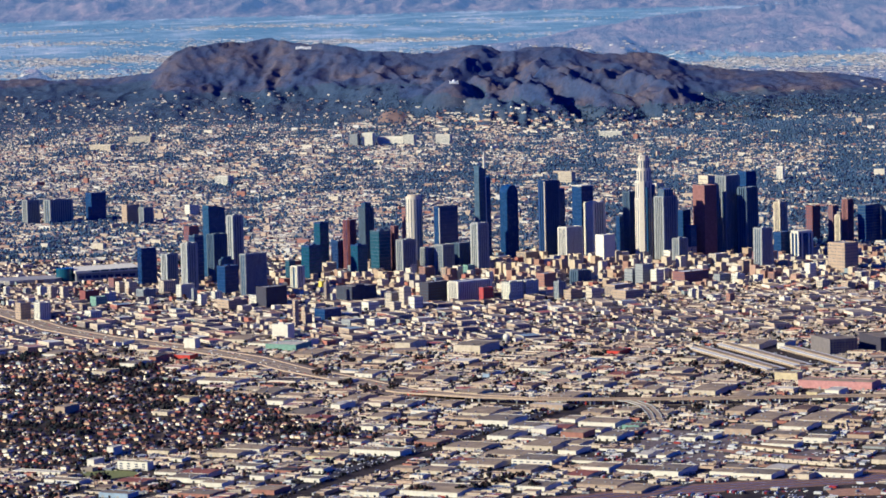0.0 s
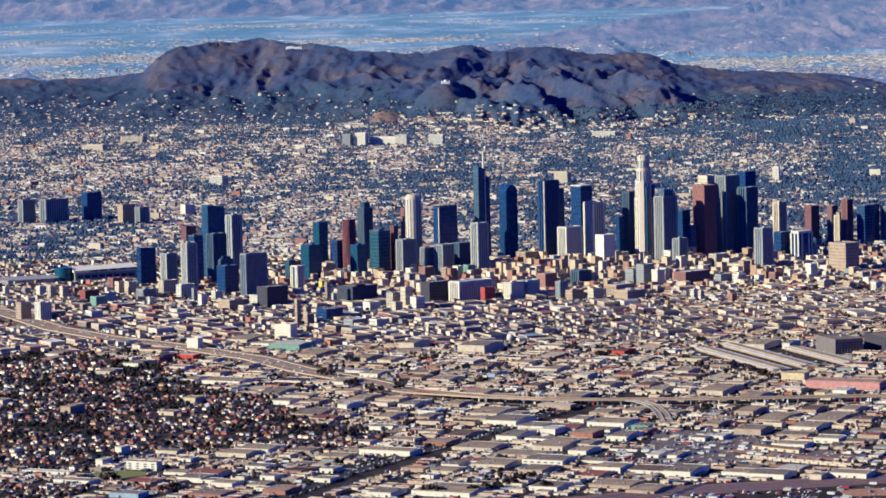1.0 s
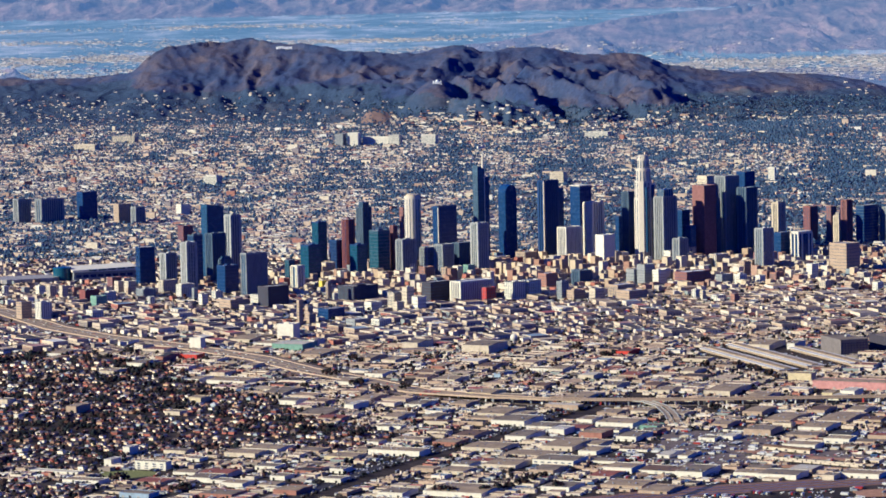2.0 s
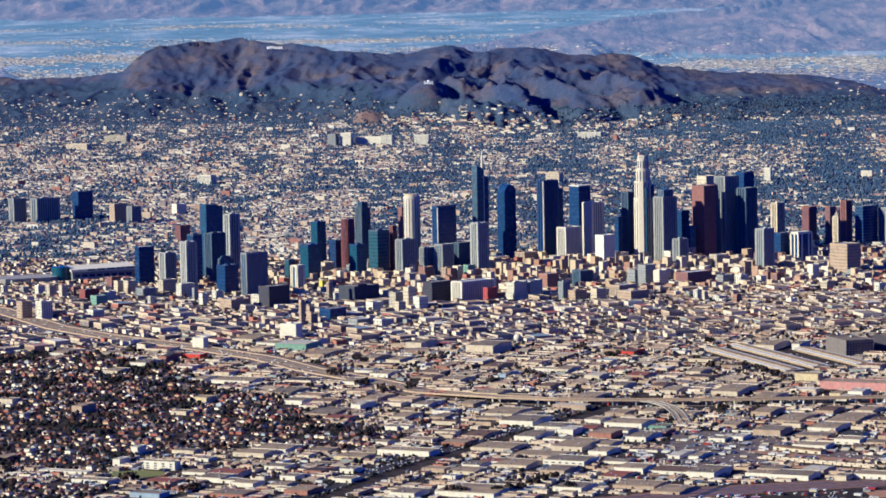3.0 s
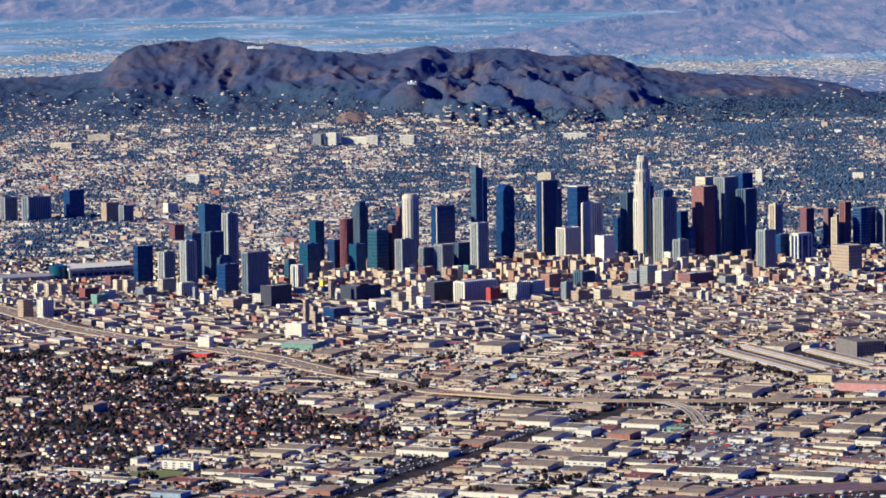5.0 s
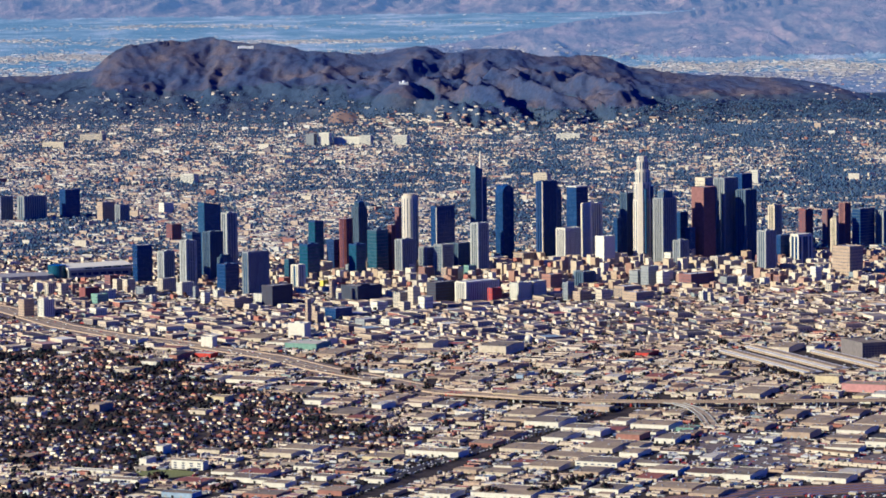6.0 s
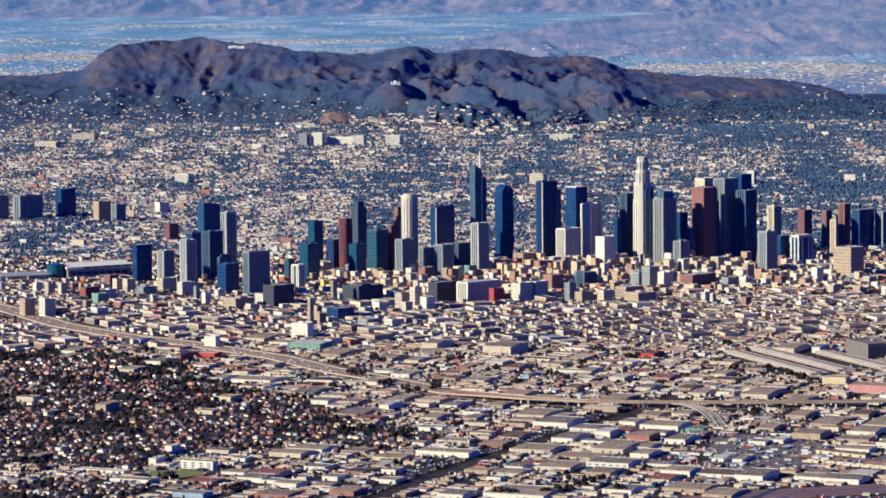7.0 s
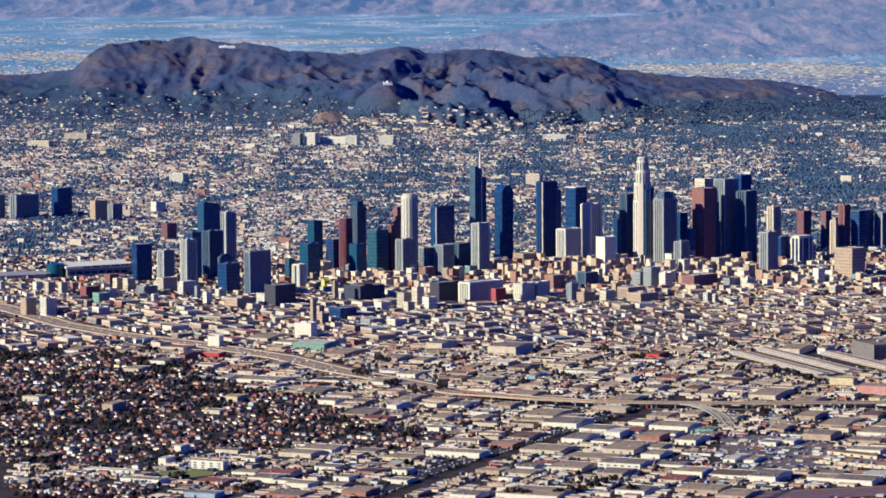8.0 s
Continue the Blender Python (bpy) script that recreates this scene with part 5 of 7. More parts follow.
warehouse("square cream walled warehouse with a tan roof", -47.4, -304.6, 5.91, 3.87, 0.80, -26, "cream", "tan")
warehouse("square white walled warehouse with a tan roof", -39.8, -259.6, 5.37, 3.30, 0.80, -26, "white", "tan")
warehouse("square cream walled warehouse with a tan roof", -35.1, -261.7, 3.34, 7.34, 1.10, -26, "cream", "tan")
warehouse("square cream walled warehouse with a pale roof", -29.6, -274.4, 3.55, 5.39, 1.10, -26, "cream", "pale")
warehouse("broad cream walled warehouse with a tan roof", -32.8, -308.8, 4.98, 10.96, 1.00, -26, "cream", "tan")
warehouse("square red painted walled warehouse with a brown roof", -18.9, -231.1, 3.07, 6.75, 1.00, -26, "redpaint", "brown")
warehouse("long pale blue walled warehouse with a grey gravel roof", -48.0, -266.4, 1.59, 6.37, 0.80, -26, "blue", "grey")
warehouse("square cream walled warehouse with a tan roof", -59.3, -273.4, 5.25, 7.26, 0.80, -26, "cream", "tan")
warehouse("long tan walled warehouse with a pale roof", -37.3, -322.9, 7.11, 3.02, 1.10, -26, "tan", "pale")
warehouse("broad cream walled warehouse with a tan roof", -50.2, -326.7, 6.66, 10.43, 0.60, -26, "cream", "tan")
warehouse("square tan walled warehouse with a rust red roof", -20.3, -274.0, 4.34, 7.01, 0.90, -26, "tan", "red")
warehouse("square pale yellow walled warehouse with a tan roof", 13.9, -286.9, 5.07, 3.20, 2.00, -26, "yellow", "tan")
warehouse("long pink painted walled warehouse with a tan roof", 23.0, -300.5, 15.91, 5.57, 1.80, -26, "pink", "tan")
warehouse("square white walled warehouse with a pale roof", 21.1, -312.0, 3.01, 5.66, 1.40, -26, "white", "pale")
warehouse("square white walled warehouse with a pale roof", 18.4, -316.2, 3.11, 6.85, 0.70, -26, "white", "pale")
warehouse("long white walled warehouse with a grey gravel roof", 19.4, -226.4, 1.83, 7.33, 1.50, -26, "white", "grey")
warehouse("broad cream walled warehouse with a tan roof", 13.0, -224.1, 5.07, 11.15, 1.30, -26, "cream", "tan")
warehouse("broad cream walled warehouse with a tan roof", 2.9, -313.3, 4.36, 9.59, 0.90, -26, "cream", "tan")
warehouse("square white walled warehouse with a tan roof", -9.0, -295.2, 2.94, 6.47, 0.90, -26, "white", "tan")
warehouse("broad cream walled warehouse with a tan roof", -3.0, -301.9, 5.68, 12.49, 1.00, -26, "cream", "tan")
warehouse("square tan walled warehouse with a tan roof", 0.2, -335.3, 3.98, 8.75, 0.90, -26, "tan", "tan")
warehouse("broad tan walled warehouse with a tan roof", 4.4, -345.5, 5.33, 11.72, 0.70, -26, "tan", "tan")
warehouse("square cream walled warehouse with a tan roof", -7.4, -269.2, 3.31, 7.29, 0.90, -26, "cream", "tan")
warehouse("square cream walled warehouse with a tan roof", -4.5, -247.1, 5.75, 4.49, 0.70, -26, "cream", "tan")
warehouse("long pale yellow walled warehouse with a tan roof", 17.3, -309.7, 2.27, 5.68, 0.70, -26, "yellow", "tan")
warehouse("square tan walled warehouse with a grey gravel roof", -2.0, -363.3, 5.31, 6.63, 1.20, -26, "tan", "grey")
warehouse("broad white walled warehouse with a tan roof", 9.1, -358.5, 5.47, 8.83, 0.80, -26, "white", "tan")
warehouse("square tan walled warehouse with a grey gravel roof", 5.0, -370.0, 6.30, 5.17, 0.80, -26, "tan", "grey")
warehouse("square white building with rows of dark windows", 10.7, -377.2, 4.88, 4.65, 1.00, -26, "whitewin", "tan")
warehouse("square white building with rows of dark windows", 3.3, -382.2, 6.29, 5.07, 0.80, -26, "whitewin", "tan")
warehouse("broad white walled warehouse with a grey gravel roof", -18.2, -411.9, 4.99, 8.92, 1.10, -26, "white", "grey")
warehouse("broad white walled warehouse with a brown roof", -24.0, -408.0, 7.16, 6.79, 0.60, -26, "white", "brown")
warehouse("broad white walled warehouse with a grey gravel roof", -4.1, -417.1, 7.08, 6.50, 0.90, -26, "white", "grey")
warehouse("long white walled warehouse with a pale roof", -21.1, -389.4, 2.21, 7.69, 0.60, -26, "white", "pale")
warehouse("long white walled warehouse with a tan roof", -18.0, -391.1, 1.87, 6.55, 0.60, -26, "white", "tan")
warehouse("small white walled warehouse with a grey gravel roof", -12.6, -371.7, 3.19, 3.74, 0.80, -26, "white", "grey")
warehouse("small white walled warehouse with a pale roof", -8.5, -369.7, 2.29, 4.69, 0.80, -26, "white", "pale")
warehouse("square green and white walled warehouse with a grey gravel roof", -22.0, -353.5, 3.52, 4.08, 0.80, -26, "green", "grey")
warehouse("broad tan walled warehouse with a tan roof", 14.7, -347.9, 5.91, 12.99, 0.80, -26, "tan", "tan")
warehouse("small cream walled warehouse with a grey gravel roof", 3.7, -421.0, 2.11, 3.46, 1.00, -26, "cream", "grey")
warehouse("square white walled warehouse with a tan roof", 9.5, -419.1, 6.87, 4.77, 0.90, -26, "white", "tan")
warehouse("broad tan walled warehouse with a tan roof", -25.8, -429.4, 5.15, 7.81, 0.50, -26, "tan", "tan")
warehouse("square cream walled warehouse with a tan roof", -33.7, -374.4, 3.95, 6.95, 0.70, -26, "cream", "tan")
warehouse("square cream walled warehouse with a tan roof", -21.8, -330.0, 3.64, 6.22, 0.60, -26, "cream", "tan")
warehouse("square tan walled warehouse with a tan roof", -28.2, -331.5, 4.23, 6.20, 0.60, -26, "tan", "tan")
warehouse("square cream walled warehouse with a tan roof", -45.7, -332.2, 3.02, 6.63, 0.60, -26, "cream", "tan")
warehouse("square cream walled warehouse with a tan roof", -70.2, -330.3, 3.62, 7.97, 0.70, -26, "cream", "tan")
warehouse("square tan walled warehouse with a grey gravel roof", -62.6, -332.2, 3.01, 6.63, 0.70, -26, "tan", "grey")
warehouse("square tan walled warehouse with a tan roof", -57.0, -313.7, 3.72, 6.35, 0.70, -26, "tan", "tan")
warehouse("square white walled warehouse with a grey gravel roof", -65.7, -311.8, 3.72, 7.64, 0.60, -26, "white", "grey")
warehouse("square tan walled warehouse with a brown roof", -49.9, -250.3, 4.06, 8.93, 0.70, -26, "tan", "brown")
warehouse("square tan walled warehouse with a tan roof", -76.9, -230.3, 4.17, 8.55, 0.80, -26, "tan", "tan")
warehouse("square cream walled warehouse with a tan roof", -71.2, -237.1, 3.45, 7.58, 1.00, -26, "cream", "tan")
warehouse("square brick walled warehouse with a tan roof", -60.9, -250.2, 2.71, 5.97, 0.80, -26, "brick", "tan")
warehouse("square cream walled warehouse with a tan roof", -15.1, -299.9, 3.80, 7.80, 0.90, -26, "cream", "tan")
warehouse("square tan walled warehouse with a brown roof", -17.0, -290.8, 3.21, 7.07, 0.70, -26, "tan", "brown")
warehouse("square cream walled warehouse with a grey gravel roof", -25.1, -289.6, 3.21, 7.07, 0.80, -26, "cream", "grey")
warehouse("square tan walled warehouse with a brown roof", -40.2, -287.5, 3.22, 6.60, 0.70, -26, "tan", "brown")
warehouse("square tan walled warehouse with a tan roof", -8.0, -351.7, 3.52, 7.23, 0.70, -26, "tan", "tan")
warehouse("square cream walled warehouse with a tan roof", -15.0, -335.6, 3.01, 5.43, 0.60, -26, "cream", "tan")
warehouse("square tan walled warehouse with a brown roof", 12.4, -334.5, 3.63, 7.45, 0.70, -26, "tan", "brown")
warehouse("square cream walled warehouse with a tan roof", 19.9, -335.6, 3.63, 7.44, 0.70, -26, "cream", "tan")


def market_shed(label, x, y, w, d, h, turn):
    """A long open produce shed: deck roof on a raised monitor, posts along the dock."""
    TAKEN.append((x, y, d * 0.2, w + 3, d, turn))
    t = stand("market_shed", label, "market hall", x, y, turn, "produce market sheds")
    bm = bmesh.new()
    add_box(bm, -w / 2 + 0.5, w / 2 - 0.5, -d / 2 + 0.3, d / 2 - 0.3, -0.2, h - 0.02)
    part("dock_wall", bm, TRIM["tan"], t)
    bm = bmesh.new()
    add_box(bm, -w / 2, w / 2, -d / 2, d / 2, h, h + 0.12)
    part("canopy_roof", bm, ROOF_PALE, t)
    bm = bmesh.new()
    add_box(bm, -w * 0.18, w * 0.18, -d / 2 + 0.4, d / 2 - 0.4, h + 0.12, h + 0.36)
    part("roof_monitor", bm, SHED_ROOF["tan"], t)
    n = int(d / 1.5)
    for k in range(n):
        for s in (-1, 1):
            fix("dock_post", shared_box("dock_post", 0.07, 0.07, h, TRIM["grey"]), t, s * (w / 2 - 0.1), -d / 2 + (k + 0.5) * d / n, 0)


market_shed("long pale roofed open produce market shed", 6.0, -250.0, 4.4, 46.0, 0.6, 17)
market_shed("long pale roofed open produce market shed", 12.5, -244.0, 4.4, 46.0, 0.6, 17)
market_shed("shorter pale roofed produce market shed", 24.0, -247.0, 4.4, 34.0, 0.6, 17)


def factory_block(label, x, y, w, d, h, turn, wall, bays):
    """A big flat-roofed works with pilasters between its window bays."""
    TAKEN.append((x, y, 0.5 * min(w, d), w, d, turn))
    t = stand("factory_block", label, "factory", x, y, turn, "works beside the market")
    bm = bmesh.new()
    add_prism(bm, oblong(w, d), -0.3, h)
    part("shell", bm, TRIM[wall], t)
    bm = bmesh.new()
    add_prism(bm, oblong(w * 0.97, d * 0.97), h - 0.05, h + 0.04)
    part("roof", bm, SHED_ROOF["grey"], t)
    for sx, sy, lx, ly in ((0, -1, w, 0.14), (0, 1, w, 0.14), (-1, 0, 0.14, d), (1, 0, 0.14, d)):
        fix("parapet", shared_box("parapet", lx, ly, 0.25, TRIM[wall]), t, sx * w / 2, sy * d / 2, h - 0.05)
    for k in range(bays + 1):
        fix("pilaster", shared_box("pilaster", 0.16, 0.14, h, TRIM[wall]), t, -w / 2 + w * k / bays, -d / 2 - 0.05, 0)
    for k in range(bays):
        for lev in range(max(1, int(h / 0.55))):
            fix("window", shared_box("window", w / bays * 0.6, 0.05, 0.26, GLASS["dark"]), t, -w / 2 + w * (k + 0.5) / bays, -d / 2, 0.18 + lev * 0.55)
    m = max(2, int(d / 1.2))
    for k in range(m):
        for lev in range(max(1, int(h / 0.55))):
            fix("window", shared_box("window_side", 0.05, d / m * 0.6, 0.26, GLASS["dark"]), t, w / 2, -d / 2 + d * (k + 0.5) / m, 0.18 + lev * 0.55)
    fix("lift_house", shared_box("lift_house", 1.0, 0.9, 0.5, TRIM["grey"]), t, w * 0.2, d * 0.1, h)


factory_block("large brown concrete terminal warehouse with dark shaded flank", 29.0, -236.5, 6.5, 11.0, 3.2, 17, "slate", 9)
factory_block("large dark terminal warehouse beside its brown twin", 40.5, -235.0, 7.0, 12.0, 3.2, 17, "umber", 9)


# ---- convention halls ----
def convention_hall(x, y, turn):
    TAKEN.append((x, y, 10, 30, 12, turn))
    TAKEN.append((x - 16, y - 2, 7))
    t = stand("convention_hall", "long white convention hall with sloping roof and green glass", "convention center", x, y, turn)
    bm = bmesh.new()
    add_box(bm, -9, 9, -4, 5, -0.3, 2.2)
    part("hall", bm, TRIM["bluegrey"], t)
    bm = bmesh.new()
    v = [bm.verts.new(p) for p in ((-9.4, -4.4, 2.2), (9.4, -4.4, 2.2), (9.4, 5, 2.9), (-9.4, 5, 2.9), (-9.4, -4.4, 2.9), (9.4, -4.4, 3.3), (9.4, 5, 3.7), (-9.4, 5, 3.4))]
    for q in ((0, 1, 5, 4), (1, 2, 6, 5), (2, 3, 7, 6), (3, 0, 4, 7), (4, 5, 6, 7), (3, 2, 1, 0)):
        bm.faces.new([v[i] for i in q])
    part("roof", bm, TRIM["white"], t, "sloping white roof")
    for k in range(5):
        fix("roof_window", shared_box("roof_window", 2.2, 0.1, 0.4, GLASS["teal"]), t, -3.5 + 2.8 * k, -4.42, 2.5 + 0.06 * k)
    for k in range(8):
        fix("window", shared_box("hall_window", 1.6, 0.08, 0.8, GLASS["dark"]), t, -7.6 + 2.15 * k, -4.0, 0.7)
    bm = bmesh.new()
    add_prism(bm, [(px - 11.5, py) for px, py in ring(2.6, 24)], -0.3, 3.6)
    part("entrance_drum", bm, GLASS["teal"], t, "round pale green glass entrance")
    bm = bmesh.new()
    add_prism(bm, [(px - 22, py + 1) for px, py in oblong(18, 12, 0.2)], -0.3, 1.2)
    part("low_wing", bm, ROOF, t, "low grey roofed wing")


convention_hall(-157.0, -14.0, 18)


# ---- freeway, ramp and railway ----
def ribbon(name, pts, half, z, thick, mat, label, category, kind="structure"):
    """A road deck along a line, with thickness."""
    pts = [Vector((px, py, 0)) for px, py in pts]
    bm = bmesh.new()
    rows = []
    for i, p in enumerate(pts):
        a, b = pts[max(0, i - 1)], pts[min(len(pts) - 1, i + 1)]
        n = (b - a).normalized()
        n = Vector((-n.y, n.x, 0))
        zz = z(i) if callable(z) else z
        hw = half(i) if callable(half) else half
        rows.append([bm.verts.new((*(p + n * s * hw).xy, zz + q)) for s, q in ((-1, 0), (1, 0), (1, -thick), (-1, -thick))])
    for r, q in zip(rows, rows[1:]):
        for k in range(4):
            bm.faces.new((r[k], q[k], q[(k + 1) % 4], r[(k + 1) % 4]))
    bm.faces.new(rows[0])
    bm.faces.new(rows[-1][::-1])
    bmesh.ops.recalc_face_normals(bm, faces=bm.faces)
    return tagged(new(name, mesh_of(name, bm, [mat])), label, category, kind=kind)


def finer(pts, step):
    out = []
    for a, b in zip(pts[:-1], pts[1:]):
        n = max(1, int(math.dist(a, b) / step))
        out += [(a[0] + (b[0] - a[0]) * k / n, a[1] + (b[1] - a[1]) * k / n) for k in range(n)]
    return out + [tuple(pts[-1])]


FREEWAY = [(-240, -20), (-176, -102), (-156, -150), (-141, -174), (-122, -196), (-102, -225), (-91, -249), (-79, -268), (-66, -292), (-51, -309), (-40, -315.5), (-29, -318), (-6, -321), (23, -322), (80, -326)]
LINE = finer(FREEWAY, 4.0)
deck = new("freeway")
tagged(deck, "wide pale concrete freeway on a low viaduct with parapets", "freeway")


def deck_z(i):
    return 0.12 + 0.95 * float(smooth(-75, -45, LINE[i][0]))


def offset_line(pts, s):
    out = []
    for i, p in enumerate(pts):
        a, b = Vector(pts[max(0, i - 1)]), Vector(pts[min(len(pts) - 1, i + 1)])
        n = (b - a).normalized()
        d = s(i) if callable(s) else s
        out.append((p[0] - n.y * d, p[1] + n.x * d))
    return out


def narrowing(i):
    return 1.0 - 0.62 * float(smooth(-70, -42, LINE[i][0]))


for nm, s, half, up, thick, mat in (("carriageway", -1.6, 1.3, 0, 0.25, CONCRETE_ROAD), ("carriageway", 1.6, 1.3, 0, 0.25, CONCRETE_ROAD), ("median", 0, 0.16, 0.1, 0.4, DIRT),
                                    ("edge_wall", -3.0, 0.08, 0.16, 0.34, TRIM["tan"]), ("edge_wall", 3.0, 0.08, 0.16, 0.34, TRIM["tan"]), ("verge", -4.3, 1.1, -0.08, 0.3, DIRT), ("verge", 4.3, 1.1, -0.08, 0.3, DIRT)):
    o = ribbon(nm, offset_line(LINE, lambda i, s=s: s * narrowing(i)), (lambda i, half=half: half * narrowing(i)), (lambda i, up=up: deck_z(i) + up) if nm != "verge" else 0.04, thick, mat, "", "", "")
    o.parent = deck
pier_box = shared_box("column", 0.25, 0.25, 1.05, TRIM["grey"])
for i in range(0, len(LINE), 1):
    if LINE[i][0] > -48:
        for s in (-1.1, 1.1):
            fix("column", pier_box, deck, LINE[i][0], LINE[i][1] + 0.8 * s, -0.2)

RAMP = finer([(-26, -317), (-21.5, -321), (-19.2, -328), (-18.2, -338), (-18, -348), (-17.6, -360)], 2.0)
ramp = tagged(new("freeway_ramp"), "curving pale concrete exit ramp with side walls", "ramp")
for nm, s, half, up in (("carriageway", 0, 0.45, 0), ("edge_wall", -0.5, 0.06, 0.12), ("edge_wall", 0.5, 0.06, 0.12), ("carriageway", 1.5, 0.4, -0.02), ("edge_wall", 2.0, 0.06, 0.1)):
    n = len(RAMP)
    o = ribbon(nm, offset_line(RAMP, s), half, lambda i, up=up: 0.8 * (1 - float(smooth(0.25 * n, n - 1, i))) + 0.05 + up, 0.15, CONCRETE_ROAD if nm == "carriageway" else TRIM["grey"], "", "", "")
    o.parent = ramp

tagged(ribbon("road", [(-92, -440), (-87, -428), (-74, -397), (-49, -351), (-39, -331), (-25, -305)], 1.9, 0.05, 0.2, ASPHALT, "straight dark avenue between warehouses", "road"), kind="structure")
for a, b, wd in (((-66, -452), (-24, -366), 0.8), ((-30, -452), (8, -374), 0.7), ((-150, -415), (-60, -459), 0.8), ((-118, -340), (-95, -292), 0.5), ((-160, -398), (-100, -424), 0.9)):
    ribbon("road", [a, b], wd, 0.045, 0.2, ASPHALT, "straight dark street between low buildings", "road")

RAIL_LINE = [(-44, -443), (-20, -431), (9, -424), (40, -418)]
yard = tagged(new("railway"), "brown railway corridor with several steel tracks", "railway")
for nm, s, half, z, mat in [("ballast_bed", 0, 5.0, 0.04, BALLAST)] + [("track", s, 0.05, 0.1, STEEL) for s in (-3.4, -3.0, -0.6, -0.2, 1.9, 2.3)]:
    o = ribbon(nm, offset_line(RAIL_LINE, s), half, z, 0.12, mat, "", "", "")
    o.parent = yard


def railcar(x, y, turn, mat):
    t = stand("boxcar", "pale tan railway boxcar standing on a siding", "boxcar", x, y, turn, "boxcars on the siding")
    bm = bmesh.new()
    add_box(bm, -0.85, 0.85, -0.15, 0.15, 0.12, 0.5)
    bmesh.ops.bevel(bm, geom=bm.edges[:], offset=0.03, segments=1, affect="EDGES")
    part("body", bm, mat, t)
    for s in (-0.6, 0.6):
        fix("bogie", shared_box("bogie", 0.3, 0.22, 0.14, DARK), t, s, 0, 0)
    return t


car_a = railcar(-7.3, -396.0, -38, TRIM["cream"])
TAKEN.append((2, -403, 2, 26, 2.6, -38))
for r, (ox, oy) in enumerate(((0, 0), (0.9, 1.3))):
    for k in range(12):
        if r or k:
            copy_thing(car_a, pose(-7.3 + ox + 1.5 * k, -396.0 + oy - 1.17 * k, 0, 0, 0, -38))

bm = bmesh.new()
add_prism(bm, [(-20, -356), (-6, -362), (1, -377), (12, -392), (17, -404), (3, -399), (-6, -397), (-13, -408), (-25, -401), (-23, -383)], -0.1, 0.045)
tagged(new("yard", mesh_of("yard", bm, [YARD_GROUND])), "worn brown grey lorry and wagon yard", "yard", kind="structure")
# bare dirt strips beside the sidings and beyond the tracks
for pts in ([(-9.5, -386.0), (-6.5, -384.2), (3.5, -394.5), (11.0, -399.2), (10.0, -401.6), (0.5, -396.0)], [(-9.0, -400.2), (12.5, -411.6), (20.0, -415.5), (19.0, -417.5), (10.0, -413.5), (-10.0, -403.0)], [(5.5, -434.0), (14.0, -433.0), (15.0, -441.0), (6.0, -441.0)]):
    bm = bmesh.new()
    add_prism(bm, pts, -0.1, 0.07)
    tagged(new("dirt_strip", mesh_of("dirt_strip", bm, [ORANGE_DIRT])), "bare orange dirt beside the sidings", "ground", kind="structure")


def vaulted_shed(x, y, w, d, h, turn):
    """A long freight shed: low walls, a barrel roof and round-headed openings along the front."""
    t = stand("freight_shed", "long low freight shed with barrel roof and round arches", "shed", x, y, turn)
    TAKEN.append((x, y, 3, w + 1, d + 1, turn))
    bm = bmesh.new()
    add_box(bm, -w / 2, w / 2, -d / 2, d / 2, -0.2, h)
    part("wall", bm, TRIM["cream"], t)
    bm = bmesh.new()
    n = 8
    prof = [(d / 2 * 1.04 * math.cos(math.pi * k / n), h + 0.32 * math.sin(math.pi * k / n)) for k in range(n + 1)]
    ends = [[bm.verts.new((sx, py, pz)) for py, pz in prof] for sx in (-w / 2 - 0.05, w / 2 + 0.05)]
    for k in range(n):
        bm.faces.new((ends[0][k], ends[1][k], ends[1][k + 1], ends[0][k + 1]))
    bm.faces.new(ends[0])
    bm.faces.new(ends[1][::-1])
    part("roof", bm, SHED_ROOF["brown"], t)
    for k in range(5):
        bm = bmesh.new()
        cx = -w / 2 + w * (k + 0.5) / 5
        pts = [(cx + 0.34 * math.cos(math.pi * j / 8), 0.12 + 0.34 * math.sin(math.pi * j / 8)) for j in range(9)]
        f = [[bm.verts.new((px, yy, pz)) for px, pz in pts] for yy in (-d / 2 - 0.03, -d / 2 + 0.05)]
        for j in range(8):
            bm.faces.new((f[0][j], f[0][j + 1], f[1][j + 1], f[1][j]))
        bm.faces.new(f[0])
        bm.faces.new(f[1][::-1])
        part("arch_opening", bm, DARK, t)


vaulted_shed(0.2, -387.4, 10.6, 1.7, 0.6, -44)

# playing field by the school
bm = bmesh.new()
add_prism(bm, [(-123.0, -394.0), (-120.0, -404.5), (-112.0, -399.5), (-113.0, -395.5), (-117.0, -393.0)], -0.1, 0.05)
tagged(new("lawn", mesh_of("lawn", bm, [GRASS])), "dry green school playing field", "lawn", kind="structure")
TAKEN.append((-117.5, -398.5, 5.0))

# white gas holder dome
t = stand("storage_dome", "white round storage dome on a low ring", "storage tank", *(-43.8, -201.0))
TAKEN.append((-43.8, -201.0, 1.6))
bm = bmesh.new()
bmesh.ops.create_uvsphere(bm, u_segments=20, v_segments=12, radius=0.85)
bmesh.ops.translate(bm, verts=bm.verts, vec=(0, 0, 0.95))
part("dome", bm, TRIM["white"], t)
bm = bmesh.new()
add_prism(bm, ring(0.75, 20), -0.2, 0.5)
part("ring_base", bm, TRIM["grey"], t)


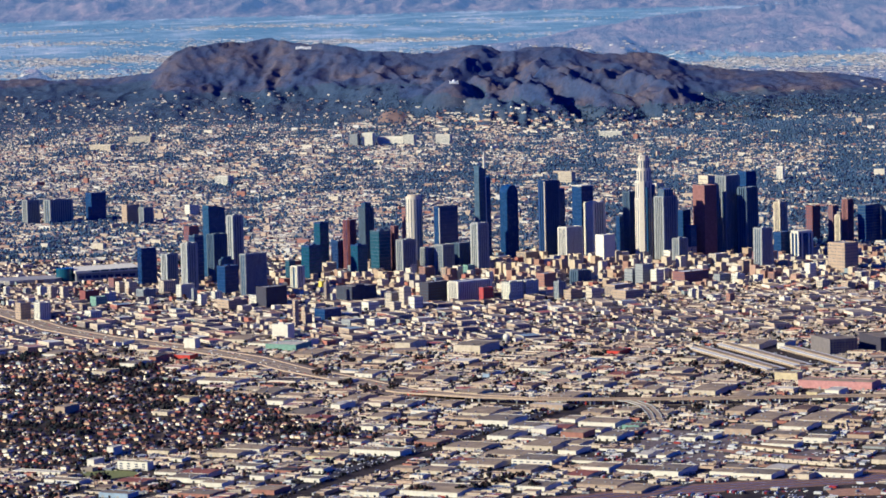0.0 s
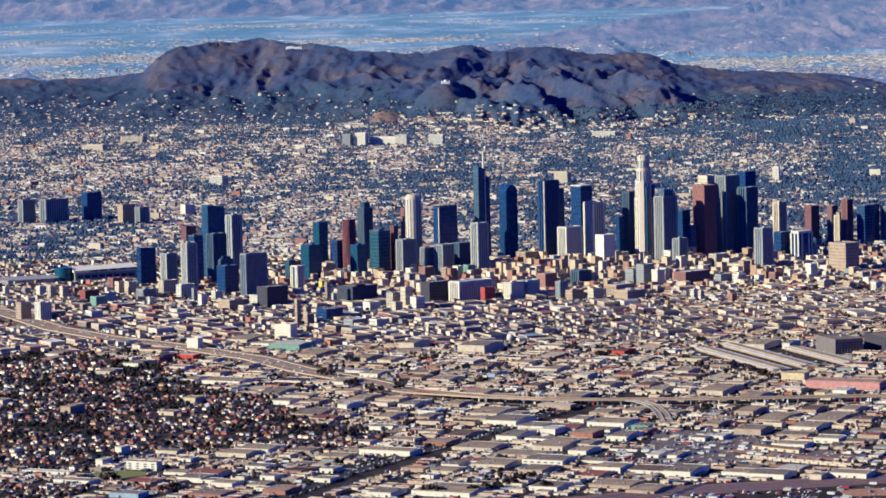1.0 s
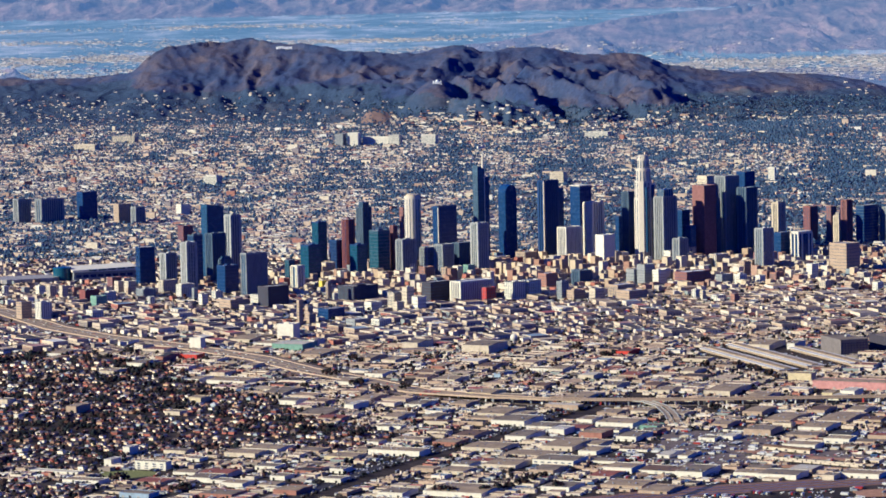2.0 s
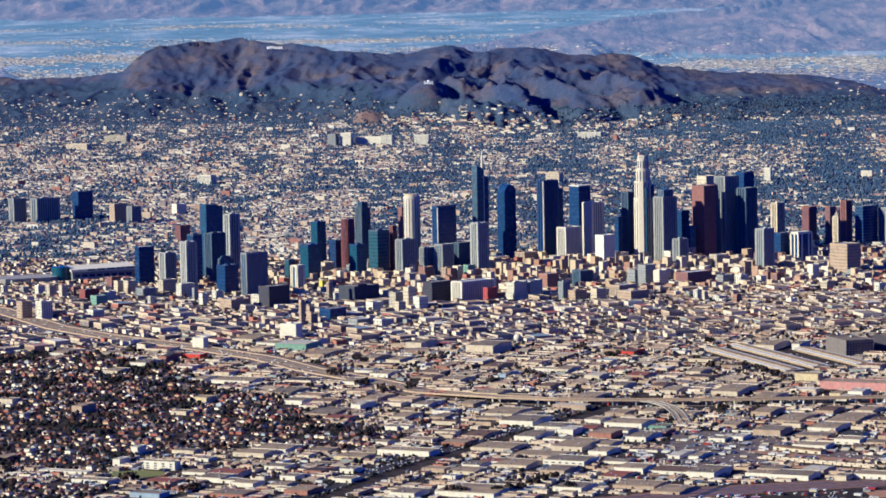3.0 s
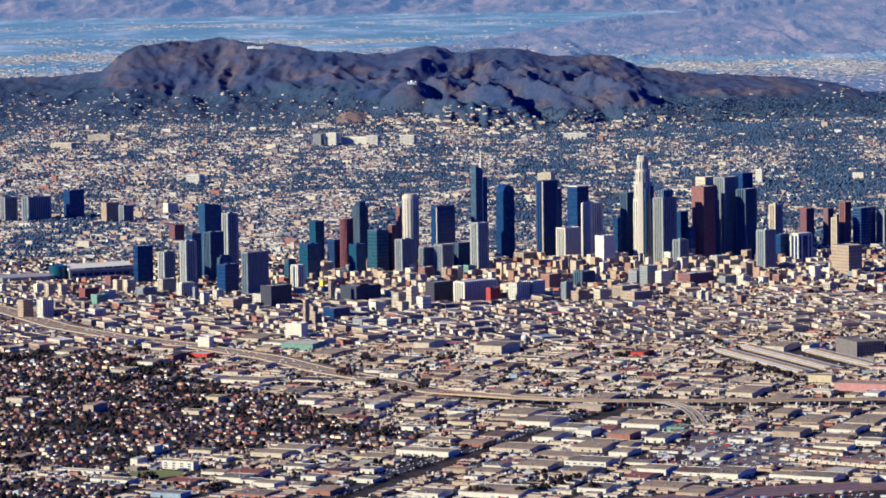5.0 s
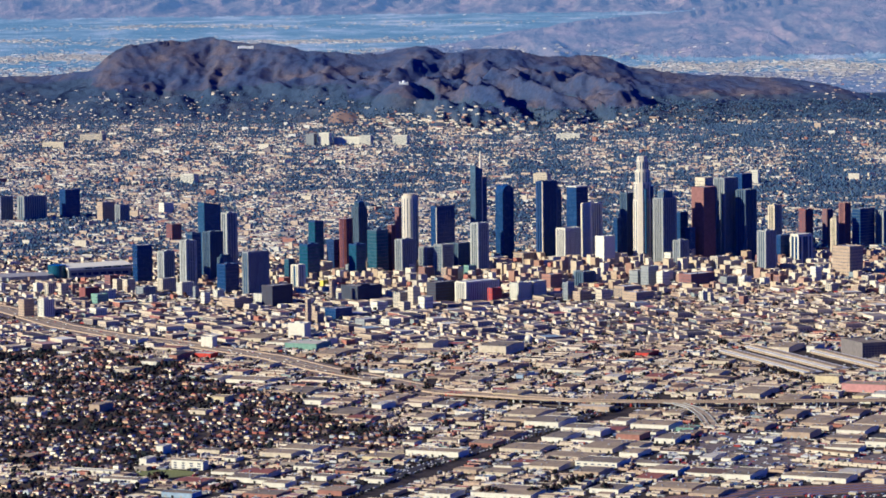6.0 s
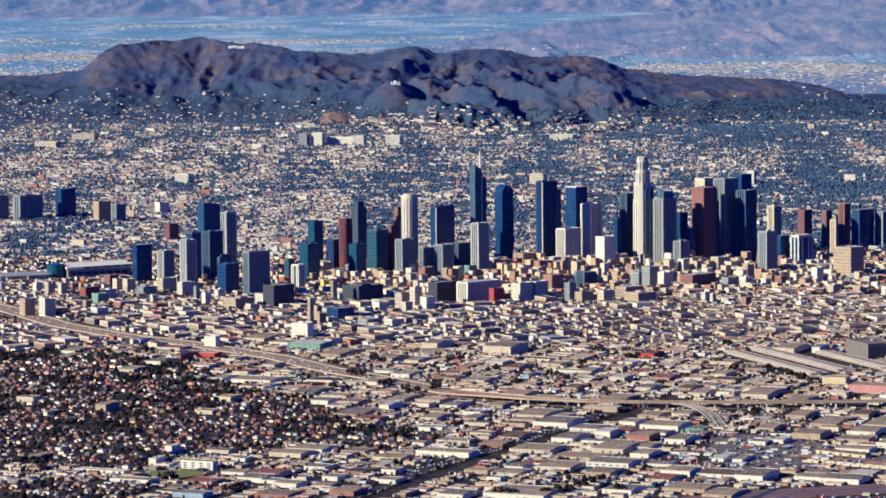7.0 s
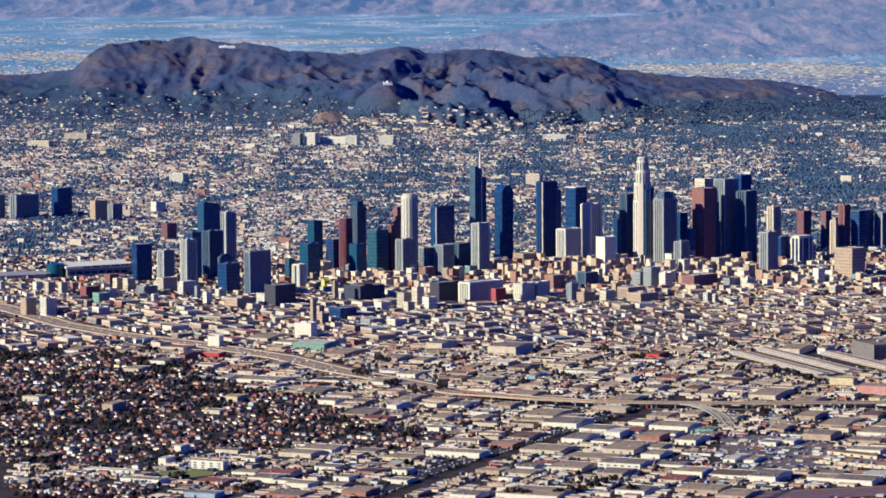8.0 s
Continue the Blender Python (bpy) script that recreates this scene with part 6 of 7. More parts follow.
# ---- on the hills ----
SIGN_Z = float(height(-146.6, 1124.0))
sign = tagged(new("hillside_sign"), "row of tall white upright panels on a hillside", "sign")
sign.matrix_basis = pose(-146.6, 1124.0, SIGN_Z)
for k in range(9):
    zz = float(height(-146.6 - 4.3 + 1.08 * k, 1124.0)) - SIGN_Z
    fix("panel", shared_box("panel", 0.98, 0.12, 1.5, PAINT_WHITE), sign, -4.3 + 1.08 * k, 0, zz + 0.5, -24)
    fix("post", shared_box("post", 0.12, 0.12, 0.8, STEEL), sign, -4.3 + 1.08 * k, 0.1, zz - 0.2)

t = stand("observatory", "white observatory with three domes on a spur", "observatory", -54.2, 856.0, 0)
for nm, a in (("main_block", (-1.5, 1.5, -0.9, 0.9, -1.5, 0.9)), ("wing", (-2.4, -1.5, -0.7, 0.7, -1.5, 0.6)), ("wing", (1.5, 2.4, -0.7, 0.7, -1.5, 0.6))):
    bm = bmesh.new()
    add_box(bm, *a)
    part(nm, bm, PAINT_WHITE, t)
for px, r in ((0, 1.0), (-2.0, 0.45), (2.0, 0.45)):
    bm = bmesh.new()
    bmesh.ops.create_uvsphere(bm, u_segments=16, v_segments=10, radius=r)
    bmesh.ops.translate(bm, verts=bm.verts, vec=(px, 0, 1.0))
    part("dome", bm, PAINT_WHITE, t)


# ---- single trees that stand out ----
def street_tree(seed, r, tall):
    rnd = random.Random(seed)
    t = stand("tree", "broad dark green street tree with a dense crown", "tree", 0, 0, 0, "broad street trees")
    bm = bmesh.new()
    bmesh.ops.create_cone(bm, segments=7, radius1=0.10, radius2=0.06, depth=tall * 0.5, cap_ends=True)
    bmesh.ops.translate(bm, verts=bm.verts, vec=(0, 0, tall * 0.25 - 0.05))
    part("trunk", bm, BARK, t)
    for k in range(3):
        a = rnd.uniform(0, 6.28)
        bm = bmesh.new()
        bmesh.ops.create_cone(bm, segments=5, radius1=0.05, radius2=0.02, depth=r * 1.1, cap_ends=True)
        bmesh.ops.transform(bm, verts=bm.verts, matrix=Matrix.Translation((math.cos(a) * r * 0.35, math.sin(a) * r * 0.35, tall * 0.55)) @ Matrix.Rotation(a, 4, "Z") @ Matrix.Rotation(0.8, 4, "Y"))
        part("limb", bm, BARK, t)
    bm = bmesh.new()
    for k in range(26):
        a, q, zz = rnd.uniform(0, 6.28), math.sqrt(rnd.random()) * r, rnd.uniform(0.4, 1.0) * tall
        q *= 1.15 - 0.75 * max(0, zz / tall - 0.55)
        s = rnd.uniform(0.16, 0.34) * r
        made = bmesh.ops.create_icosphere(bm, subdivisions=1, radius=s)["verts"]
        for v in made:
            v.co *= rnd.uniform(0.65, 1.35)
            v.co += Vector((math.cos(a) * q, math.sin(a) * q, zz))
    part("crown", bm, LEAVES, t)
    return t


KINDS = [street_tree(1, 1.0, 1.5), street_tree(2, 0.8, 1.3), street_tree(3, 1.2, 1.4)]
spots = random.Random(9)
TREE_SPOTS = [(-81, -234), (-79, -238), (-86, -259), (-84, -262), (-80, -279), (-79, -278), (-75, -288), (-73, -290), (-69, -287), (-30, -222), (-25, -237), (-24, -239), (3, -261), (5, -266), (6, -271), (8, -278), (9, -284), (-55, -429), (-53, -427), (-51, -425), (-49, -421), (-47, -418), (-45, -414), (-61, -429), (-63, -428), (-108, -420), (-106, -418), (-43, -426), (-6, -247), (0, -214), (-4, -260), (-98, -336), (-78, -357), (-77, -355), (-90, -282), (-52, -280), (-64, -237), (-114, -229), (-118, -405), (-119, -406), (-141, -392), (-133, -209), (-17, -169), (10, -147), (-141, -225), (-43, -269), (-41, -274), (-8, -331)]
for i, (px, py) in enumerate(TREE_SPOTS):
    base = KINDS[i % 3]
    if i < 3:
        base.matrix_basis = pose(px, py, 0)
    else:
        copy_thing(base, pose(px, py, 0, 0, 0, spots.uniform(0, 360)))


# ---- the carpet of low buildings ----
rng = np.random.RandomState(5)
FWY = np.array(FREEWAY, float)
RAIL = np.array([(-92, -440), (-87, -428), (-74, -397), (-49, -351), (-39, -331), (-25, -305)], float)
RAIL2 = np.array(RAIL_LINE, float)
HOMES = np.array([(-173, -199), (-149, -206), (-124, -229), (-116, -258), (-103, -281), (-85, -328), (-72, -354), (-79, -376), (-88, -374), (-103, -367), (-112, -371), (-124, -388), (-150, -387)], float)
HOMES_SOUTH = np.array([(-148, -405), (-124, -410), (-118, -435), (-145, -432)], float)


def off_line(x, y, line):
    best = np.full(x.shape, 1e9)
    for a, b in zip(line[:-1], line[1:]):
        ab = b - a
        t = np.clip(((x - a[0]) * ab[0] + (y - a[1]) * ab[1]) / (ab @ ab), 0, 1)
        best = np.minimum(best, np.hypot(x - a[0] - t * ab[0], y - a[1] - t * ab[1]))
    return best


def within(x, y, poly):
    inside = np.zeros(x.shape, bool)
    for (ax, ay), (bx, by) in zip(poly, np.roll(poly, -1, 0)):
        cross = ((ay > y) != (by > y)) & (x < (bx - ax) * (y - ay) / (by - ay + 1e-9) + ax)
        inside ^= cross
    return inside


YARD = np.array([(-20, -356), (-6, -362), (1, -377), (12, -392), (17, -404), (3, -399), (-6, -397), (-13, -408), (-25, -401), (-23, -383)], float)   # open parking and trailer yards


def homes_zone(x, y):
    x, y = x + 9 * (fractal(x, y, 7, 2, seed=1) - 0.5), y + 22 * (fractal(x, y, 8, 2, seed=2) - 0.5)
    return within(x, y, HOMES) | within(x, y, HOMES_SOUTH)


def seen_strip(x, y, margin=8):
    dd = y + 1000
    return (x > -58 - 0.135 * dd - margin) & (x < np.maximum(-55 + 0.1255 * dd, -95 + 0.168 * dd) + margin) & (y > -450)


def free(x, y, reach):
    ok = (off_line(x, y, FWY) > 5.0 - 2.4 * smooth(-70, -42, x) + reach * 0.5) & (off_line(x - 1.6, y + 0.9, RAIL) > 3.4 + reach * 0.4) & (off_line(x, y, RAIL2) > 4.8 + reach * 0.4)
    for item in TAKEN:
        dx, dy = x - item[0], y - item[1]
        if len(item) == 3:
            ok &= np.hypot(dx, dy) > item[2] + reach * 0.5
        else:
            c, s = math.cos(radians(item[5])), math.sin(radians(item[5]))
            ok &= (np.abs(dx * c + dy * s) > item[3] / 2 + reach * 0.5) | (np.abs(dy * c - dx * s) > item[4] / 2 + reach * 0.5)
    return ok


def lots(turn, x0, x1, y0, y1, bw, bd, street, lw, ld):
    """Lot centres of a street grid turned by degrees: blocks bw by bd, streets between, lots lw by ld."""
    c, s = math.cos(radians(turn)), math.sin(radians(turn))
    ext = math.hypot(x1 - x0, y1 - y0) / 2
    mx, my = (x0 + x1) / 2, (y0 + y1) / 2
    us, vs = [], []
    nu, nv = max(1, int(bw / lw)), max(1, int(bd / ld))
    for a in np.arange(-ext, ext, bw + street):
        us += [a + bw * (i + 0.5) / nu for i in range(nu)]
    for b in np.arange(-ext, ext, bd + street):
        vs += [b + bd * (i + 0.5) / nv for i in range(nv)]
    U, V = np.meshgrid(us, vs)
    U, V = U.ravel(), V.ravel()
    X, Y = mx + U * c - V * s, my + U * s + V * c
    k = (X > x0) & (X < x1) & (Y > y0) & (Y < y1) & seen_strip(X, Y)
    return X[k], Y[k]


def turned(x, y, turn, px, py):
    c, s = np.cos(turn)[:, None], np.sin(turn)[:, None]
    return x[:, None] + px * c - py * s, y[:, None] + px * s + py * c


def stuff(name, label, category, verts, faces, slots, mats, z_on=None):
    me = bpy.data.meshes.new(name)
    me.from_pydata(verts.tolist(), [], faces)
    for m in mats:
        me.materials.append(m)
    if slots is not None:
        me.polygons.foreach_set("material_index", np.asarray(slots, np.int32))
    return tagged(new(name, me), label, category, kind="stuff")


def flat_blocks(name, label, x, y, w, d, h, turn, mats, parapet=True):
    """Many flat-roofed buildings: walls, a low parapet and a roof let in behind it."""
    n = len(x)
    z = height(x, y)
    q = np.array([(-1, -1), (1, -1), (1, 1), (-1, 1)]) / 2.0
    PX, PY = turned(x, y, turn, q[:, 0] * w[:, None], q[:, 1] * d[:, None])
    i = np.maximum(0.12, 1 - 0.16 / np.minimum(w, d))[:, None]
    QX, QY = turned(x, y, turn, q[:, 0] * w[:, None] * i, q[:, 1] * d[:, None] * i)
    top = (z + h)[:, None] + np.zeros((1, 4))
    low = (z - 0.5)[:, None] + np.zeros((1, 4))
    V = np.stack([np.concatenate([PX, PX, QX, QX], 1), np.concatenate([PY, PY, QY, QY], 1), np.concatenate([low, top, top, top - 0.1], 1)], -1).reshape(-1, 3)
    f = [(0, 1, 5, 4), (1, 2, 6, 5), (2, 3, 7, 6), (3, 0, 4, 7), (4, 5, 9, 8), (5, 6, 10, 9), (6, 7, 11, 10), (7, 4, 8, 11), (8, 9, 13, 12), (9, 10, 14, 13), (10, 11, 15, 14), (11, 8, 12, 15), (12, 13, 14, 15)]
    s = [0] * 12 + [1]
    if not parapet:
        f, s = f[:4] + [(4, 5, 6, 7)], [0] * 4 + [1]
        V = V.reshape(n, 16, 3)[:, :8].reshape(-1, 3)
    k = 16 if parapet else 8
    F = (np.arange(n)[:, None, None] * k + np.array(f)).reshape(-1, 4).tolist()
    return stuff(name, label, "buildings", V, F, np.tile(s, n), mats)


def hip_houses(name, label, x, y, w, d, h, turn, mats):
    """Many small houses with hipped roofs and eaves."""
    n = len(x)
    z = height(x, y)
    q = np.array([(-1, -1), (1, -1), (1, 1), (-1, 1)]) / 2.0
    PX, PY = turned(x, y, turn, q[:, 0] * w[:, None], q[:, 1] * d[:, None])
    EX, EY = turned(x, y, turn, q[:, 0] * (w[:, None] + 0.12), q[:, 1] * (d[:, None] + 0.12))
    r = np.array([(0, -1), (0, 1)]) / 2.0
    RX, RY = turned(x, y, turn, r[:, 0] * w[:, None], r[:, 1] * np.maximum(0.1, d - w)[:, None])
    o = np.zeros((1, 4))
    V = np.stack([np.concatenate([PX, PX, EX, RX], 1), np.concatenate([PY, PY, EY, RY], 1),
                  np.concatenate([(z - 0.4)[:, None] + o, (z + h)[:, None] + o, (z + h)[:, None] + o, (z + h + w * 0.26)[:, None] + o[:, :2]], 1)], -1).reshape(-1, 3)
    f4 = [(0, 1, 5, 4), (1, 2, 6, 5), (2, 3, 7, 6), (3, 0, 4, 7), (9, 10, 13, 12), (11, 8, 12, 13)]
    f3 = [(8, 9, 12), (10, 11, 13)]
    base = np.arange(n)[:, None, None] * 14
    F = (base + np.array(f4)).reshape(-1, 4).tolist() + (base + np.array(f3)).reshape(-1, 3).tolist()
    S = np.concatenate([np.tile([0, 0, 0, 0, 1, 1], n), np.ones(2 * n, int)])
    return stuff(name, label, "houses", V, F, S, mats)


def crowns(name, label, x, y, r, hgt, fine=True):
    """Many tree crowns: lumpy, uneven clumps on the ground's height, each with its own dents."""
    n = len(x)
    z = height(x, y)
    bm = bmesh.new()
    bmesh.ops.create_icosphere(bm, subdivisions=1, radius=1.0) if fine else None
    if fine:
        P = np.array([v.co[:] for v in bm.verts])
        F0 = np.array([[v.index for v in f.verts] for f in bm.faces])
    else:
        P = np.array([(1, 0, 0), (0, 1, 0), (-1, 0, 0), (0, -1, 0), (0, 0, 1), (0, 0, -1)], float)
        F0 = np.array([(0, 1, 4), (1, 2, 4), (2, 3, 4), (3, 0, 4), (1, 0, 5), (2, 1, 5), (3, 2, 5), (0, 3, 5)])
    bm.free()
    k = len(P)
    J = rng.uniform(0.6, 1.3, (n, k, 1))
    a = rng.uniform(0, 6.28, n)
    Q = P[None] * J
    X = x[:, None] + (Q[..., 0] * np.cos(a)[:, None] - Q[..., 1] * np.sin(a)[:, None]) * r[:, None]
    Y = y[:, None] + (Q[..., 0] * np.sin(a)[:, None] + Q[..., 1] * np.cos(a)[:, None]) * r[:, None]
    Z = z[:, None] + (hgt * 0.55)[:, None] + Q[..., 2] * (hgt * 0.5)[:, None]
    V = np.stack([X, Y, Z], -1).reshape(-1, 3)
    F = (np.arange(n)[:, None, None] * k + F0).reshape(-1, 3).tolist()
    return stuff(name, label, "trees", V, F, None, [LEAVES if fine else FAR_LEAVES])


def jitter(x, y, a):
    return x + rng.uniform(-a, a, len(x)), y + rng.uniform(-a, a, len(x))


U = rng.uniform
tx, ty, tr, th = [], [], [], []    # coarse crowns far away
nx, ny, nr, nh = [], [], [], []    # finer crowns nearby


def trees(near, x, y, r0, r1):
    r = r0 + (r1 - r0) * U(0, 1, len(x)) ** (1.9 if near else 1.0)
    for acc, v in zip((nx, ny, nr, nh) if near else (tx, ty, tr, th), (x, y, r, r * (U(1.3, 2.1, len(x)) if near else U(1.3, 2.1, len(x))))):
        acc.append(v)


HOUSE_SIZES = [(0.75, 1.1, 0.34), (0.9, 1.3, 0.36), (1.0, 1.5, 0.52), (0.7, 0.95, 0.32), (1.15, 1.35, 0.55)]
HOUSE_MESHES = {}


def bungalow(x, y, turn):
    """One small house: walls, hipped roof with eaves, porch and chimney."""
    w, d, h = size = HOUSE_SIZES[rng.randint(len(HOUSE_SIZES))]
    if size not in HOUSE_MESHES:
        bm = bmesh.new()
        add_box(bm, -w / 2, w / 2, -d / 2, d / 2, -0.3, h)
        walls = mesh_of("shell", bm, [HOUSE_WALL])
        bm = bmesh.new()
        a, b, r = w / 2 + 0.07, d / 2 + 0.07, (d - w) / 2 + 0.02
        v = [bm.verts.new(p) for p in ((-a, -b, h), (a, -b, h), (a, b, h), (-a, b, h), (0, -r, h + w * 0.27), (0, r, h + w * 0.27))]
        for q in ((0, 1, 4), (1, 2, 5, 4), (2, 3, 5), (3, 0, 4, 5), (3, 2, 1, 0)):
            bm.faces.new([v[i] for i in q])
        HOUSE_MESHES[size] = walls, mesh_of("roof", bm, [HOUSE_ROOF])
    t = stand("house", "two storey stucco house under a hipped shingle roof" if h > 0.5 else "small stucco bungalow under a hipped shingle roof", "house", x, y, turn, "bungalows of the neighbourhood")
    fix("shell", HOUSE_MESHES[size][0], t, 0, 0, 0)
    roof = fix("roof", HOUSE_MESHES[size][1], t, 0, 0, 0)
    if rng.rand() < 0.4:
        fix("chimney", shared_box("chimney", 0.1, 0.1, 0.25, TRIM["brick"]), roof, 0.2 * w, 0.1 * d, h + 0.08)
    fix("porch", shared_box("porch", 0.4, 0.2, 0.24, TRIM["white"]), t, -0.1 * w, -d / 2 - 0.1, 0)


SHOP_MESHES = {}


def workshop(x, y, w, d, h, turn):
    """One small flat-roofed workshop: walls with a parapet, roof let in behind it, gate."""
    w, d, h = round(w * 2) / 2, round(d * 2) / 2, 0.4 if h < 0.5 else 0.6
    if (w, d, h) not in SHOP_MESHES:
        bm = bmesh.new()
        add_box(bm, -w / 2, w / 2, -d / 2, d / 2, -0.3, h - 0.1)
        walls = mesh_of("shell", bm, [WALL_ONE])
        bm = bmesh.new()
        add_box(bm, -w / 2 + 0.08, w / 2 - 0.08, -d / 2 + 0.08, d / 2 - 0.08, h - 0.1, h - 0.04)
        roof = mesh_of("roof", bm, [FLAT_ROOF])
        bm = bmesh.new()
        for b in ((-w / 2, w / 2, -d / 2, -d / 2 + 0.08), (-w / 2, w / 2, d / 2 - 0.08, d / 2), (-w / 2, -w / 2 + 0.08, -d / 2 + 0.08, d / 2 - 0.08), (w / 2 - 0.08, w / 2, -d / 2 + 0.08, d / 2 - 0.08)):
            add_box(bm, *b, h - 0.1, h + 0.02)
        SHOP_MESHES[w, d, h] = walls, roof, mesh_of("parapet", bm, [TRIM["cream"]])
    t = stand("workshop", "small flat roofed stucco workshop with a pale parapet", "workshop", x, y, turn, "small workshops")
    for nm, me in zip(("shell", "roof", "parapet"), SHOP_MESHES[w, d, h]):
        fix(nm, me, t, 0, 0, 0)
    fix("gate", shared_box("gate", 0.4, 0.05, 0.26, DARK), t, U(-0.3, 0.3) * w, -d / 2, 0)


# homes in the south-west, on the north-south grid
X, Y = lots(-26, -230, -60, -450, -180, 9, 19, 1.8, 1.6, 4.6)
k = homes_zone(X, Y) & free(X, Y, 2)
X, Y = X[k], Y[k]
grove = fractal(X, Y, 5.5, 2, seed=6) > 0.69
n = len(X)
hx, hy = (v[~grove] for v in jitter(X, Y, 0.25))
near = hy < -360
for x, y in zip(hx[near], hy[near]):
    bungalow(x, y, -26 + U(-4, 4))
far_n = (~near).sum()
hip_houses("houses", "small stucco bungalows under dark shingle roofs among trees", hx[~near], hy[~near], U(0.6, 1.25, far_n), U(0.8, 1.6, far_n), U(0.3, 0.56, far_n), np.full(far_n, radians(-26)), [HOUSE_WALLS, HOUSE_ROOFS])
gx, gy = X + 0.44 * -1.7 + U(-0.3, 0.3, n), Y + 0.9 * 1.7 + U(-0.3, 0.3, n)
k = (rng.rand(n) < 0.8) & ~grove
hip_houses("garages", "small garages and back houses behind the bungalows", gx[k], gy[k], U(0.5, 0.7, k.sum()), U(0.6, 0.9, k.sum()), U(0.25, 0.35, k.sum()), np.full(k.sum(), radians(-26)), [HOUSE_WALLS, HOUSE_ROOFS])
gx, gy = X - 0.44 * 1.6 + U(-0.4, 0.4, n), Y - 0.9 * 1.6 + U(-0.3, 0.3, n)
k = (rng.rand(n) < 0.5) & ~grove
hip_houses("back_cottages", "small cottages at the front of the house lots", gx[k], gy[k], U(0.5, 0.75, k.sum()), U(0.6, 1.0, k.sum()), U(0.25, 0.45, k.sum()), np.full(k.sum(), radians(-26)), [HOUSE_WALLS, HOUSE_ROOFS])
clump = fractal(X, Y, 7, 2, seed=4)
for rep in range(8):
    ax, ay = jitter(X, Y, 2.3)
    k = rng.rand(n) < 0.22 + 0.5 * smooth(0.42, 0.66, clump)
    trees(True, ax[k], ay[k], 0.12, 0.58)
for rep in range(5):
    ax, ay = jitter(X[grove], Y[grove], 1.9)
    trees(True, ax, ay, 0.3, 0.7)

WALL_MIX = ["white", "white", "white", "cream", "cream", "tan", "tan", "brick", "bluegrey", "tan"]
ROOF_MIX = ["tan", "tan", "tan", "grey", "grey", "grey", "brown", "brown", "dark", "pale", "red"]


# works and warehouses south and east, on the same grid: some broad, most small
def works(lw, ld, w0, w1, h0, h1, keep, name, label):
    X, Y = lots(-26, -230, 120, -450, -60, 13, 20, 1.5, lw, ld)
    k = ~homes_zone(X, Y) & ~within(X, Y, YARD) & ~((Y < -430) & (X > -16)) & free(X, Y, lw * 0.8) & ((Y < -205) | (X > 0)) & (rng.rand(len(X)) < keep)
    X, Y = jitter(X[k], Y[k], 0.12 * lw)
    n = len(X)
    w, d = U(w0, w1, n), U(w0 * 0.7, w1, n)
    if lw > 5:
        keep_big = (X > -62) | (Y > -345) | (rng.rand(n) < 0.25)
        X, Y, w, d = (v[keep_big] for v in (X, Y, w, d))
        for i in np.flatnonzero(Y < -325):
            wall, roof = WALL_MIX[rng.randint(len(WALL_MIX))], ROOF_MIX[rng.randint(len(ROOF_MIX))]
            warehouse("%s walled warehouse with a %s flat roof" % (wall.replace("redpaint", "red painted").replace("bluegrey", "grey"), roof), X[i], Y[i], w[i], d[i], U(h0, h1), -26 + U(-3, 3), wall, roof, True)
        X, Y, w, d = (v[Y >= -325] for v in (X, Y, w, d))
        n = len(X)
    else:
        near = Y < -417
        for i in np.flatnonzero(near):
            workshop(X[i], Y[i], w[i], d[i], U(h0, h1), -26 + U(-3, 3))
        X, Y, w, d = (v[~near] for v in (X, Y, w, d))
        n = len(X)
    flat_blocks(name, label, X, Y, w, d, U(h0, h1, n), np.full(n, radians(-26)) + U(-0.06, 0.06, n) + (rng.rand(n) < 0.06) * 0.5, [WALLS, FLAT_ROOFS])
    return X, Y


X, Y = works(6.4, 6.6, 3.2, 6.2, 0.45, 0.9, 0.55, "large_warehouses", "broad flat roofed warehouses north of the freeway")
X, Y = works(3.2, 3.3, 1.5, 3.1, 0.3, 0.7, 0.9, "workshops", "small flat roofed workshops packed between warehouses")
WX, WY = X, Y
n = len(X)
for rep in range(2):
    ax, ay = jitter(X, Y, 2.2)
    k = (rng.rand(n) < 0.6) & free(ax, ay, 0.8)
    flat_blocks("sheds", "small sheds and lean-tos between the warehouses", ax[k], ay[k], U(0.4, 1.3, k.sum()), U(0.4, 1.3, k.sum()), U(0.2, 0.5, k.sum()), np.full(k.sum(), radians(-26)), [WALLS, FLAT_ROOFS])
for rep in range(3):
    ax, ay = jitter(X, Y, 2.4)
    k = (rng.rand(n) < 0.95) & free(ax, ay, 0.4)
    trees(True, ax[k], ay[k], 0.2, 0.55)
# parked cars and trailers in the yards
cx, cy, cw, cd, ch, ct = [], [], [], [], [], []
X, Y = lots(-26, -230, 60, -450, -60, 12, 18, 1.5, 2.2, 2.2)
k = ~homes_zone(X, Y) & (rng.rand(len(X)) < np.where(within(X, Y, YARD), 1.0, 0.75))
for x, y in zip(X[k], Y[k]):
    m = rng.randint(3, 10)
    along = rng.rand() < 0.5
    truck = rng.rand() < 0.35
    x, y = x + U(-1.5, 1.5), y + U(-1.5, 1.5)
    step = 0.42 if truck else 0.30
    a = radians(-26) + (0 if along else math.pi / 2)
    for j in range(m):
        cx.append(x + math.cos(a) * step * j)
        cy.append(y + math.sin(a) * step * j)
        cw.append(0.27 if truck else 0.18)
        cd.append(1.3 if truck else 0.45)
        ch.append(0.38 if truck else 0.15)
        ct.append(a)
cx, cy, cw, cd, ch, ct = map(np.array, (cx, cy, cw, cd, ch, ct))
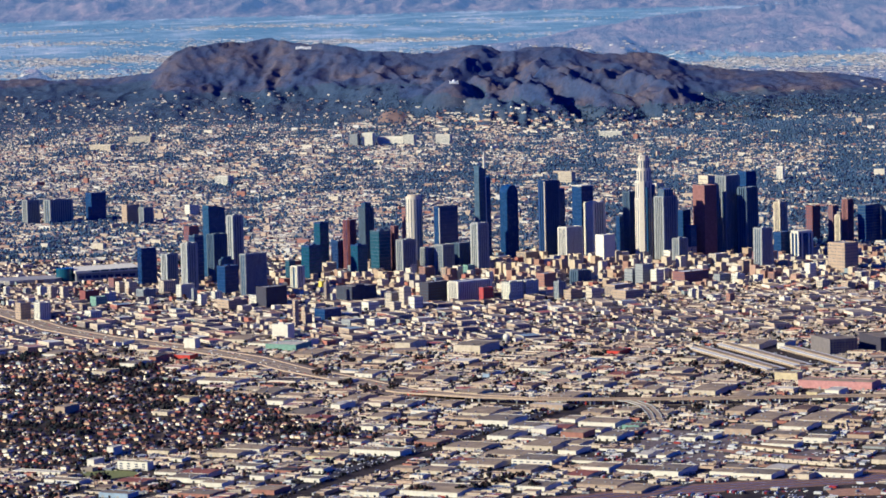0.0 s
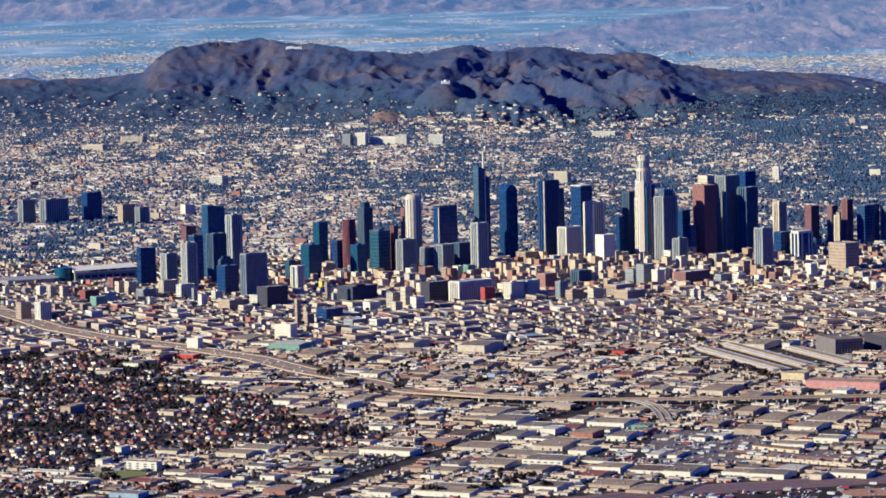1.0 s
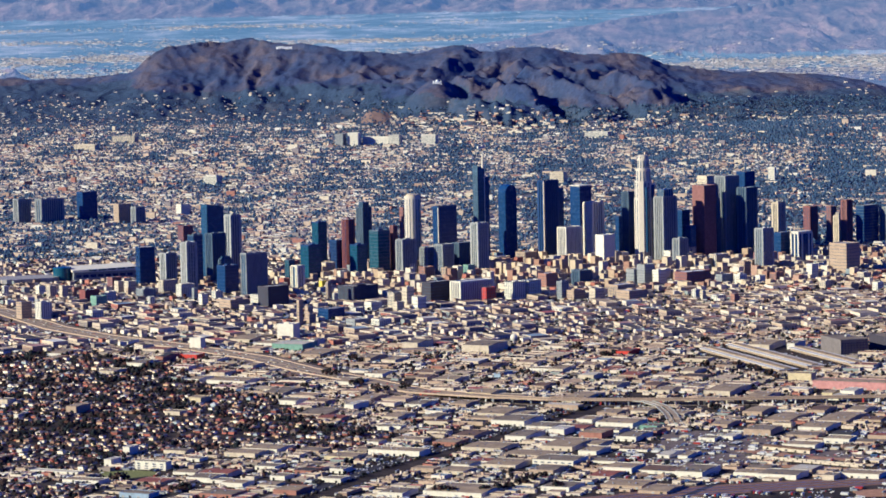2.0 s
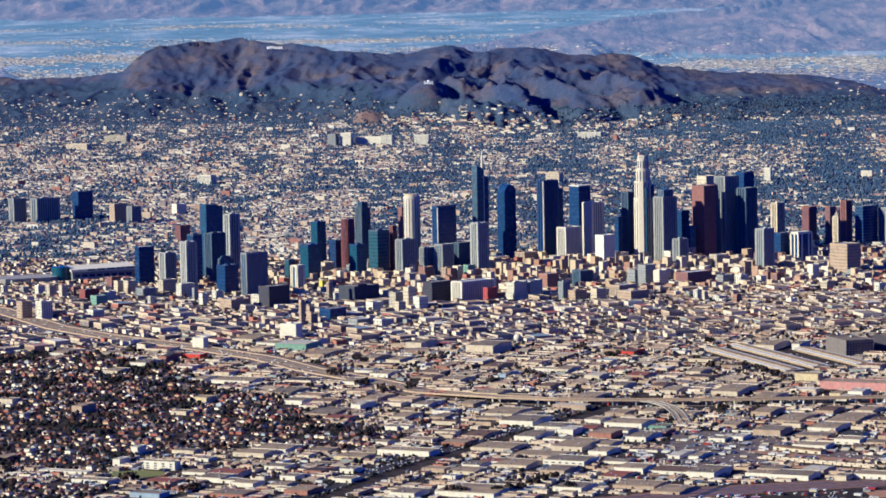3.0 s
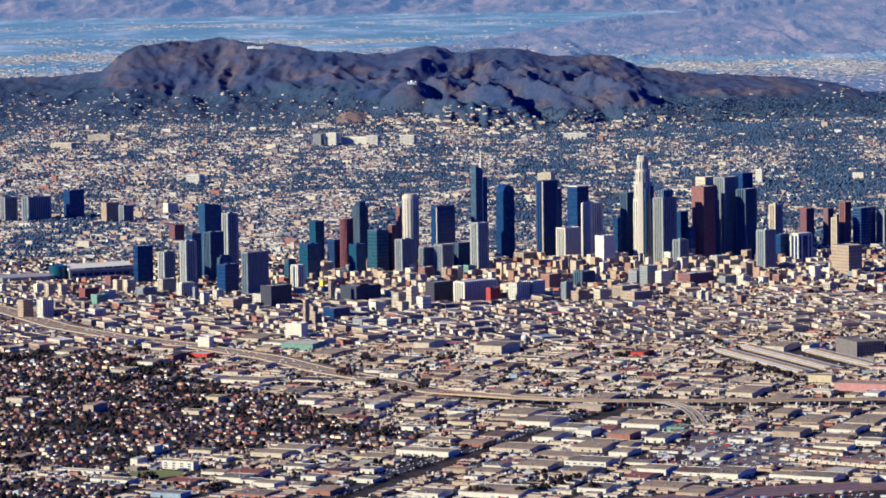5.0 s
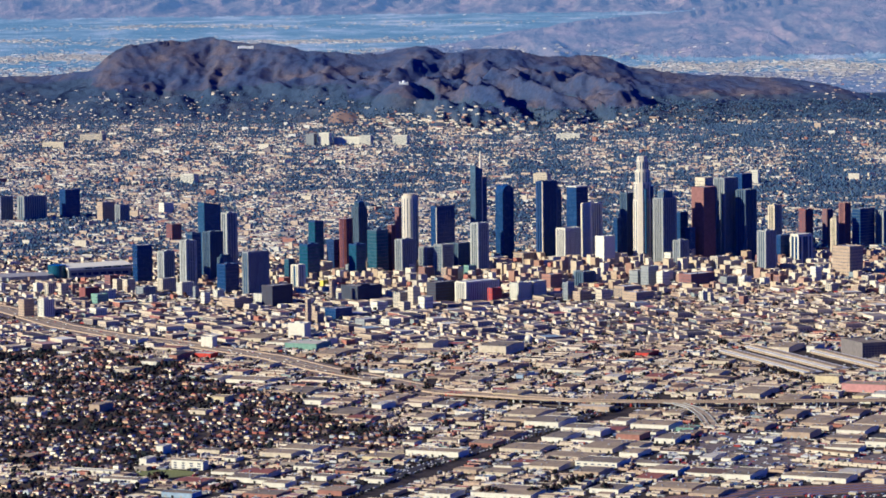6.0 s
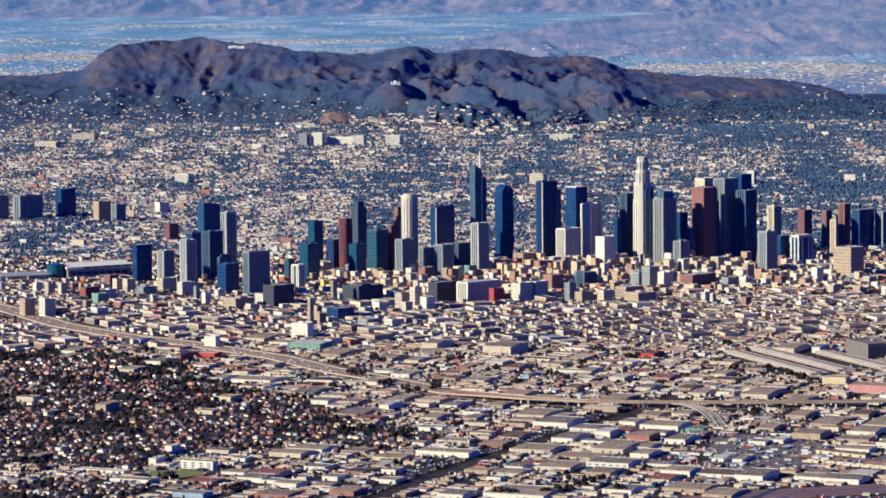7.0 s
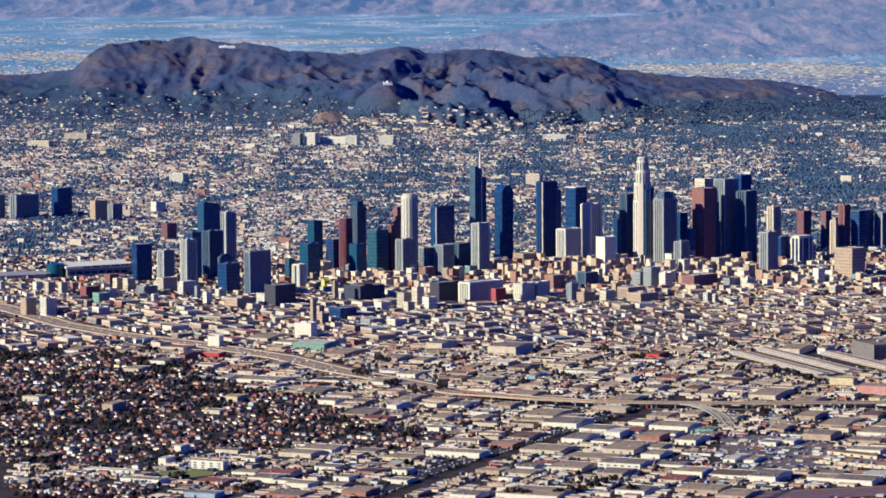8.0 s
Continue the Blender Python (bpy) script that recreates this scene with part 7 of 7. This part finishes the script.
k = free(cx, cy, 0.3) & (rng.rand(len(cx)) < 0.55)
flat_blocks("parked_vehicles", "parked cars and white trailers in the works yards", cx[k], cy[k], cw[k], cd[k], ch[k], ct[k], [PAINTS, PAINTS], parapet=False)
# traffic on the freeway
F = np.array(finer(FREEWAY, 0.5))
k = rng.rand(len(F)) < 0.22
F, nk = F[k], k.sum()
side = np.where(rng.rand(nk) < 0.5, -1, 1) * U(0.5, 2.6, nk) * (1 - 0.5 * smooth(-70, -42, F[:, 0]))
flat_blocks("freeway_traffic", "cars and lorries spread over the freeway lanes", F[:, 0] + side * 0.44, F[:, 1] + side * 0.9, U(0.3, 0.5, nk), np.full(nk, 0.17), U(0.13, 0.22, nk) + 0.12 + 0.55 * smooth(-75, -45, F[:, 0]), np.full(nk, radians(-35)), [PAINTS, PAINTS], parapet=False)

# cars and kerbside trees of the avenue
A = np.array(finer([tuple(p) for p in RAIL], 0.7))
for s in (-1.35, -0.9, -0.35, 0.35, 0.9, 1.35):
    k = rng.rand(len(A)) < (0.55 if abs(s) > 1.2 else 0.14)
    nk = k.sum()
    flat_blocks("avenue_traffic", "cars parked and driving along the avenue", A[k, 0] + s * 0.9, A[k, 1] - s * 0.45, np.full(nk, 0.17), U(0.32, 0.5, nk), U(0.13, 0.2, nk) + 0.05, np.full(nk, radians(-28)), [PAINTS, PAINTS], parapet=False)
for s in (-2.0, 2.0):
    k = rng.rand(len(A)) < 0.6
    trees(True, A[k, 0] + s * 0.9 + U(-0.3, 0.3, k.sum()), A[k, 1] - s * 0.45, 0.2, 0.5)

# market and loft districts between the freeway and downtown, on the old turned grid
LOFT_MESHES = {}


def loft(x, y, w, d, h, turn):
    """One broad commercial building: walls, a roof let in behind the parapet, a roof house."""
    w, d, h = round(w), round(d), 0.7 if h < 0.85 else 1.0 if h < 1.2 else 1.4
    TAKEN.append((x, y, 0.5 * max(w, d), w, d, turn))
    if (w, d, h) not in LOFT_MESHES:
        bm = bmesh.new()
        add_box(bm, -w / 2, w / 2, -d / 2, d / 2, -0.3, h - 0.12)
        walls = mesh_of("shell", bm, [WALL_ONE])
        bm = bmesh.new()
        add_box(bm, -w / 2 + 0.1, w / 2 - 0.1, -d / 2 + 0.1, d / 2 - 0.1, h - 0.12, h - 0.05)
        roof = mesh_of("roof", bm, [FLAT_ROOF])
        bm = bmesh.new()
        for q in ((-w / 2, w / 2, -d / 2, -d / 2 + 0.1), (-w / 2, w / 2, d / 2 - 0.1, d / 2), (-w / 2, -w / 2 + 0.1, -d / 2 + 0.1, d / 2 - 0.1), (w / 2 - 0.1, w / 2, -d / 2 + 0.1, d / 2 - 0.1)):
            add_box(bm, *q, h - 0.12, h + 0.03)
        bmw = bmesh.new()
        for level in range(1 if h < 1 else 2):
            for i in range(max(2, int(d / 0.7))):
                cy = -d / 2 + d * (i + 0.5) / max(2, int(d / 0.7))
                add_box(bmw, -w / 2 - 0.02, -w / 2 + 0.03, cy - 0.15, cy + 0.15, 0.15 + 0.42 * level, 0.36 + 0.42 * level)
            for i in range(max(2, int(w / 0.7))):
                cx = -w / 2 + w * (i + 0.5) / max(2, int(w / 0.7))
                add_box(bmw, cx - 0.15, cx + 0.15, -d / 2 - 0.02, -d / 2 + 0.03, 0.15 + 0.42 * level, 0.36 + 0.42 * level)
        LOFT_MESHES[w, d, h] = walls, roof, mesh_of("parapet", bm, [TRIM["cream"]]), mesh_of("window_row", bmw, [GLASS["dark"]])
    t = stand("commercial_building", "broad flat roofed brick or stucco commercial building with small windows", "building", x, y, turn, "commercial buildings south of the towers")
    for nm, me in zip(("shell", "roof", "parapet", "window_row"), LOFT_MESHES[w, d, h]):
        tagged(fix(nm, me, t, 0, 0, 0), kind="stuff" if nm == "window_row" else "")


def old_grid(x, y):
    return ((y >= -205) & (x <= 8)) | ((x > 8) & (y > -190))


for turn, x0, x1 in ((33, -230, -65), (24, -65, -25), (17, -25, 90)):
    X, Y = lots(turn, -230, 90, -330, 40, 12, 12, 1.5, 6, 6)
    k = (X > x0) & (X <= x1) & old_grid(X, Y) & ~homes_zone(X, Y) & free(X, Y, 4.5) & (rng.rand(len(X)) < np.where(Y < -90, 0.34, 0.08))
    for x, y in zip(X[k], Y[k]):
        loft(x + U(-0.3, 0.3), y + U(-0.3, 0.3), U(2.6, 5.4), U(3.0, 5.8), U(0.6, 1.5), turn + U(-2, 2))
    X, Y = lots(turn, -230, 90, -330, 40, 11, 11, 1.5, 2.7, 2.7)
    k = (X > x0) & (X <= x1) & old_grid(X, Y) & ~homes_zone(X, Y) & free(X, Y, 1.9) & (rng.rand(len(X)) < 0.86)
    X, Y = X[k], Y[k]
    n = len(X)
    core = np.exp(-((X + 15) / 95) ** 2 - ((Y + 30) / 55) ** 2)
    LX, LY = jitter(X, Y, 0.25)
    mid = core > 0.22
    lw, ld, lh, lt = U(1.2, 2.5, n), U(1.2, 2.6, n), 0.32 + 0.9 * U(0, 1, n) ** 1.8, radians(turn) + U(-0.05, 0.05, n) + np.where(mid, radians(38 - turn), 0)
    lh = lh + np.where(mid, core * U(0, 1, n) ** 1.6 * 4.2, 0)
    for pick, nm, lab, wm in ((mid, "midrise_blocks", "cream and white mid-rise blocks round the towers", CORE_WALLS), (~mid, "lofts", "low brick and stucco commercial buildings with flat roofs", WALLS)):
        if pick.any():
            flat_blocks(nm, lab, LX[pick], LY[pick], lw[pick], ld[pick], lh[pick], lt[pick], [wm, FLAT_ROOFS])
    ax, ay = jitter(X, Y, 1.7)
    k = rng.rand(n) < 0.75
    trees(True, ax[k], ay[k], 0.2, 0.6)

# the wide plain north and west of downtown
X, Y = lots(-24, -420, 330, 36, 900, 9.6, 17, 1.2, 2.4, 3.4)
foot = np.interp(X, FOOT_X, [880, 858, 820, 780, 720])
green = 0.55 * fractal(X, Y, 90, 3, seed=3) + 0.27 * smooth(-30, 90, X) * smooth(120, 260, Y)
clump = 0.5 * fractal(X, Y, 9, 2, seed=6) + 0.5 * fractal(X, Y * 0.13, 12, 3, seed=3)
k = free(X, Y, 2) & (Y < foot) & (np.hypot((X + 88) / 9, (Y - 812) / 26) > 1) & (rng.rand(len(X)) > 0.05 + 0.6 * smooth(0.5, 0.85, green) + 0.85 * smooth(0.5, 0.64, clump) + 0.75 * smooth(5, 10, height(X, Y)))
X2, Y2, G2 = X, Y, green
X, Y = X[k], Y[k]
n = len(X)
tall = (rng.rand(n) < 0.02) * U(0.4, 1.5, n)
flat_blocks("apartment_houses", "pale stucco apartment houses and shops on the plain", *jitter(X, Y, 0.4), 1.2 + 3.3 * U(0, 1, n) ** 1.6, U(0.9, 1.9, n), U(0.32, 0.72, n) + tall, np.full(n, radians(-24)) + (rng.rand(n) < 0.15) * 0.8, [PLAIN_WALLS, PLAIN_ROOFS], parapet=False)
# rows of larger shops and apartment slabs along the boulevards
BX, BY = lots(-24, -420, 330, 50, 840, 4.2, 30, 0.8, 4.2, 30)
k = free(BX, BY, 3) & (np.hypot((BX + 88) / 9, (BY - 812) / 26) > 1) & (BY < np.interp(BX, FOOT_X, [860, 840, 800, 740, 690])) & (rng.rand(len(BX)) < 0.1 + 0.5 * fractal(BX, BY, 120, 2, seed=1))
BX, BY = jitter(BX[k], BY[k], 1.2)
n = len(BX)
flat_blocks("boulevard_blocks", "larger pale shops and apartment slabs along the boulevards", BX, BY, U(1.6, 5.2, n), U(1.0, 2.2, n), U(0.45, 1.0, n) + (rng.rand(n) < 0.05) * U(0.5, 2.0, n), np.full(n, radians(-24)), [PLAIN_WALLS, PLAIN_ROOFS], parapet=False)
for rep in range(6):
    ax, ay = jitter(X2, Y2, 2.4)
    k = (rng.rand(len(ax)) < (0.13 + 0.35 * smooth(0.4, 0.8, G2) + 0.62 * smooth(0.46, 0.62, clump)) * (0.6 + 0.4 * smooth(-90, 30, X2))) & (ay < 900) & (height(ax, ay) < 10 + 3 * G2)
    trees(False, ax[k], ay[k], 0.3, 0.8)

# houses and trees climbing the foot of the hills
X, Y = lots(10, -480, 330, 700, 1120, 8, 8, 1.2, 4.0, 4.0)
z = height(X, Y)
k = (Y > np.interp(X, FOOT_X, [870, 845, 800, 740, 690])) & (np.hypot((X + 88) / 9, (Y - 812) / 26) > 1) & (z < 8 + 14 * fractal(X, Y, 60, 3)) & (rng.rand(len(X)) < (0.85 - 0.03 * z) * (0.25 + 0.75 * smooth(0.45, 0.6, fractal(X, Y, 26, 3, seed=2))) * 0.62 * (1 - 0.5 * np.exp(-((X + 40) / 35) ** 2)) * (1 - 0.75 * smooth(60, 110, X) * smooth(780, 860, Y)))
X, Y = jitter(X[k], Y[k], 2.0)
n = len(X)
flat_blocks("hillside_houses", "pale houses scattered over the wooded hillside", X, Y, U(0.7, 2.1, n), U(0.7, 1.4, n), U(0.3, 0.65, n), U(-0.6, 0.1, n), [PLAIN_WALLS, PLAIN_ROOFS], parapet=False)
X, Y = lots(10, -480, 330, 690, 1150, 8, 8, 1.0, 2.0, 2.0)
k = (height(X, Y) < 4 + 14 * fractal(X, Y, 50, 3) * (1 - 0.9 * smooth(40, 110, X))) & (rng.rand(len(X)) < 0.3)
ax, ay = jitter(X[k], Y[k], 1.2)
trees(False, ax, ay, 0.3, 0.65)

# towns on the valley floor behind the hills
X, Y = lots(15, -640, 600, 1120, 3400, 24, 24, 4, 3.4, 5.0)
blob = lambda ax, ay, sx, sy: np.exp(-((X - ax) / sx) ** 2 - ((Y - ay) / sy) ** 2)
dens = 1.1 * blob(165, 1480, 95, 110) + 1.1 * blob(235, 1260, 95, 150) + 0.9 * blob(300, 1480, 120, 110) + 0.9 * blob(-320, 1560, 90, 80) + 1.0 * blob(-345, 1950, 110, 110) + 1.1 * blob(-95, 1990, 110, 90)
dens = dens + 0.7 * blob(-110, 2330, 160, 70) + 0.45 * blob(60, 1720, 110, 60) + 0.4 * blob(-300, 2900, 300, 80) + 0.4 * blob(-420, 2450, 160, 60)
dens = dens * (0.25 + 1.5 * smooth(0.42, 0.62, fractal(X, Y * 0.45, 55, 3, seed=4))) + 0.005
k = (rng.rand(len(X)) < dens) & (height(X, Y) < 20) & (Y > np.interp(X, CREST[:, 0], CREST[:, 2]) + 190)
X, Y = jitter(X[k], Y[k], 2.5)
n = len(X)
flat_blocks("valley_towns", "pale low buildings of towns on the far valley floor", X, Y, U(1.0, 4.5, n), U(1.0, 3.0, n), U(0.2, 0.62, n), np.full(n, radians(-20)), [VALLEY_WALLS, PLAIN_ROOFS], parapet=False)

# vents, ducts and tanks on the roofs of the workshops
ax, ay = jitter(WX, WY, 0.7)
k = rng.rand(len(ax)) < 0.75
n = k.sum()
flat_blocks("roof_units", "small vents, ducts and air units on workshop roofs", ax[k], ay[k], U(0.15, 0.4, n), U(0.15, 0.5, n), U(0.75, 1.0, n), U(0, 1.5, n), [WALLS, FLAT_ROOFS], parapet=False)

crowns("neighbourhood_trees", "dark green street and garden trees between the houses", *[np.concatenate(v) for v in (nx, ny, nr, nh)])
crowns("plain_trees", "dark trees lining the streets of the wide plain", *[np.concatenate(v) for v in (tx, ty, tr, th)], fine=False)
